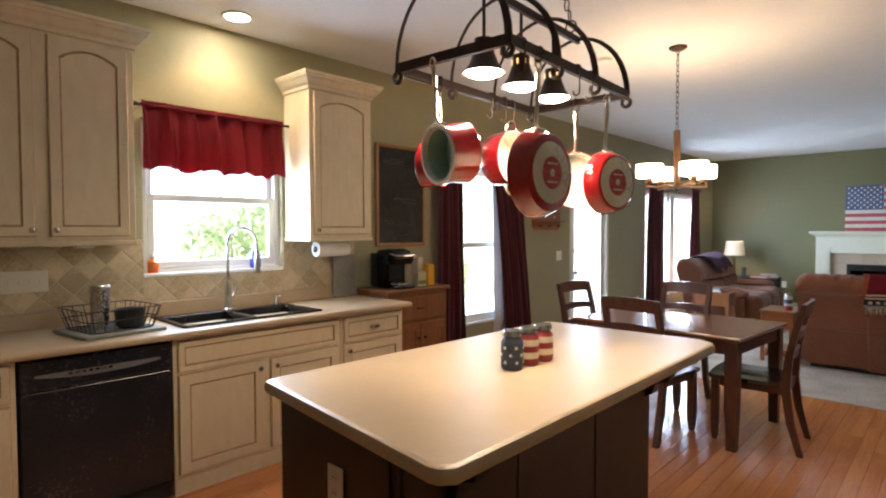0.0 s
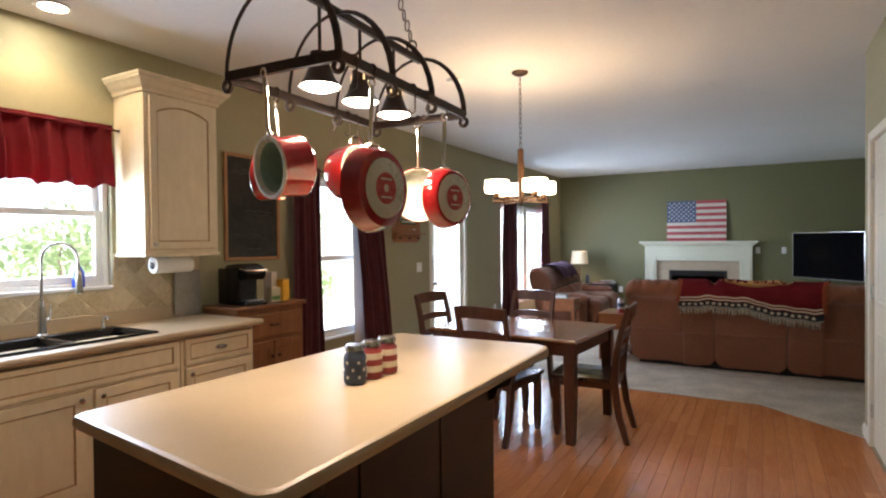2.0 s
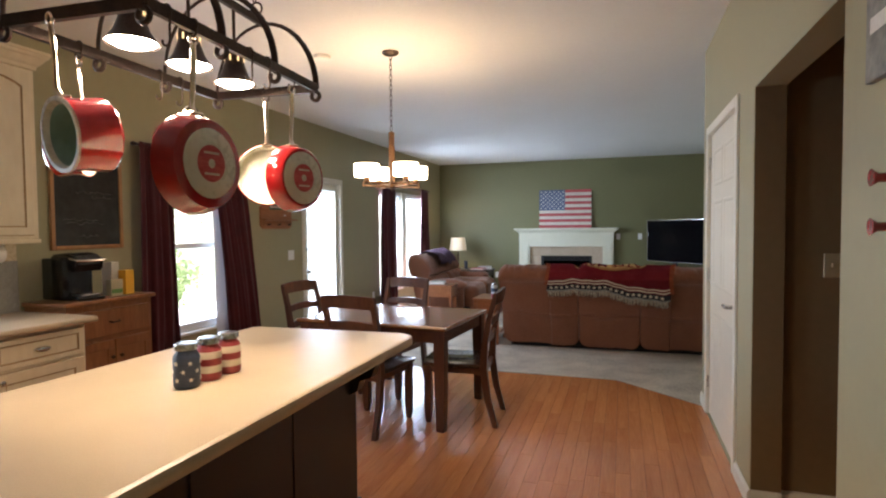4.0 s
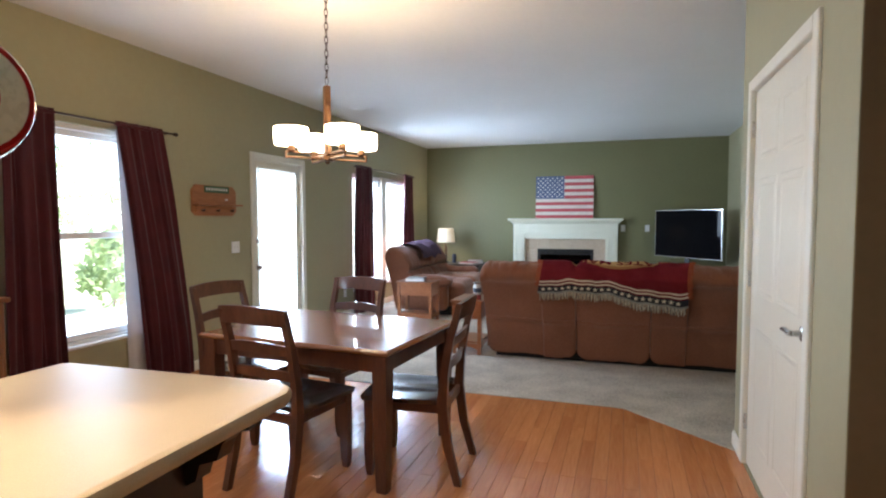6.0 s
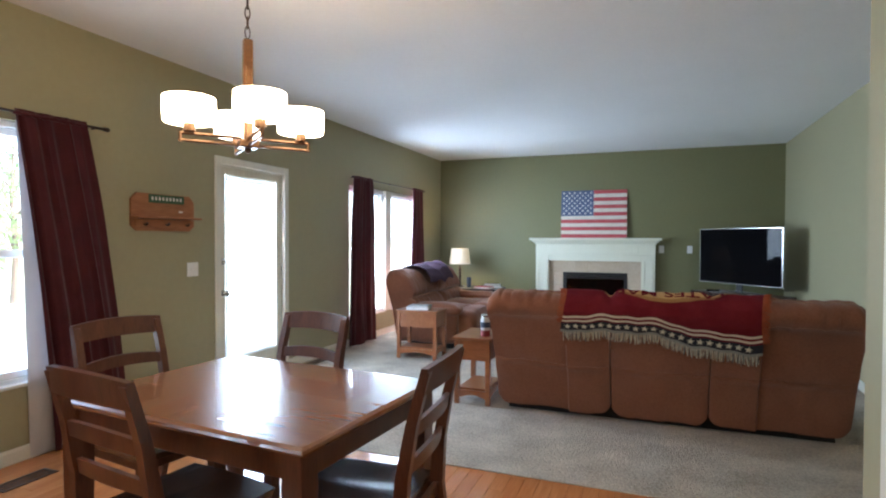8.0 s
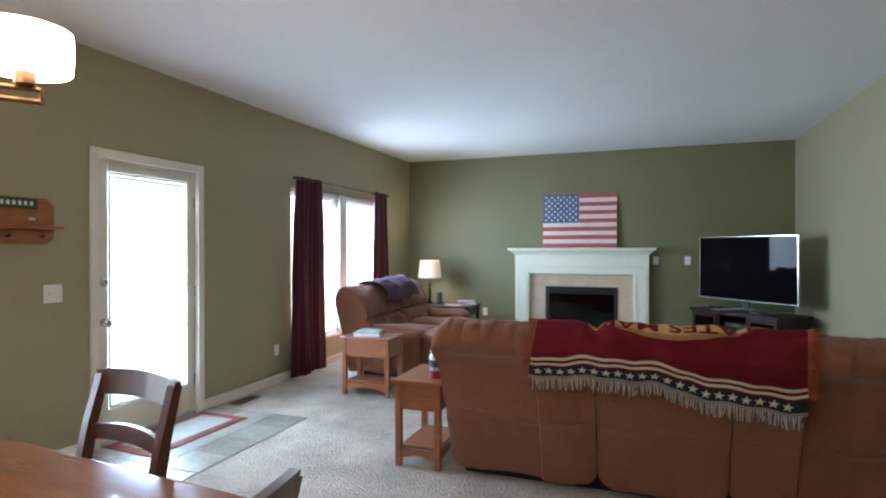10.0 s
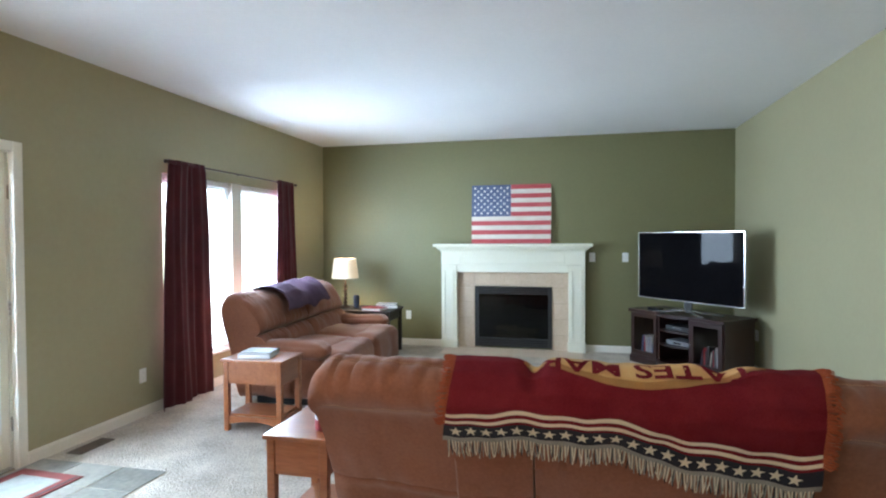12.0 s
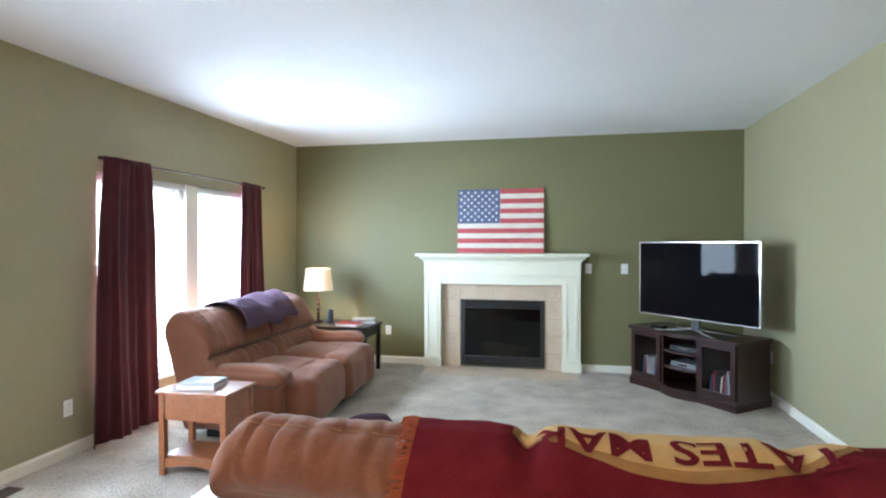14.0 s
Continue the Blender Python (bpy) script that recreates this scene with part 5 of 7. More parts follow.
def hung_pan(x, y, rz, r, depth, base_r, zc, label, name="frying_pan", handle=0.19, lining=INNER, tilt=0):
    """A pan hanging by its handle: its mouth faces local -x, its base +x."""
    ob = new(name)
    ob.empty_display_size = 0.05
    ob.matrix_basis = pose(x, y, zc, 0, 0, rz) @ pose(0, 0, 0, 0, tilt, 0)
    tagged(ob, label, "pan", "red enamel pans on the rack")
    R90 = Matrix.Rotation(radians(90), 4, "Y")
    t = 0.004
    part("body", lathe(bmesh.new(), [(r, -depth / 2), (r + 0.003, -depth / 2), (r * 0.99, -depth * 0.1), (base_r + (0.025 if r - base_r > 0.03 else 0.014), depth * 0.42), (base_r + 0.008, depth / 2), (base_r, depth / 2), (0.001, depth / 2)], 40, R90, caps=False), RED, ob, smooth=True)
    part("lining", lathe(bmesh.new(), [(r, -depth / 2 - 0.0005), (r - t, -depth / 2), (r * 0.985 - t, -depth * 0.1), (base_r + (0.025 if r - base_r > 0.03 else 0.014) - t - 0.001, depth * 0.40), (base_r, depth / 2 - t), (0.001, depth / 2 - t)], 40, R90, caps=False), lining, ob, "cream enamel lining", True)
    if lining is not INNER:
        part("rim", lathe(bmesh.new(), [(r + 0.0035, -depth / 2 + 0.003), (r + 0.002, -depth / 2 - 0.002), (r - 0.008, -depth / 2 - 0.002), (r - 0.016, -depth / 2 + 0.012)], 40, R90, caps=False), INNER, ob, "cream enamel rim", True)
    b = part("base_disc", lathe(bmesh.new(), [(base_r, depth / 2 + 0.0008), (base_r - 0.003, depth / 2 + 0.003), (0.001, depth / 2 + 0.003)], 36, R90, caps=False), INNER, ob, "cream enamel base ring", True)
    part("base_badge", lathe(bmesh.new(), [(base_r * 0.53, depth / 2 + 0.0032), (base_r * 0.52, depth / 2 + 0.0042), (0.001, depth / 2 + 0.0042)], 30, R90, caps=False), FRED, b, "round red printed badge", True)
    part("badge_mark", lathe(bmesh.new(), [(base_r * 0.13, depth / 2 + 0.0044), (base_r * 0.12, depth / 2 + 0.0052), (0.001, depth / 2 + 0.0052)], 18, R90, caps=False), INNER, b)
    for k in (-1, 1):
        part("badge_line", bbox(depth / 2 + 0.0044, depth / 2 + 0.005, -base_r * 0.28, base_r * 0.28, k * base_r * 0.3 - 0.003, k * base_r * 0.3 + 0.003), INNER, b)
    xm = -depth * 0.32
    if handle > 0.1:
        h = part("handle", tube(bmesh.new(), [(xm, 0, r - 0.004), (xm - 0.01, 0, r + 0.025), (xm - 0.004, 0, r + 0.08), (xm + 0.0, 0, r + 0.14), (xm, 0, r + handle)], [0.012, 0.009, 0.008, 0.011, 0.009], 10, flat=0.6), COPPER, ob, "polished steel handle", True)
        part("hang_loop", tube(bmesh.new(), [tuple(p) for p in arc((xm, 0, r + handle + 0.012), 0.014, 0, 330, 11, (0, 1, 0), (0, 0, 1))], 0.004, 6, closed=True), COPPER, h)
        part("rivet_plate", bbox(xm - 0.014, xm + 0.014, -0.02, 0.02, r - 0.004, r + 0.006, bevel=0.003), COPPER, h)
        top = r + handle + 0.039
    else:
        for s in (-1, 1):
            part("loop_handle", tube(bmesh.new(), [tuple(p) for p in arc((xm, 0, s * (r - 0.002)), 0.042, 0 if s > 0 else 180, 180 if s > 0 else 360, 10, (0, 1, 0), (0, 0, 1))], 0.0055, 8), COPPER, ob, "polished steel loop handle", True)
        top = r + 0.051
    return top


def hook_at(x, y, z0, z1, rz=0):
    """An S-hook from the rail at z1 down to z0."""
    ob = thing("pan_hook", x, y, z0, rz, "dark iron S-hook on the pot rack rail", "hook", "pan hooks")
    h = z1 - z0
    pts = [tuple(p) for p in arc((0.0, 0, 0.0), 0.012, -200, 0, 8, (1, 0, 0), (0, 0, 1))] + [(0.012, 0, h * 0.5)] + [tuple(p) for p in arc((0.0, 0, h), 0.0165, 0, 190, 8, (1, 0, 0), (0, 0, 1))]
    part("hook", tube(bmesh.new(), pts, 0.0032, 6), IRON, ob)


RAIL = 1.99
for x, y, rz, r, dep, br, zc, lab, nm, hd, inn, tlt in (
        (-1.005, 2.62, 205, 0.08, 0.085, 0.07, 1.685, "small red enamel saucepan", "saucepan", 0.17, INNER, 0),
        (-0.772, 2.468, 76, 0.094, 0.112, 0.085, 1.688, "red enamel saucepan with mint green lining", "saucepan", 0.18, MINT, -7),
        (-1.045, 3.12, 178, 0.118, 0.11, 0.10, 1.755, "red enamel stockpot hung by a loop handle", "stockpot", 0.05, INNER, 0),
        (-0.51, 2.60, -3, 0.135, 0.062, 0.094, 1.615, "large red enamel frying pan", "frying_pan", 0.19, INNER, 0),
        (-0.80, 3.295, 130, 0.118, 0.05, 0.085, 1.655, "red enamel frying pan showing its lining", "frying_pan", 0.18, INNER, 0),
        (-0.545, 3.118, -12, 0.118, 0.06, 0.094, 1.62, "medium red enamel frying pan", "frying_pan", 0.19, INNER, 0)):
    top = hung_pan(x, y, rz, r, dep, br, zc, lab, nm, hd, inn, tlt)
    xm = -dep * 0.32
    hook_at(x + xm * math.cos(radians(rz)), y + xm * math.sin(radians(rz)), zc + top - 0.008, RAIL, 0 if abs(x + 0.77) > 0.18 else 90)
for x, y in ((-0.995, 2.95), (-1.0, 3.05), (-0.54, 2.85), (-0.546, 2.95), (-0.522, 2.5)):
    hook_at(x, y, RAIL - 0.075, RAIL, 0)

# ---- dining area ----
tb = thing("dining_table", -1.163, 5.478, 0, -4.5, "square-legged cherry dining table with polished top", "table")
TX, TY = 0.625, 0.47
bm = bmesh.new()
rings(bm, [[(sx * (TX - i), sy * (TY - i), z) for sx, sy in ((-1, -1), (1, -1), (1, 1), (-1, 1))] for i, z in ((0.018, 0.715), (0.006, 0.722), (0.0, 0.732), (0.004, 0.741), (0.016, 0.747), (0.022, 0.748))])
part("tabletop", bm, DINING, tb)
for s in (-1, 1):
    part("apron", bbox(-TX + 0.1, TX - 0.1, s * (TY - 0.05) - 0.011, s * (TY - 0.05) + 0.011, 0.625, 0.714, bevel=0.002), CHAIRW, tb)
    part("apron", bbox(s * (TX - 0.05) - 0.011, s * (TX - 0.05) + 0.011, -TY + 0.1, TY - 0.1, 0.625, 0.714, bevel=0.002), CHAIRW, tb)
for sx in (-1, 1):
    for sy in (-1, 1):
        cx, cy = sx * (TX - 0.062), sy * (TY - 0.062)
        bm = bmesh.new()
        rings(bm, [[(cx + a * w, cy + b * w, z) for a, b in ((-1, -1), (1, -1), (1, 1), (-1, 1))] for w, z in ((0.03, 0.0), (0.036, 0.3), (0.04, 0.6), (0.04, 0.714))])
        bmesh.ops.bevel(bm, geom=[e for e in bm.edges if abs(e.verts[0].co.z - e.verts[1].co.z) > 0.05], offset=0.005, segments=2, affect="EDGES")
        part("leg", bm, CHAIRW, tb)

SEATW = material("dark_saddle_seat", (0.03, 0.016, 0.011), (0.065, 0.034, 0.022), 0.22, (3, 22), bump=0.08, coat=0.4)


def dining_chair(m, label):
    """A ladder-back chair: its back stands at local y = 0 and it faces +y."""
    ob = new("dining_chair")
    ob.matrix_basis = m
    tagged(ob, label, "chair", "chairs round the dining table")
    hw = 0.204
    bm = bmesh.new()
    n, k = 14, 12
    g = [[Vector(((-0.5 + i / n) * (0.445 + 0.02 * j / k), 0.025 + 0.43 * j / k, 0)) for i in range(n + 1)] for j in range(k + 1)]
    for r in g:
        for p in r:
            u, v = p.x / 0.215, (p.y - 0.24) / 0.215
            p.z = 0.452 - 0.013 * max(0, 1 - u * u) * max(0, 1 - v * v) * (1 - 0.55 * math.exp(-(u * 4) ** 2))
            p.y += 0.012 * (1 - u * u) * (1 if v > 0.7 else 0)
    top = [[bm.verts.new(p) for p in r] for r in g]
    bot = [[bm.verts.new((p.x * 0.97, 0.24 + (p.y - 0.24) * 0.97, 0.425)) for p in r] for r in g]
    for j in range(k):
        for i in range(n):
            bm.faces.new((top[j][i], top[j][i + 1], top[j + 1][i + 1], top[j + 1][i]))
            bm.faces.new((bot[j][i], bot[j + 1][i], bot[j + 1][i + 1], bot[j][i + 1]))
    ring = lambda q: [q[0][i] for i in range(n)] + [q[j][n] for j in range(k)] + [q[k][n - i] for i in range(n)] + [q[k - j][0] for j in range(k)]
    a, b = ring(top), ring(bot)
    for i in range(len(a)):
        bm.faces.new((a[i], b[i], b[(i + 1) % len(a)], a[(i + 1) % len(a)]))
    part("seat", bm, SEATW, ob, "dark glossy saddle seat", True)
    for s in (-1, 1):
        pts = [(s * hw, -0.085, 0.0), (s * hw, -0.03, 0.2), (s * hw, 0.0, 0.42), (s * hw, -0.012, 0.6), (s * hw, -0.045, 0.78), (s * (hw - 0.002), -0.092, 0.955)]
        bm = bmesh.new()
        rings(bm, [[(x + a * 0.0175, y + b * w, z) for a, b in ((-1, -1), (1, -1), (1, 1), (-1, 1))] for (x, y, z), w in zip(pts, (0.018, 0.023, 0.027, 0.023, 0.019, 0.016))])
        part("back_post", bm, CHAIRW, ob)
        bm = bmesh.new()
        rings(bm, [[(s * 0.19 + a * w, 0.415 + b * w, z) for a, b in ((-1, -1), (1, -1), (1, 1), (-1, 1))] for w, z in ((0.015, 0.0), (0.021, 0.05), (0.025, 0.14), (0.024, 0.3), (0.024, 0.424))])
        part("front_leg", bm, CHAIRW, ob)
        part("seat_rail", bbox(s * 0.19 - 0.01, s * 0.19 + 0.01, 0.02, 0.396, 0.375, 0.424, bevel=0.002), CHAIRW, ob)
    part("seat_rail", bbox(-0.17, 0.17, 0.405, 0.425, 0.375, 0.424, bevel=0.002), CHAIRW, ob)
    part("seat_rail", bbox(-0.19, 0.19, -0.01, 0.012, 0.375, 0.424, bevel=0.002), CHAIRW, ob)

    def slat(name, z0, z1, yb, bow, rise, t=0.010, over=0.0):
        bm = bmesh.new()
        loops = []
        for i in range(13):
            u = -1 + i / 6
            x = u * (hw - 0.014 + over)
            y = yb - bow * (1 - u * u)
            r = rise * (1 - u * u)
            loops.append([(x, y - t, z0 + r * 0.6), (x, y + t, z0 + r * 0.6), (x, y + t - 0.012 * (z1 - z0) / 0.08, z1 + r), (x, y - t - 0.012 * (z1 - z0) / 0.08, z1 + r)])
        part(name, rings(bm, loops), CHAIRW, ob, smooth=True)

    slat("crest_rail", 0.882, 0.968, -0.078, 0.026, 0.014, 0.012, 0.03)
    slat("ladder_slat", 0.732, 0.782, -0.04, 0.022, 0.016, 0.009)
    slat("ladder_slat", 0.597, 0.647, -0.012, 0.02, 0.014, 0.009)
    return ob


dining_chair(pose(-1.205, 4.85, 0.0005, 0, 0, -8), "dark-stained ladder-back dining chair with a dark saddle seat beside the island")
dining_chair(pose(-0.385, 5.405, 0.0005, 0, 0, 94), "dark-stained ladder-back dining chair pulled up to the table end")
dining_chair(pose(-2.03, 5.57, 0.0005, 0, 0, -98), "dark-stained ladder-back dining chair beside the burgundy curtain")
dining_chair(pose(-1.335, 6.05, 0.0005, 0, 0, 172), "dark-stained ladder-back dining chair facing the kitchen across the table")

# chandelier
cd = thing("chandelier", -1.15, 5.40, 1.75, -38, "bronze chandelier with four lit white drum shades", "chandelier")
BRZ = material("warm_bronze", (0.09, 0.045, 0.022), (0.17, 0.095, 0.05), 0.35, (8, 60), metal=0.7, bump=0.06)
SHADE = glowing("lit_shade", (1.0, 0.78, 0.48), 2.4, (0.85, 0.8, 0.7))
part("column", bbox(-0.018, 0.018, -0.018, 0.018, 0.0, 0.44, bevel=0.003), BRZ, cd)
part("column", bbox(0.019, 0.033, -0.012, 0.012, 0.0, 0.33, bevel=0.002), BRZ, cd)
part("hub", bbox(-0.04, 0.04, -0.04, 0.04, 0.0, 0.03, bevel=0.004), BRZ, cd)
part("finial", lathe(bmesh.new(), [(0.004, -0.02), (0.014, -0.012), (0.014, 0.0)], 14), BRZ, cd, smooth=True)
for i in range(4):
    c, s = math.cos(i * math.pi / 2), math.sin(i * math.pi / 2)
    P = lambda r, z: (c * r, s * r, z)
    for z in (0.012, 0.04):
        part("arm_bar", tube(bmesh.new(), [P(0.03, z), P(0.25, z)], 0.007, 6), BRZ, cd)
    part("arm_end", tube(bmesh.new(), [P(0.25, 0.005), P(0.25, 0.047)], 0.007, 6), BRZ, cd)
    part("socket_cup", lathe(bmesh.new(), [(0.016, 0.045), (0.022, 0.05), (0.022, 0.085), (0.018, 0.09)], 18, Matrix.Translation(P(0.218, 0))), BRZ, cd, smooth=True)
    part("shade", lathe(bmesh.new(), [(0.02, 0.078), (0.09, 0.08), (0.095, 0.085), (0.098, 0.13), (0.096, 0.178), (0.093, 0.178), (0.095, 0.13), (0.091, 0.086)], 36, Matrix.Translation(P(0.218, 0)), caps=False), SHADE, cd, "lit white fabric drum shade", True)
    lamp("chandelier_bulb", "POINT", 0.85, WARM, Matrix.Translation((-1.15 + 0.218 * math.cos(radians(-38 + 90 * i)), 5.40 + 0.218 * math.sin(radians(-38 + 90 * i)), 1.93)), 0.08)
n = 15
for i in range(n):
    z = 0.45 + (ZC - 1.75 - 0.47) * (i + 0.5) / n
    u = Vector((1, 0, 0)) if i % 2 else Vector((0, 1, 0))
    bm = bmesh.new()
    tube(bm, [Vector((0, 0, z)) + 0.010 * math.cos(a) * u + Vector((0, 0, 0.026 * math.sin(a))) for a in [2 * math.pi * k / 10 for k in range(10)]], 0.0026, 5, closed=True)
    part("chain_link", bm, IRON, cd)
part("ceiling_canopy", lathe(bmesh.new(), [(0.065, ZC - 1.75 - 0.0005), (0.065, ZC - 1.75 - 0.012), (0.045, ZC - 1.75 - 0.026), (0.012, ZC - 1.75 - 0.03)], 28), IRON, cd, smooth=True)

# key rack on the wall
kr = thing("key_rack", XW + 0.0005, 6.89, 1.44, 0, "wooden wall key rack with shelf, pegs and green plaque", "wall rack")
KW = material("rack_wood", (0.27, 0.10, 0.035), (0.40, 0.17, 0.065), 0.45, (4, 18), bump=0.1, stretch=(1, 0.7, 5))
bm = bmesh.new()
rings(bm, [[(x, y, z) for y, z in ((-0.30, 0.04), (-0.25, 0.0), (0.25, 0.0), (0.30, 0.04), (0.30, 0.24), (0.25, 0.29), (-0.25, 0.29), (-0.30, 0.24))] for x in (0, 0.018)])
part("back_board", bm, KW, kr)
part("shelf", bbox(0.019, 0.10, -0.31, 0.31, 0.095, 0.112, bevel=0.004), KW, kr)
part("lower_rail", bbox(0.019, 0.034, -0.27, 0.27, 0.03, 0.094, bevel=0.003), KW, kr)
for y in (-0.2, 0, 0.2):
    part("peg", tube(bmesh.new(), [(0.034, y, 0.05), (0.06, y, 0.045), (0.068, y, 0.06)], [0.007, 0.007, 0.01], 8), IRON, kr)
GRN = material("plaque_green", (0.02, 0.07, 0.03), (0.04, 0.12, 0.05), 0.5, (9, 60), bump=0.05)
pq = part("plaque", bbox(0.019, 0.028, -0.15, 0.19, 0.22, 0.285, bevel=0.003), GRN, kr, "small green plaque with pale marks")
for i in range(9):
    part("mark", bbox(0.0285, 0.0295, -0.13 + i * 0.034, -0.112 + i * 0.034, 0.24, 0.266), STARW, pq)
part("mark", bbox(0.019, 0.02, 0.14, 0.18, 0.15, 0.165), STARW, kr)

# ---- patio door tiles and mat ----
SLT = material("slate_tile", (0.14, 0.14, 0.12), (0.36, 0.345, 0.29), 0.35, (5, 30), bump=0.15, bump_scale=40, each=0.7, spread=(0.3, 0.7))
tl = tagged(part("entry_tiles", bbox(XW + 0.015, -2.27, 7.1, 8.60, -0.01, 0.0065), GROUT), "grey slate entry tiles at the patio door", "tile floor", kind="structure")
for i in range(3):
    for j in range(5):
        x0, y0 = XW + 0.017 + i * 0.326, 7.1 + j * 0.3
        part("tile", bbox(x0, x0 + 0.32, y0 + 0.003, y0 + 0.297, 0.004, 0.0095, bevel=0.0015), SLT, tl)
dm = thing("door_mat", -2.975, 7.96, 0.0098, -2, "red bordered door mat with grey centre", "mat")
MRED = material("mat_red", (0.16, 0.035, 0.03), (0.27, 0.07, 0.055), 0.95, (12, 160), bump=0.6, bump_scale=250)
MGRY = material("mat_grey", (0.24, 0.25, 0.22), (0.36, 0.37, 0.33), 0.95, (12, 160), bump=0.6, bump_scale=250)
part("border", bbox(-0.24, 0.24, -0.46, 0.46, 0, 0.007, bevel=0.003), MRED, dm)
part("centre_panel", bbox(-0.16, 0.16, -0.38, 0.38, 0.0071, 0.009, bevel=0.001), MGRY, dm)
part("edge_stripe", bbox(0.2, 0.215, -0.45, 0.45, 0.0071, 0.0085), BLACKM, dm)
fv = thing("floor_vent", -3.12, 8.86, 0.0042, 0, "brown metal floor register set into the floor", "vent")
VENT = material("brown_metal", (0.09, 0.06, 0.04), (0.14, 0.10, 0.07), 0.45, (6, 60), metal=0.3, bump=0.05)
for a in ((-0.06, 0.06, -0.15, -0.135), (-0.06, 0.06, 0.135, 0.15), (-0.06, -0.048, -0.135, 0.135), (0.048, 0.06, -0.135, 0.135)):
    part("frame", bbox(*a, 0, 0.006, bevel=0.001), VENT, fv)
for i in range(18):
    y = -0.128 + i * 0.015
    part("slat", bbox(-0.048, 0.048, y, y + 0.006, 0, 0.0045), VENT, fv)
copy_thing(fv, pose(-2.94, 5.645, 0.0006))

# ---- living room seating ----
STITCH = material("stitch_thread", (0.36, 0.20, 0.12), (0.46, 0.27, 0.17), 0.9, (20, 90), bump=0)
UNDER = material("dark_lining", (0.012, 0.01, 0.009), (0.02, 0.017, 0.015), 0.95, (9, 60), bump=0.1)
BACK = [(0.0, 0.05), (-0.055, 0.26), (-0.092, 0.38), (-0.113, 0.437), (-0.103, 0.449), (-0.124, 0.462), (-0.20, 0.66), (-0.275, 0.80), (-0.325, 0.845), (-0.355, 0.895), (-0.352, 0.945), (-0.318, 0.99), (-0.255, 1.018), (-0.18, 1.02), (-0.105, 0.99), (-0.05, 0.93),
        (-0.01, 0.84), (0.05, 0.70), (0.11, 0.55), (0.15, 0.40), (0.17, 0.25), (0.18, 0.075)]


LOVE_BACK = [(-0.10, 0.05), (-0.13, 0.22), (-0.17, 0.45), (-0.215, 0.65), (-0.255, 0.80), (-0.27, 0.88), (-0.25, 0.945), (-0.20, 0.98), (-0.13, 0.985), (-0.06, 0.965), (0.01, 0.92), (0.07, 0.85), (0.115, 0.77), (0.135, 0.70), (0.125, 0.655), (0.10, 0.636),
             (0.14, 0.62), (0.185, 0.58), (0.215, 0.52), (0.225, 0.46), (0.21, 0.30), (0.18, 0.075)]


def smooth_line(pts, m=4):
    """Rounds a profile by running a curve through its points."""
    res = []
    for i in range(len(pts) - 1):
        p = [Vector(pts[max(0, min(len(pts) - 1, i + d))]) for d in (-1, 0, 1, 2)]
        for j in range(m):
            t = j / m
            q = 0.5 * (2 * p[1] + (p[2] - p[0]) * t + (2 * p[0] - 5 * p[1] + 4 * p[2] - p[3]) * t * t + (3 * p[1] - p[0] - 3 * p[2] + p[3]) * t ** 3)
            res.append((q.x, q.y))
    return res + [tuple(pts[-1])]


SEAMS = ((-0.332, 0.842), (-0.262, 1.023))


def back_section(parent, x0, x1, seed=0, cover=(9, 9), profile=BACK, seams=SEAMS, pleat=0.03):
    """One padded back: a profile swept along x, drawn in at the ends, puckered along its seams."""
    bm = bmesh.new()
    cy, cz = -0.1, 0.55
    loops = []
    n = 84
    line = smooth_line(profile)
    for i in range(n + 1):
        u = i / n
        x = x0 + (x1 - x0) * u
        e = min(u, 1 - u) * (x1 - x0)
        k = 1.0 if e > 0.09 else 1 - 0.13 * (1 - e / 0.09) ** 2.4
        puff = 0.016 * math.sin(math.pi * u)
        lp = []
        for y, z in line:
            zz = cz + (z - cz) * k
            yy = cy + (y - cy) * (0.75 + 0.25 * k if k < 1 else 1) - (puff if y < cy and z > 0.2 else 0)
            w = 0.012 * noise.noise(Vector((x * 4 + seed, y * 5, z * 5))) + 0.006 * noise.noise(Vector((x * 13 + seed, y * 10, z * 10)))
            for sy, sz in seams:
                d = math.hypot(y - sy, z - sz)
                w -= 0.009 * math.exp(-(d / 0.012) ** 2)
                fold = abs(noise.noise(Vector((x * 15 + seed * 1.7, sz * 9, 0.5 + d * 2.5))))
                w += (pleat if not cover[0] < x < cover[1] else 0.0) * (min(0.5, fold * 1.6) - 0.3) * math.exp(-(max(0, d - 0.015) / 0.09) ** 2)
            if cover[0] < x < cover[1]:
                w = min(w, 0.004) - 0.012
            lp.append((x, yy + w * (-1 if y < -0.2 else 1), zz + w * 0.8))
        loops.append(lp)
    rings(bm, loops)
    b = part("back_cushion", bm, MICRO, parent, smooth=True)
    for sy, sz in seams:
        j = min(range(len(line)), key=lambda q: math.hypot(line[q][0] - sy, line[q][1] - sz))
        sb = bmesh.new()
        for i in range(5, n - 5):
            p, q = Vector(loops[i][j]), Vector(loops[i + 1][j])
            if cover[0] < p.x < cover[1]:
                continue
            p, q = (v + 0.0025 * (v - Vector((v.x, cy, cz))).normalized() for v in (p, q))
            tube(sb, [tuple(p), tuple(p.lerp(q, 0.66))], 0.0019, 5)
        if sb.verts:
            part("seam", sb, STITCH, b, "pale stitched seam")
        else:
            sb.free()
    return b


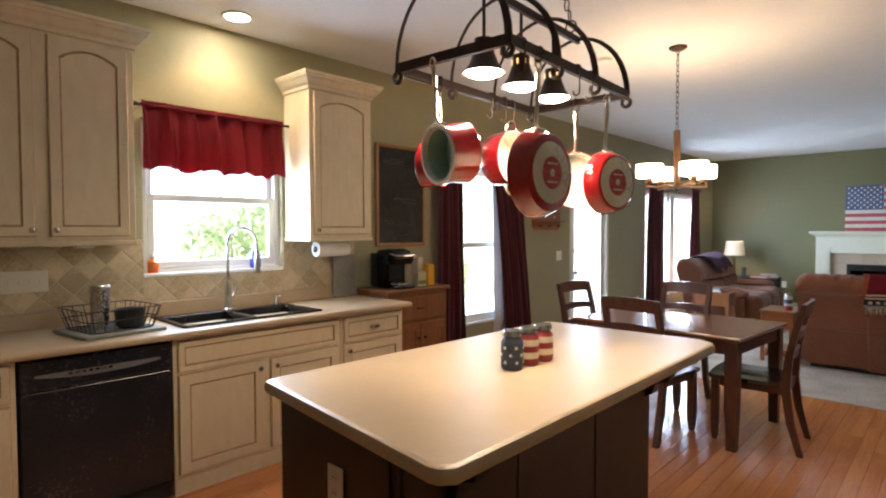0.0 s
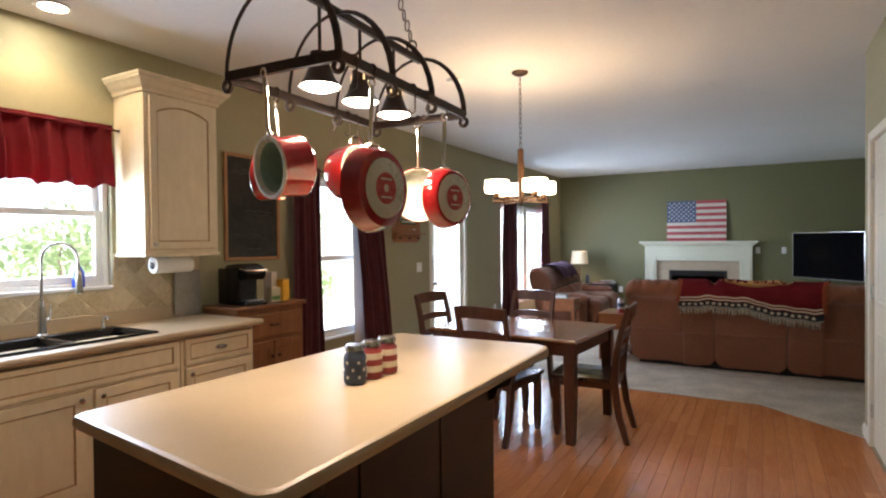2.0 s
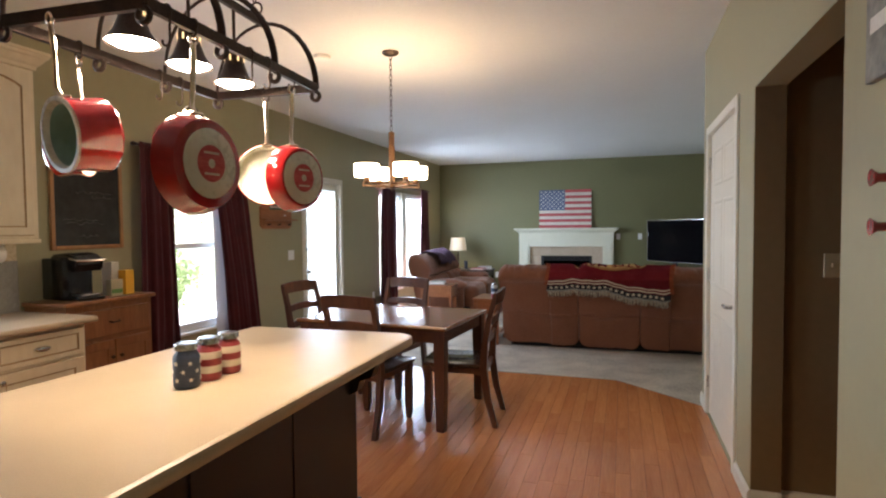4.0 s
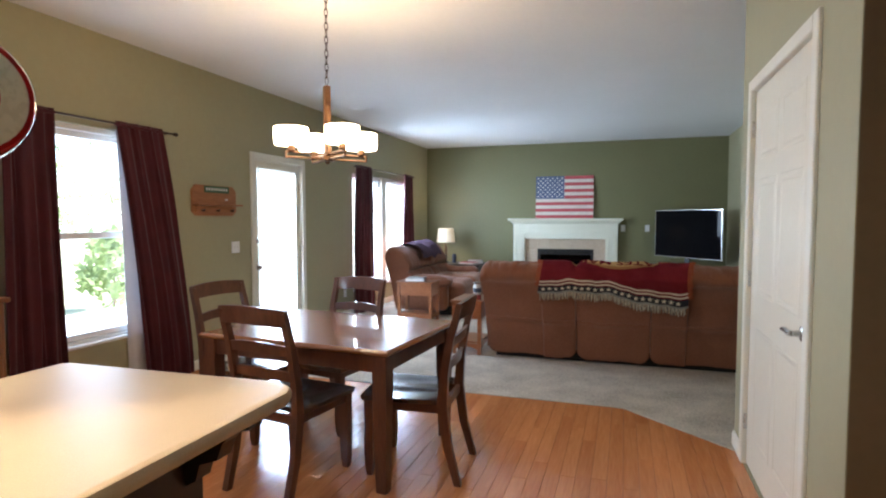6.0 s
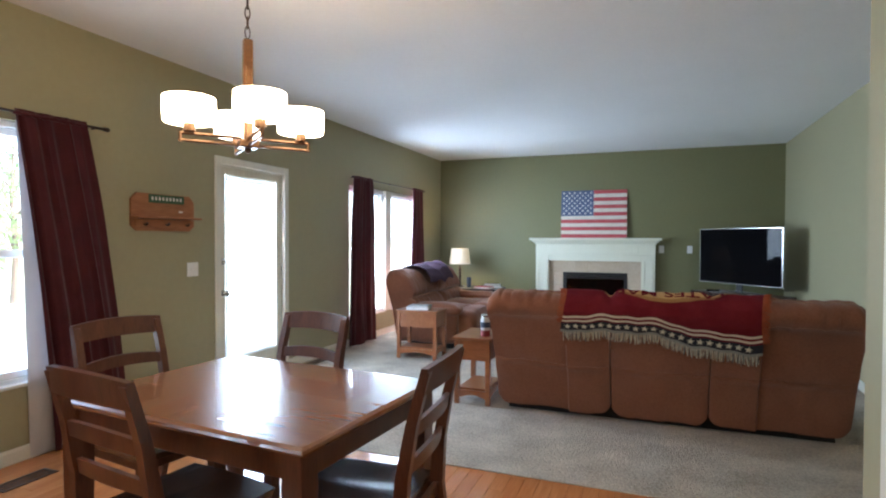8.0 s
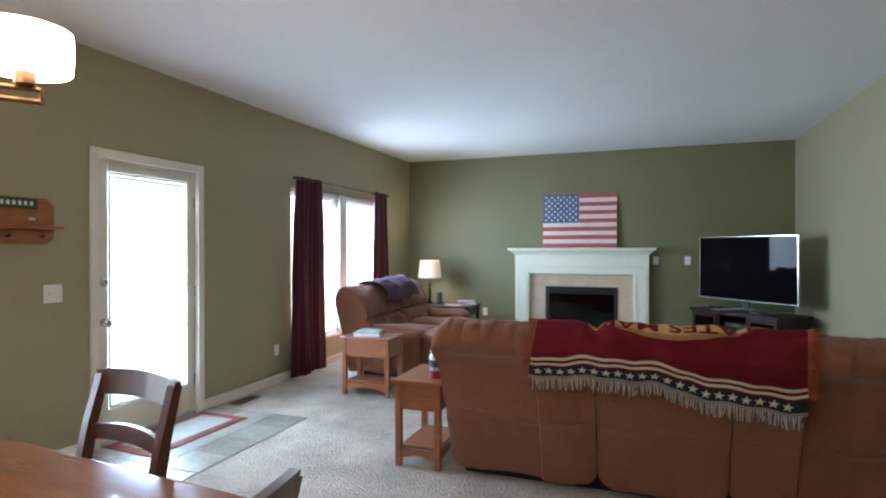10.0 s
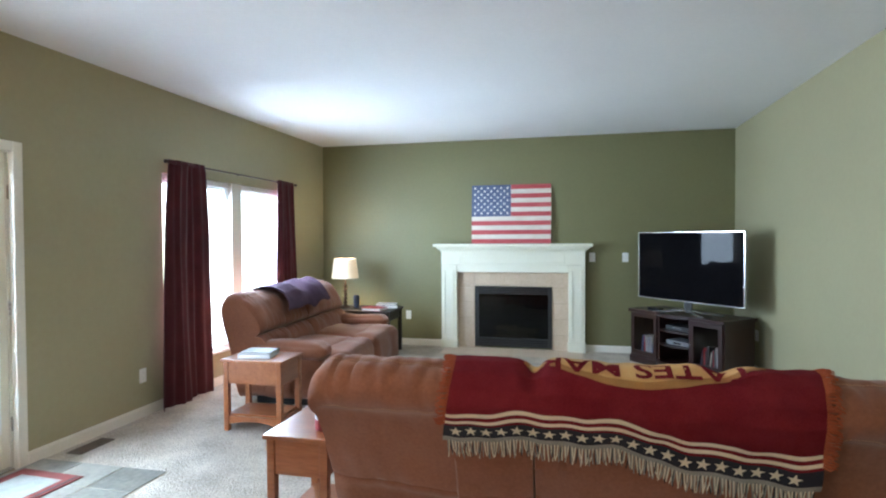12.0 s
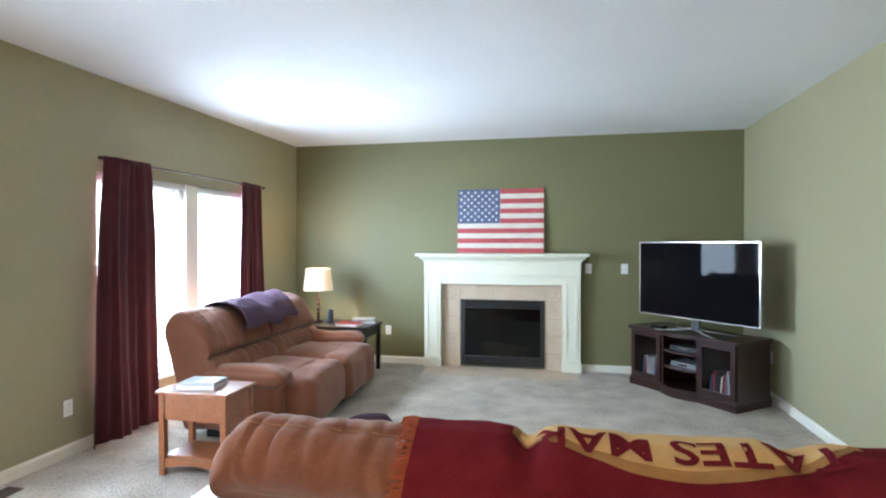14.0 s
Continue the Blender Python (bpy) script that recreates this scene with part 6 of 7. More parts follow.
def reclining_sofa(name, m, x0, x1, cuts, label, front=0.9, seed=0, cover=(9, 9), profile=BACK, seams=SEAMS, arm_front=0.03, arm_top=0.57, pleat=0.03):
    """Back along local x at y = 0, facing +y, with arms at both ends."""
    ob = new(name)
    ob.matrix_basis = m
    tagged(ob, label, "sofa")
    part("under_frame", bbox(x0 + 0.08, x1 - 0.08, 0.05, front - 0.1, 0.0, 0.12), UNDER, ob)
    edges = [x0, *cuts, x1]
    for i, (a, b) in enumerate(zip(edges, edges[1:])):
        back_section(ob, a + 0.004, b - 0.004, seed + 3 * i, cover, profile, seams, pleat)
    aw = 0.2
    af = front - arm_front
    for s, xa in ((-1, x0), (1, x1 - aw)):
        part("arm", soft_box(bmesh.new(), xa + 0.03, xa + aw - 0.01, 0.05, af - 0.05, 0.07, arm_top - 0.07, 0.05, 0.012, n=11, wob=0.014, seed=seed), MICRO, ob, smooth=True)
        part("arm_pad", soft_box(bmesh.new(), xa - 0.01, xa + aw + 0.02, 0.06, af, arm_top - 0.14, arm_top, 0.07, 0.018, n=13, wob=0.016, seed=seed + s), MICRO, ob, smooth=True)
    ins = [x0 + aw, *cuts, x1 - aw]
    for i, (a, b) in enumerate(zip(ins, ins[1:])):
        part("seat_cushion", soft_box(bmesh.new(), a + 0.003, b - 0.003, 0.08, front - 0.20, 0.27, 0.475, 0.06, 0.028, n=15, wob=0.018, seed=seed + i), MICRO, ob, smooth=True)
        part("footrest", soft_box(bmesh.new(), a - 0.05 * (i == 0), b + 0.05 * (i == len(ins) - 2), front - 0.32, front + 0.03, 0.06, 0.468, 0.10, 0.012, n=17, wob=0.02, seed=seed + i + 9), MICRO, ob, smooth=True)
    return ob


SOFX, SOFY = 0.0, 7.965
reclining_sofa("sofa", pose(SOFX, SOFY, 0.0042) @ Matrix.Diagonal((1, 1, 0.972, 1)), -0.79, 1.64, (0.10, 0.77), "brown microfibre three-seat reclining sofa seen from behind", seed=2, cover=(-0.21, 1.08))
reclining_sofa("loveseat", pose(-2.62, 10.97, 0.0042, 0, 0, -88), -0.98, 0.98, (0.0,), "brown microfibre reclining loveseat under the window", front=0.87, seed=31, profile=LOVE_BACK, seams=((0.10, 0.636), (-0.05, 0.962)), arm_front=0.14, arm_top=0.56, pleat=0.017)


# woven throw over the sofa back
TB = material("throw_burgundy", (0.125, 0.010, 0.016), (0.185, 0.021, 0.027), 0.95, (9, 260), bump=0.6, bump_scale=420, bump_dist=0.0015, spec=0.05)
TC = material("throw_cream", (0.62, 0.54, 0.38), (0.74, 0.66, 0.50), 0.95, (9, 260), bump=0.6, bump_scale=420, bump_dist=0.0015)
TN = material("throw_navy", (0.008, 0.009, 0.014), (0.02, 0.02, 0.03), 0.95, (9, 260), bump=0.6, bump_scale=420, bump_dist=0.0015)
TG = material("throw_grey", (0.20, 0.19, 0.16), (0.33, 0.31, 0.27), 0.95, (9, 260), bump=0.6, bump_scale=420, bump_dist=0.0015)
TT = material("throw_tan", (0.56, 0.33, 0.11), (0.68, 0.44, 0.18), 0.95, (9, 260), bump=0.6, bump_scale=420, bump_dist=0.0015)
TRIMT = material("throw_ochre", (0.30, 0.15, 0.045), (0.40, 0.22, 0.07), 0.95, (9, 260), bump=0.6, bump_scale=420, bump_dist=0.0015)
TO = material("throw_rust", (0.25, 0.045, 0.014), (0.38, 0.09, 0.028), 0.95, (9, 260), bump=0.3)
th = thing("throw_blanket", 0.43, SOFY - 0.2, 1.011, 0, "burgundy woven throw with star border over the sofa back", "throw")
PROF = [(0.06, 0.80), (0.02, 0.90), (-0.03, 0.965), (-0.10, 1.015), (-0.18, 1.040), (-0.255, 1.040), (-0.325, 1.012), (-0.372, 0.955), (-0.38, 0.895), (-0.352, 0.835), (-0.315, 0.78), (-0.28, 0.68), (-0.25, 0.58), (-0.22, 0.50)]
_s = [0.0]
for p, q in zip(PROF, PROF[1:]):
    _s.append(_s[-1] + math.hypot(q[0] - p[0], q[1] - p[1]))
S_TOP = _s[4]


def drape(x, s, lift=0.0):
    """The throw's place at x along the sofa and s metres outwards from the crest."""
    k = s + S_TOP
    y, z = float(np.interp(k, _s, [p[0] for p in PROF])), float(np.interp(k, _s, [p[1] for p in PROF]))
    e = 0.02
    ty = float(np.interp(k + e, _s, [p[0] for p in PROF])) - float(np.interp(k - e, _s, [p[0] for p in PROF]))
    tz = float(np.interp(k + e, _s, [p[1] for p in PROF])) - float(np.interp(k - e, _s, [p[1] for p in PROF]))
    ln = math.hypot(ty, tz) or 1
    ny, nz = tz / ln, -ty / ln
    seam = math.exp(-((x - 0.105) / 0.035) ** 2) + 0.6 * math.exp(-((x - 0.77) / 0.05) ** 2)
    o = lift + 0.009 * noise.noise(Vector((x * 5, s * 5, 1.7))) + 0.006 * noise.noise(Vector((x * 14, s * 9, 4.2))) - 0.055 * seam * max(0, 1 - abs(s - 0.02) / 0.25) - 0.004 * math.exp(-((x - 0.5) / 0.25) ** 2)
    return Vector((x - 0.43, y + 0.2 + ny * o, z - 1.041 + nz * o))


def hem(x):
    u = max(0.0, (x + 0.22) / 1.28)
    return 0.45 + 0.115 * u ** 1.1 + 0.012 * math.sin(u * 9 + 1) + 0.009 * math.sin(u * 22) + 0.005 * math.sin(u * 47 + 1) - 0.03 * math.sin(min(1, u * 1.3) * math.pi) - 0.004


def left(s):
    return -0.215 + 0.02 * math.sin(s * 9) - 0.02 * s


def right(s):
    return 1.075 + 0.015 * math.sin(s * 11 + 2) - 0.04 * max(0, s)


def band(name, f0, f1, mat, lift=0.0, n=90, k=6, thick=0.005, label="", x0=None, x1=None):
    """A strip of the throw between two lines f0(x) and f1(x)."""
    bm = bmesh.new()
    grid = []
    for i in range(n + 1):
        u = i / n
        row = []
        for j in range(k + 1):
            s0 = f0(0.43)
            xa, xb = (left(s0) if x0 is None else x0), (right(s0) if x1 is None else x1)
            x = xa + (xb - xa) * u
            a, b = f0(x), f1(x)
            s = a + (b - a) * j / k
            if x0 is None:
                x = left(s) + (right(s) - left(s)) * u
                s = f0(x) + (f1(x) - f0(x)) * j / k
            row.append((x, s))
        grid.append(row)
    t = [[bm.verts.new(drape(x, s, thick + lift)) for x, s in r] for r in grid]
    b = [[bm.verts.new(drape(x, s, lift)) for x, s in r] for r in grid]
    for i in range(n):
        for j in range(k):
            bm.faces.new((t[i][j], t[i + 1][j], t[i + 1][j + 1], t[i][j + 1]))
            bm.faces.new((b[i][j], b[i][j + 1], b[i + 1][j + 1], b[i + 1][j]))
    for i in range(n):
        for j in (0, k):
            bm.faces.new((t[i][j], b[i][j], b[i + 1][j], t[i + 1][j]))
    for j in range(k):
        for i in (0, n):
            bm.faces.new((t[i][j], t[i][j + 1], b[i][j + 1], b[i][j]))
    return part(name, bm, mat, th, label, smooth=True)


H = lambda d: (lambda x: hem(x) - d)
band("woven_field", lambda x: -0.26, H(0.150), TB, k=64)
band("cream_stripe", H(0.150), H(0.132), TC, lift=0.0004, k=2)
band("woven_field", H(0.132), H(0.114), TB, k=2)
band("cream_stripe", H(0.114), H(0.098), TC, lift=0.0004, k=2)
band("woven_field", H(0.098), H(0.086), TB, k=2)
nav = band("star_band", H(0.086), H(0.022), TN, lift=0.0002, k=5, label="dark band woven with cream stars")
band("grey_edge", H(0.022), H(0.0), TG, k=2)
x = -0.185
while x < 1.02:
    s = hem(x) - 0.054
    bm = bmesh.new()
    c = bm.verts.new(drape(x, s, 0.0066))
    pts = [bm.verts.new(drape(x + (0.026 if i % 2 == 0 else 0.0105) * math.sin(radians(36 * i + 6)), s - (0.026 if i % 2 == 0 else 0.0105) * math.cos(radians(36 * i + 6)), 0.0066)) for i in range(10)]
    for i in range(10):
        bm.faces.new((c, pts[i], pts[(i + 1) % 10]))
    part("woven_star", bm, TC, nav)
    x += 0.0585
# fringes: bundles of yarn along the hem and the two sides
rnd = random.Random(11)
for col, mat_ in (("a", TG), ("b", TC), ("c", TN)):
    bm = bmesh.new()
    x = -0.22 + {"a": 0.0, "b": 0.0045, "c": 0.009}[col]
    while x < 1.05:
        s = hem(x)
        ln = rnd.uniform(0.05, 0.072)
        dx = rnd.uniform(-0.012, 0.012)
        tube(bm, [drape(x, s - 0.004, 0.003), drape(x + dx * 0.4, s + ln * 0.5, 0.005 + rnd.uniform(0, 0.008)), drape(x + dx, s + ln, 0.004 + rnd.uniform(0, 0.01))], [0.0028, 0.0026, 0.0018], 5)
        x += 0.0125 if col != "c" else 0.03
    part("hem_fringe", bm, mat_, th, "knotted grey and cream fringe", kind="stuff")
for fn, sg in ((left, -1), (right, 1)):
    bm = bmesh.new()
    s = -0.25
    while s < hem(fn(0.2)) - 0.1:
        ln = rnd.uniform(0.03, 0.045)
        tube(bm, [drape(fn(s) - sg * 0.004, s, 0.003), drape(fn(s) + sg * ln * 0.5, s + rnd.uniform(-0.004, 0.012), 0.008), drape(fn(s) + sg * ln, s + rnd.uniform(-0.005, 0.022), 0.006)], [0.0032, 0.003, 0.002], 5)
        s += 0.0052
    part("side_fringe", bm, TO, th, "rust orange side fringe", kind="stuff")
# medallion with lettering that faces the seats
MX0, MX1 = 0.085, 0.90
low = lambda x: 0.155 * math.sin(math.pi * max(0, min(1, (x - MX0) / (MX1 - MX0)))) ** 0.7
band("medallion_rim", lambda x: -0.24, lambda x: low(x) + 0.028, TRIMT, lift=0.0056, thick=0.0012, x0=MX0 - 0.02, x1=MX1 + 0.02, k=48)
band("medallion", lambda x: -0.235, low, TT, lift=0.007, thick=0.0012, x0=MX0, x1=MX1, k=48, label="tan woven medallion")


def lettering(text, size, parent, mat, place):
    """Letters laid on a surface: place(u, v) maps the text's own axes."""
    cu = bpy.data.curves.new("letters", "FONT")
    cu.body, cu.size, cu.align_x, cu.resolution_u = text, size, "CENTER", 3
    cu.offset = size * 0.022
    tmp = new("letters_tmp", cu)
    bpy.context.view_layer.update()
    me = bpy.data.meshes.new_from_object(tmp.evaluated_get(bpy.context.evaluated_depsgraph_get()))
    bpy.data.objects.remove(tmp)
    bm = bmesh.new()
    bm.from_mesh(me)
    bmesh.ops.subdivide_edges(bm, edges=[e for e in bm.edges if e.calc_length() > 0.012], cuts=3)
    for v in bm.verts:
        v.co = place(v.co.x, v.co.y)
    left_ = set(bm.verts)
    while left_:
        isle, todo = set(), [left_.pop()]
        while todo:
            v = todo.pop()
            isle.add(v)
            for e in v.link_edges:
                w = e.other_vert(v)
                if w not in isle:
                    isle.add(w)
                    todo.append(w)
        left_ -= isle
        one = bmesh.new()
        pair = {v: one.verts.new(v.co) for v in isle}
        for f in {f for v in isle for f in v.link_faces}:
            one.faces.new([pair[v] for v in f.verts])
        part("letter", one, mat, parent)
    bm.free()


lettering("TATES MAR", 0.118, th, TB, lambda u, v: drape(0.50 - u * 1.22, 0.055 * math.cos(u * 3.2) + v * 1.08, 0.0125))

# ---- tables ----


def side_table(m, label, w=0.34, d=0.52, h=0.56, group="mission side tables"):
    ob = new("side_table")
    ob.matrix_basis = m
    tagged(ob, label, "side table", group)
    part("tabletop", bbox(-w / 2, w / 2, -d / 2, d / 2, h - 0.022, h, bevel=0.005, seg=2), CHERRY, ob)
    for sx in (-1, 1):
        for sy in (-1, 1):
            cx, cy = sx * (w / 2 - 0.035), sy * (d / 2 - 0.035)
            part("leg", bbox(cx - 0.02, cx + 0.02, cy - 0.02, cy + 0.02, 0, h - 0.0225, bevel=0.002), CHERRY, ob)
    for s in (-1, 1):
        part("apron", bbox(s * (w / 2 - 0.03) - 0.008, s * (w / 2 - 0.03) + 0.008, -d / 2 + 0.056, d / 2 - 0.056, h - 0.19, h - 0.0225, bevel=0.001), CHERRY, ob)
        part("apron", bbox(-w / 2 + 0.056, w / 2 - 0.056, s * (d / 2 - 0.03) - 0.008, s * (d / 2 - 0.03) + 0.008, h - 0.19, h - 0.0225, bevel=0.001), CHERRY, ob)
        for ax in (0, 1):
            hl = (w if ax == 0 else d) / 2 - 0.056
            off = s * ((d if ax == 0 else w) / 2 - 0.03)
            bm = bmesh.new()
            pts = [(-hl, 0.115)] + [(-hl + 2 * hl * i / 10, 0.052 + 0.028 * math.sin(math.pi * i / 10)) for i in range(11)] + [(hl, 0.115)]
            rings(bm, [[(u, off + t, z) if ax == 0 else (off + t, u, z) for u, z in pts] for t in (-0.008, 0.008)])
            part("arched_rail", bm, CHERRY, ob)
    part("shelf", bbox(-w / 2 + 0.04, w / 2 - 0.04, -d / 2 + 0.04, d / 2 - 0.04, 0.116, 0.132, bevel=0.002), CHERRY, ob)
    part("handle", tube(bmesh.new(), [(w / 2 - 0.022, -0.03, h - 0.1), (w / 2 - 0.004, -0.02, h - 0.105), (w / 2 - 0.004, 0.02, h - 0.105), (w / 2 - 0.022, 0.03, h - 0.1)], 0.004, 6), IRON, ob)
    return ob


side_table(pose(-1.01, 8.18, 0.0042), "cherry mission side table with lower shelf beside the sofa")
side_table(pose(-2.14, 9.52, 0.0042, 0, 0, 90), "cherry mission side table with lower shelf beside the loveseat", w=0.36)

mj = thing("glass_jar", -0.93, 8.06, 0.5645, 0, "glass jar with red filling and steel lid", "jar")
part("glass", lathe(bmesh.new(), [(0.034, 0.05), (0.04, 0.055), (0.041, 0.14), (0.032, 0.16)], 24), material("frosted_white", (0.55, 0.55, 0.56), (0.66, 0.66, 0.67), 0.2, (9, 60), bump=0), mj, smooth=True)
part("red_filling", lathe(bmesh.new(), [(0.036, 0.0), (0.041, 0.006), (0.041, 0.05), (0.034, 0.05)], 24), JR, mj, smooth=True)
part("label_band", lathe(bmesh.new(), [(0.0415, 0.075), (0.042, 0.076), (0.042, 0.12), (0.0415, 0.121)], 24, caps=False), JB, mj)
part("lid", lathe(bmesh.new(), [(0.034, 0.16), (0.036, 0.161), (0.036, 0.18), (0.03, 0.183)], 24), STEEL, mj, smooth=True)


def book(x, y, z, rz, w, d, h, cover, label):
    ob = thing("book", x, y, z, rz, label, "book", "stacked books")
    part("page_block", bbox(-w / 2 + 0.004, w / 2 - 0.004, -d / 2 + 0.003, d / 2 - 0.004, 0.003, h - 0.003), PAPER, ob)
    for a in ((0, 0.003), (h - 0.003, h)):
        part("cover", bbox(-w / 2, w / 2, -d / 2, d / 2, *a), cover, ob)
    part("spine", bbox(-w / 2 - 0.002, w / 2 + 0.002, d / 2 - 0.003, d / 2 + 0.001, 0, h), cover, ob)
    return ob


CW = material("cover_grey", (0.42, 0.42, 0.40), (0.62, 0.61, 0.58), 0.4, (9, 40), bump=0.02)
CD = material("cover_dark", (0.10, 0.11, 0.10), (0.28, 0.28, 0.25), 0.4, (12, 40), bump=0.02)
book(-2.17, 9.50, 0.5645, 12, 0.26, 0.20, 0.032, CW, "thick pale hardback book on the side table")
book(-2.16, 9.51, 0.597, 6, 0.24, 0.18, 0.014, CD, "thin dark paperback on another book")

ct3 = thing("corner_table", -2.45, 12.38, 0.0042, 0, "dark wooden corner table behind the loveseat", "table")
part("tabletop", bbox(-0.5, 0.5, -0.28, 0.28, 0.545, 0.575, bevel=0.005, seg=2), ESPRESSO, ct3)
for sx in (-1, 1):
    for sy in (-1, 1):
        part("leg", bbox(sx * 0.46 - 0.022, sx * 0.46 + 0.022, sy * 0.24 - 0.022, sy * 0.24 + 0.022, 0, 0.544, bevel=0.003), ESPRESSO, ct3)
    part("apron", bbox(sx * 0.455 - 0.008, sx * 0.455 + 0.008, -0.217, 0.217, 0.44, 0.544), ESPRESSO, ct3)
    part("apron", bbox(-0.437, 0.437, sx * 0.235 - 0.008, sx * 0.235 + 0.008, 0.44, 0.544), ESPRESSO, ct3)
tlp = thing("table_lamp", -2.68, 12.42, 0.5797, 0, "table lamp with turned dark base and lit cream shade", "lamp")
part("base", lathe(bmesh.new(), [(0.06, 0), (0.062, 0.012), (0.03, 0.022), (0.014, 0.04), (0.03, 0.065), (0.013, 0.088), (0.03, 0.115), (0.013, 0.142), (0.03, 0.17), (0.013, 0.198), (0.03, 0.226), (0.013, 0.254), (0.026, 0.285), (0.01, 0.32), (0.007, 0.42)], 22), IRON, tlp, smooth=True)
part("shade", lathe(bmesh.new(), [(0.175, 0.385), (0.177, 0.388), (0.145, 0.645), (0.142, 0.645), (0.172, 0.39)], 36, caps=False), glowing("lamp_shade_lit", (1.0, 0.72, 0.40), 0.05, (0.72, 0.62, 0.46)), tlp, "lit cream fabric shade", True)
part("bulb", lathe(bmesh.new(), [(0.012, 0.43), (0.03, 0.48), (0.026, 0.51), (0.008, 0.53)], 16), BULB, tlp, smooth=True)
lamp("table_lamp_bulb", "POINT", 1.1, WARM, Matrix.Translation((-2.68, 12.42, 1.09)), 0.04)
cn = thing("drink_can", -2.50, 12.36, 0.5797, 0, "dark blue drink can on the corner table", "can")
part("can", lathe(bmesh.new(), [(0.03, 0), (0.037, 0.008), (0.037, 0.155), (0.027, 0.168)], 22), JB, cn, smooth=True)
part("lid", lathe(bmesh.new(), [(0.027, 0.1685), (0.028, 0.171), (0.02, 0.169)], 22), STEEL, cn, smooth=True)
CR = material("cover_red", (0.40, 0.02, 0.03), (0.52, 0.05, 0.06), 0.4, (9, 40), bump=0.02)
book(-2.20, 12.22, 0.5797, -8, 0.27, 0.19, 0.035, CR, "red hardback book on the corner table")
book(-2.12, 12.46, 0.5797, 20, 0.28, 0.2, 0.04, FBLUE, "blue hardback book on the corner table")
book(-2.12, 12.46, 0.6205, 10, 0.25, 0.18, 0.016, CW, "pale magazine on a blue book")

# purple throw on the loveseat
PU = material("purple_knit", (0.062, 0.038, 0.058), (0.115, 0.075, 0.105), 0.95, (9, 180), bump=0.7, bump_scale=260, bump_dist=0.003, spec=0.05)
pu = thing("purple_blanket", -2.70, 10.95, 0.985, -88, "dark purple knitted blanket over the loveseat back", "blanket")
bm = bmesh.new()
prof = [(-0.16, -0.12), (-0.17, -0.02), (-0.12, 0.035), (-0.02, 0.062), (0.09, 0.05), (0.2, 0.0), (0.27, -0.08), (0.30, -0.15)]
n, k = 30, 21
t = []
for i in range(n + 1):
    u = i / n
    row = []
    for j in range(k + 1):
        s = j / k * (len(prof) - 1)
        a = min(int(s), len(prof) - 2)
        y = prof[a][0] + (prof[a + 1][0] - prof[a][0]) * (s - a)
        z = prof[a][1] + (prof[a + 1][1] - prof[a][1]) * (s - a)
        x = (u - 0.5) * (1.0 + 0.1 * math.sin(j * 0.3)) + 0.14 * (j / k - 0.4)
        d = 0.016 * noise.noise(Vector((x * 6, y * 6, 2.2))) + 0.01 * math.sin(u * 17 + j * 0.2)
        row.append(Vector((x, y, z + d - 0.035 * math.exp(-((x) / 0.09) ** 2) - 0.02 * u)))
    t.append(row)
top = [[bm.verts.new(p) for p in r] for r in t]
bot = [[bm.verts.new(p - Vector((0, 0, 0.014))) for p in r] for r in t]
for i in range(n):
    for j in range(k):
        bm.faces.new((top[i][j], top[i + 1][j], top[i + 1][j + 1], top[i][j + 1]))
        bm.faces.new((bot[i][j], bot[i][j + 1], bot[i + 1][j + 1], bot[i + 1][j]))
for i in range(n):
    for j in (0, k):
        bm.faces.new((top[i][j], bot[i][j], bot[i + 1][j], top[i + 1][j]))
for j in range(k):
    for i in (0, n):
        bm.faces.new((top[i][j], top[i][j + 1], bot[i][j + 1], bot[i][j]))
part("knit", bm, PU, pu, smooth=True)
cu_ = thing("throw_pillow", -0.66, 8.6, 0.455, 30, "small dark pillow on the sofa seat", "pillow")
part("cover", soft_box(bmesh.new(), -0.11, 0.11, -0.05, 0.05, 0.0, 0.27, 0.03, 0.03, wob=0.01, seed=3), PU, cu_, smooth=True)

# ---- television corner ----
ts = thing("tv_stand", 1.345, 12.085, 0.0042, -50.8, "dark cherry bow-front television stand with glass doors", "tv stand")
DKC = material("dark_cherry", (0.018, 0.006, 0.005), (0.034, 0.011, 0.008), 0.3, (2, 9), bump=0.0, stretch=(1, 5, 5), coat=0.2, rough_var=0.03, spread=(0.1, 0.9))
DP = 0.48


def bow(x, e=0.0):
    return -0.025 - e - (0.07 * math.cos(x / 0.225 * math.pi / 2) if abs(x) < 0.225 else 0)


out = [(x, bow(x)) for x in (-0.625, -0.43, *[-0.225 + 0.45 * i / 14 for i in range(15)], 0.43, 0.625)]
for nm, z0, z1, e in (("top", 0.60, 0.635, 0.02), ("plinth", 0.0, 0.075, 0.008), ("bottom_shelf", 0.076, 0.095, 0.0)):
    pl = [(x * (1 + e), y - e) for x, y in out] + [(0.625 * (1 + e), DP), (-0.625 * (1 + e), DP)]
    part(nm, prism(bmesh.new(), pl, z0, z1), DKC, ts)
part("back_panel", bbox(-0.60, 0.60, DP - 0.02, DP - 0.002, 0.096, 0.599), DKC, ts)
for x in (-0.613, -0.21, 0.21, 0.613):
    part("upright", bbox(x - 0.012, x + 0.012, bow(min(0.6, abs(x))) + 0.02, DP - 0.021, 0.096, 0.599), DKC, ts)
for z in (0.27, 0.43):
    pl = [(x, y + 0.03) for x, y in out if abs(x) < 0.2] + [(0.197, DP - 0.03), (-0.197, DP - 0.03)]
    part("shelf", prism(bmesh.new(), pl, z, z + 0.014), DKC, ts)
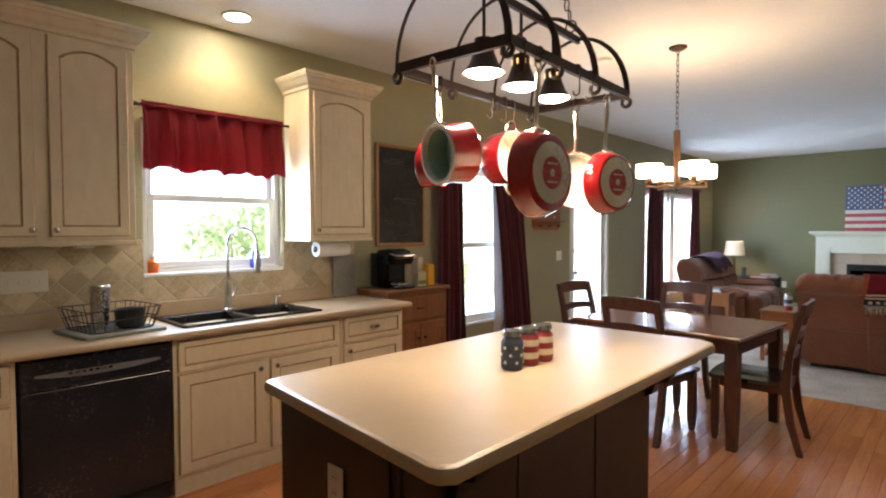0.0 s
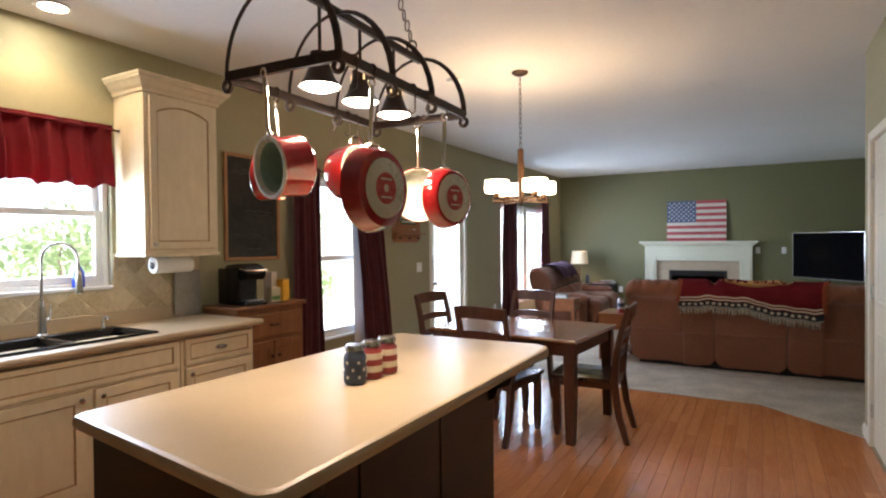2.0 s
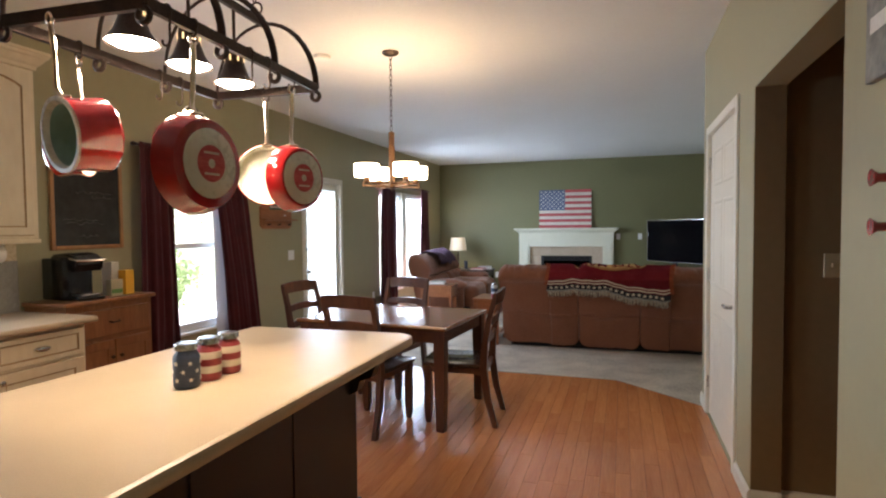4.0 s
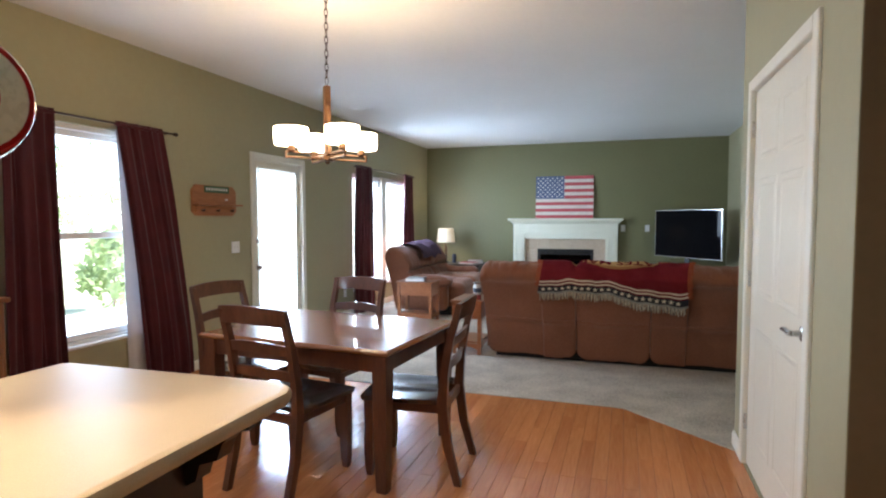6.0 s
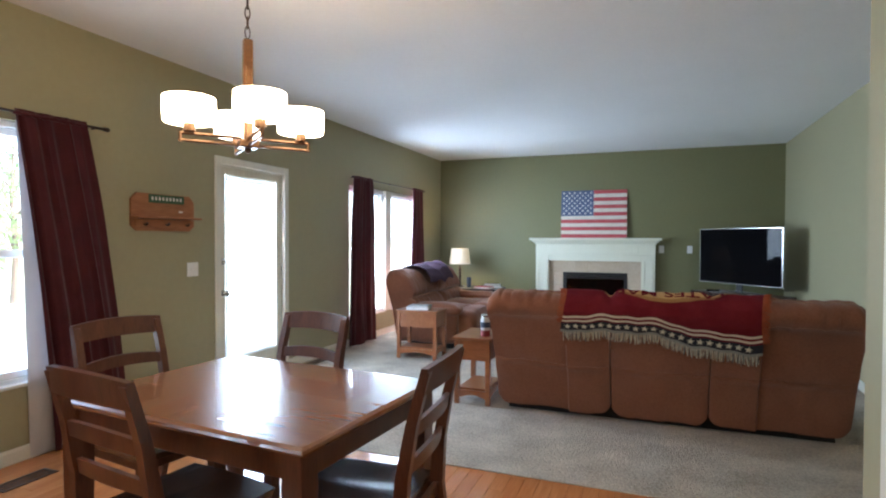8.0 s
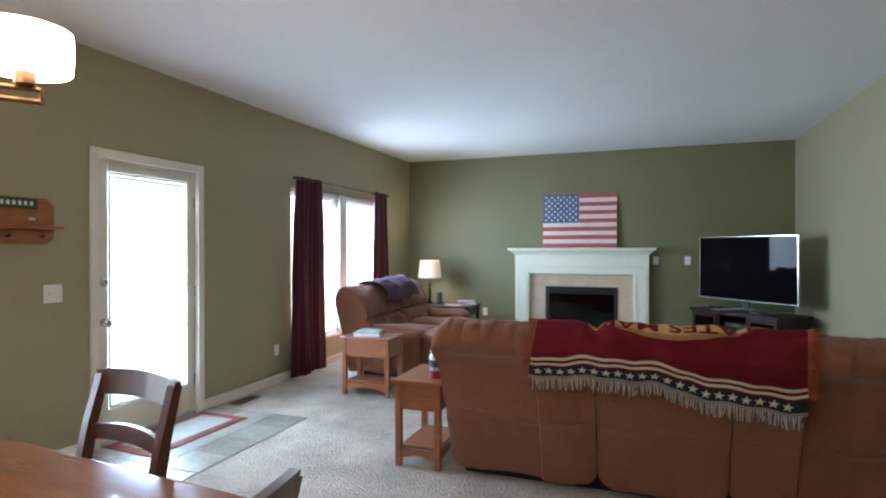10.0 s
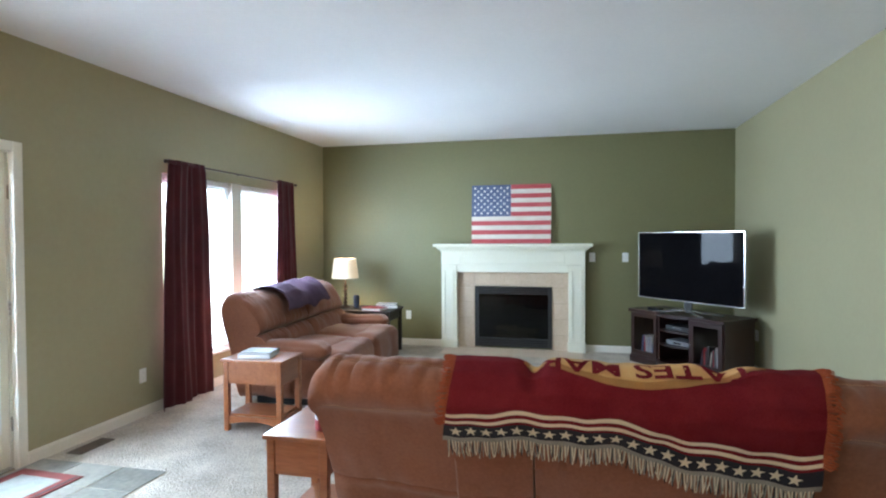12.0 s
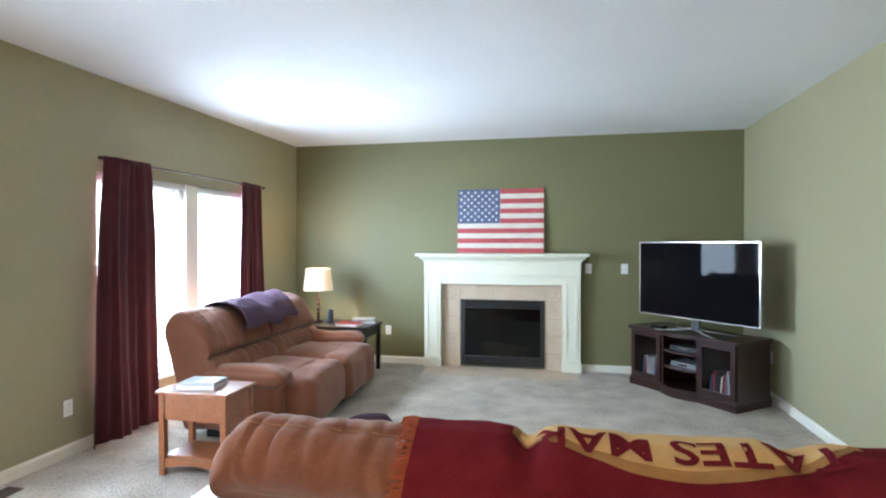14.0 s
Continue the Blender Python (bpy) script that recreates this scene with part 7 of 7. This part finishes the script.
SMOKE = clear_glass("cabinet_glass", tint=(0.85, 0.85, 0.87))
for s in (-1, 1):
    xs = [s * (0.225 + 0.385 * i / 6) for i in range(7)]
    g = part("glass_pane", prism(bmesh.new(), [(x, bow(x) + 0.004) for x in xs] + [(x, bow(x) + 0.008) for x in xs[::-1]], 0.15, 0.545), SMOKE, ts)
    for z0, z1 in ((0.10, 0.15), (0.545, 0.595)):
        part("door_rail", prism(bmesh.new(), [(x, bow(x) - 0.004) for x in xs] + [(x, bow(x) + 0.014) for x in xs[::-1]], z0, z1), DKC, ts)
    for a, b in ((0, 1), (5, 6)):
        xa, xb = (xs[a], xs[a] + (xs[b] - xs[a]) * 0.7) if a == 0 else (xs[b] - (xs[b] - xs[a]) * 0.7, xs[b])
        part("door_stile", prism(bmesh.new(), [(xa, bow(xa) - 0.004), (xb, bow(xb) - 0.004), (xb, bow(xb) + 0.014), (xa, bow(xa) + 0.014)], 0.15, 0.545), DKC, ts)
    part("knob", lathe(bmesh.new(), [(0.005, 0), (0.012, 0.012), (0.008, 0.02)], 12, Matrix.Translation((s * 0.245, bow(0.245) - 0.004, 0.36)) @ Matrix.Rotation(radians(90), 4, "X")), STEEL, ts)
    # discs and books behind the glass
M_TS = pose(1.345, 12.085, 0.0042, 0, 0, -50.8)
rnd = random.Random(6)
for s in (-1, 1):
    x = s * 0.41 - 0.13
    while x < s * 0.41 + 0.12:
        w = rnd.uniform(0.014, 0.026)
        h = rnd.uniform(0.17, 0.24)
        c = rnd.choice((CW, CD, CR, FBLUE, BLACKM, JW))
        m = M_TS @ pose(x, 0.06, 0.096, 0, rnd.choice((0, 0, 6, -4)), 0)
        ob = new("disc_case")
        ob.matrix_basis = m
        tagged(ob, "upright disc case or book behind the glass door", "media case", "media in the television stand")
        part("case", bbox(0, w, 0, 0.13, 0.012, h, bevel=0.001), c, ob)
        x += w + 0.003
rx = new("set_top_box")
rx.matrix_basis = M_TS @ pose(0, 0.14, 0.2845)
tagged(rx, "grey set-top box on the stand's shelf", "electronics")
part("case", bbox(-0.15, 0.15, -0.1, 0.12, 0, 0.045, bevel=0.004), GREY, rx)
part("display", bbox(-0.05, 0.05, -0.1015, -0.1005, 0.014, 0.03), BLACK, rx)
rx = new("disc_player")
rx.matrix_basis = M_TS @ pose(0, 0.14, 0.4445)
tagged(rx, "black disc player on the stand's upper shelf", "electronics")
part("case", bbox(-0.16, 0.16, -0.1, 0.12, 0, 0.05, bevel=0.004), BLACKM, rx)
part("disc_tray", bbox(-0.06, 0.06, -0.1015, -0.1005, 0.022, 0.034), GREY, rx)

tv = new("television")
TVM = pose(1.475, 12.06, 0.6395, 0, 0, -49.0)
tv.matrix_basis = TVM
tagged(tv, "flat black television with thin silver frame, switched off", "television")
SCREEN = material("tv_screen", (0.004, 0.004, 0.005), (0.006, 0.006, 0.007), 0.03, (2, 30), bump=0, rough_var=0.0, spec=0.06)
SILV = material("silver_plastic", (0.62, 0.63, 0.65), (0.72, 0.73, 0.75), 0.22, (5, 60), metal=0.8, bump=0.02)
tw, tz0, tz1 = 0.67, 0.135, 0.905
part("screen", bbox(-tw + 0.012, tw - 0.012, -0.018, -0.012, tz0 + 0.012, tz1 - 0.012), SCREEN, tv, "dark glossy screen")
for a in ((-tw, tw, tz1 - 0.0115, tz1), (-tw, tw, tz0, tz0 + 0.0115), (-tw, -tw + 0.0115, tz0 + 0.0115, tz1 - 0.0115), (tw - 0.0115, tw, tz0 + 0.0115, tz1 - 0.0115)):
    part("bezel", bbox(a[0], a[1], -0.022, 0.012, a[2], a[3], bevel=0.002), SILV, tv)
part("rear_shell", bbox(-tw + 0.013, tw - 0.013, -0.0115, 0.03, tz0 + 0.013, tz1 - 0.013, bevel=0.006), BLACKM, tv)
part("neck", bbox(-0.05, 0.05, 0.0, 0.025, 0.02, tz0 + 0.06, bevel=0.006), BLACKM, tv)
for a in (-1, 1):
    for b in (-0.17, 0.15):
        part("foot", tube(bmesh.new(), [(0.02 * a, 0.0, 0.045), (0.16 * a, b * 0.55, 0.024), (0.33 * a, b, 0.011)], [0.014, 0.012, 0.01], 8, flat=0.7), SILV, tv, smooth=True)
sb = new("media_streamer")
sb.matrix_basis = M_TS @ pose(-0.32, 0.06, 0.6355)
tagged(sb, "small black box on the television stand", "electronics")
part("case", bbox(-0.08, 0.08, -0.05, 0.05, 0, 0.035, bevel=0.006), BLACK, sb)
cord = thing("power_cord", XE - 0.012, 12.15, 0.42, 0, "white power plug and cord at the outlet", "cable")
part("plug", bbox(-0.03, 0.005, -0.015, 0.015, 0.008, 0.038, bevel=0.005), WHITE, cord)
part("cord", tube(bmesh.new(), [(-0.028, 0, 0.02), (-0.07, 0.02, 0.0), (-0.1, 0.06, -0.12), (-0.09, 0.12, -0.3), (-0.06, 0.16, -0.41)], 0.004, 6), BLACKM, cord)

# kitchen wall by the doorway: sign and small red jars on pegs
sg = thing("wall_sign", XK - 0.0005, 2.98, 1.80, 0, "dark painted wooden sign with pale lettering", "sign")
part("board", bbox(-0.02, 0, -0.14, 0.12, 0, 0.5, bevel=0.003), CD, sg)
part("pale_bar", bbox(-0.0215, -0.0205, -0.02, 0.09, 0.12, 0.16), STARW, sg)
part("pale_bar", bbox(-0.0215, -0.0205, 0.0, 0.03, 0.2, 0.34), STARW, sg)
for z in (1.43, 1.55):
    rk = thing("red_wall_peg", XK - 0.0005, 2.98, z, 0, "glossy red wall peg by the doorway", "peg")
    part("peg", tube(bmesh.new(), [(0, 0, 0), (-0.03, 0, 0.0), (-0.045, 0, 0.0)], [0.012, 0.012, 0.022], 12), RED, rk, smooth=True)

# ---- outdoors ----
GRASS = material("lawn", (0.20, 0.22, 0.12), (0.30, 0.31, 0.19), 0.9, (0.6, 12), bump=0.6, bump_scale=20, bump_dist=0.03)
CONC = material("patio_concrete", (0.55, 0.53, 0.51), (0.68, 0.66, 0.63), 0.85, (1.5, 40), bump=0.2)
gbm = bmesh.new()
bmesh.ops.create_grid(gbm, x_segments=1, y_segments=1, size=900)
gr = part("ground", gbm, GRASS)
gr.location = (0, 0, -0.42)
tagged(gr, "mown green lawn around the house", "ground", kind="structure")
tagged(part("patio", bbox(XW - 4.6, XW - WT - 0.003, 3.5, 12.8, -0.42, -0.12, bevel=0.01), CONC), "pale concrete patio outside the door", "patio", kind="structure")
LEAF = let_light_through(material("leaf", (0.12, 0.17, 0.07), (0.24, 0.30, 0.14), 0.6, (3, 20), bump=0), 0.5, (0.45, 0.55, 0.24))
BARK = material("bark", (0.10, 0.07, 0.05), (0.19, 0.14, 0.10), 0.9, (4, 20), bump=0.6, bump_scale=30, bump_dist=0.02)


def tree(x, y, height, spread, seed, label, trunk=True, leaves=1500, low=0.35):
    rnd = random.Random(seed)
    ob = thing("tree" if trunk else "bush", x, y, -0.42, 0, label, "tree" if trunk else "bush")
    bm = bmesh.new()
    tube(bm, [(0, 0, 0), (0.06, 0.03, height * 0.3), (0.0, -0.05, height * 0.6), (0.05, 0, height * 0.85)], [0.04 * height / 2, 0.03 * height / 2, 0.02 * height / 2, 0.008 * height / 2], 9)
    part("trunk", bm, BARK, ob, smooth=True)
    cl = []
    for i in range(11):
        a, h = rnd.uniform(0, 6.28), height * rnd.uniform(low, 0.95)
        r = spread * rnd.uniform(0.25, 0.85) * (1.15 - 0.6 * h / height)
        tip = Vector((r * math.cos(a), r * math.sin(a), h))
        if trunk:
            part("limb", tube(bmesh.new(), [(0.02, 0, h * 0.7), tuple(Vector((0.02, 0, h * 0.7)).lerp(tip, 0.6)), tuple(tip)], [0.03, 0.02, 0.008], 6), BARK, ob)
        cl.append((tip, spread * rnd.uniform(0.25, 0.5)))
    vs, fs = [], []
    for i in range(leaves):
        c, r = rnd.choice(cl)
        d = Vector((rnd.gauss(0, 1), rnd.gauss(0, 1), rnd.gauss(0, 0.8)))
        p = c + d.normalized() * r * rnd.random() ** 0.45
        u = Vector((rnd.gauss(0, 1), rnd.gauss(0, 1), rnd.gauss(0, 1))).normalized()
        w = u.orthogonal().normalized()
        s = rnd.uniform(0.05, 0.11)
        k = len(vs)
        vs += [p - u * s, p + w * s * 0.5, p + u * s, p - w * s * 0.5]
        fs.append((k, k + 1, k + 2, k + 3))
    me = bpy.data.meshes.new("crown")
    me.from_pydata([tuple(v) for v in vs], [], fs)
    me.materials.append(LEAF)
    o = new("crown", me)
    o.parent = ob


tree(-12.0, 7.2, 2.5, 1.9, 1, "leafy green garden shrub beyond the window", False, 1500, 0.35)
tree(-14.5, 4.4, 5.5, 2.4, 2, "broad leafy garden tree", leaves=2200)
tree(-12.0, 9.6, 3.4, 1.5, 7, "young leafy garden tree", leaves=1800)
tree(-16.0, 13.5, 5.0, 2.4, 3, "broad leafy garden tree", leaves=1800)
tree(-9.0, 10.7, 1.7, 0.9, 4, "rounded green garden shrub", False, 1200, 0.25)
tree(-20.0, 22.0, 6.5, 3.0, 5, "tall leafy garden tree", leaves=1800)

# ---- floor boards ----
EDGE = lambda x: 6.728 if x <= 0.53 else 6.728 - (x - 0.53) * (0.60 / 0.67)
rnd = random.Random(21)
near, shared = 0, {}
woodfloor = tagged(new("oak_floor"), "orange oak strip floor with fine joints", "floor", kind="structure")
vs, fs = [], []
PWID = 0.0826
x = XW + 0.003
while x < XK - 0.001:
    x1 = min(x + PWID, XK - 0.001)
    y = YS - rnd.uniform(0, 0.9)
    while y < 6.73:
        ln = rnd.choice((0.6, 0.75, 0.9, 1.05, 1.2))
        a, b = max(y, YS + 0.002), y + ln
        e0, e1 = EDGE(x), EDGE(x1)
        if b > a + 0.05 and a < min(e0, e1):
            g, c = 0.0005, 0.0010
            b0, b1 = min(b, e0), min(b, e1)
            p = [(x + g, a + g), (x1 - g, a + g), (x1 - g, b1 - g), (x + g, b0 - g)]
            q = [(x + g + c, a + g + c), (x1 - g - c, a + g + c), (x1 - g - c, b1 - g - c), (x + g + c, b0 - g - c)]
            if x > -1.6 and y > 3.6 and near < 300:
                near += 1
                key = (round(b0 - a, 4), round(b1 - a, 4), round(x1 - x, 4))
                if key not in shared:
                    bm = bmesh.new()
                    rings(bm, [[(X - x, Y - a, -0.010) for X, Y in p], [(X - x, Y - a, -0.0012) for X, Y in p], [(X - x, Y - a, 0.0) for X, Y in q]])
                    bmesh.ops.recalc_face_normals(bm, faces=bm.faces)
                    me = bpy.data.meshes.new("plank")
                    bm.to_mesh(me)
                    bm.free()
                    me.materials.append(OAK)
                    shared[key] = me
                o = new("plank", shared[key])
                o.location, o.parent = (x, a, 0), woodfloor
            else:
                k = len(vs)
                vs += [(X, Y, -0.010) for X, Y in p] + [(X, Y, -0.0012) for X, Y in p] + [(X, Y, 0.0) for X, Y in q]
                fs += [(k + 8, k + 9, k + 10, k + 11)] + [(k + i, k + (i + 1) % 4, k + 4 + (i + 1) % 4, k + 4 + i) for i in range(4)] + [(k + 4 + i, k + 4 + (i + 1) % 4, k + 8 + (i + 1) % 4, k + 8 + i) for i in range(4)]
        y = b
    x += PWID
me = bpy.data.meshes.new("planks")
me.from_pydata(vs, [], fs)
me.materials.append(OAKJ)
o = new("planks", me)
o.parent = woodfloor
tagged(o, "further oak floor strips", kind="stuff")
tagged(part("hall_floor", bbox(XK, 3.5, 2.6, 4.52, -0.0115, -0.001), OAK), "oak floor of the hall", "floor", kind="structure")
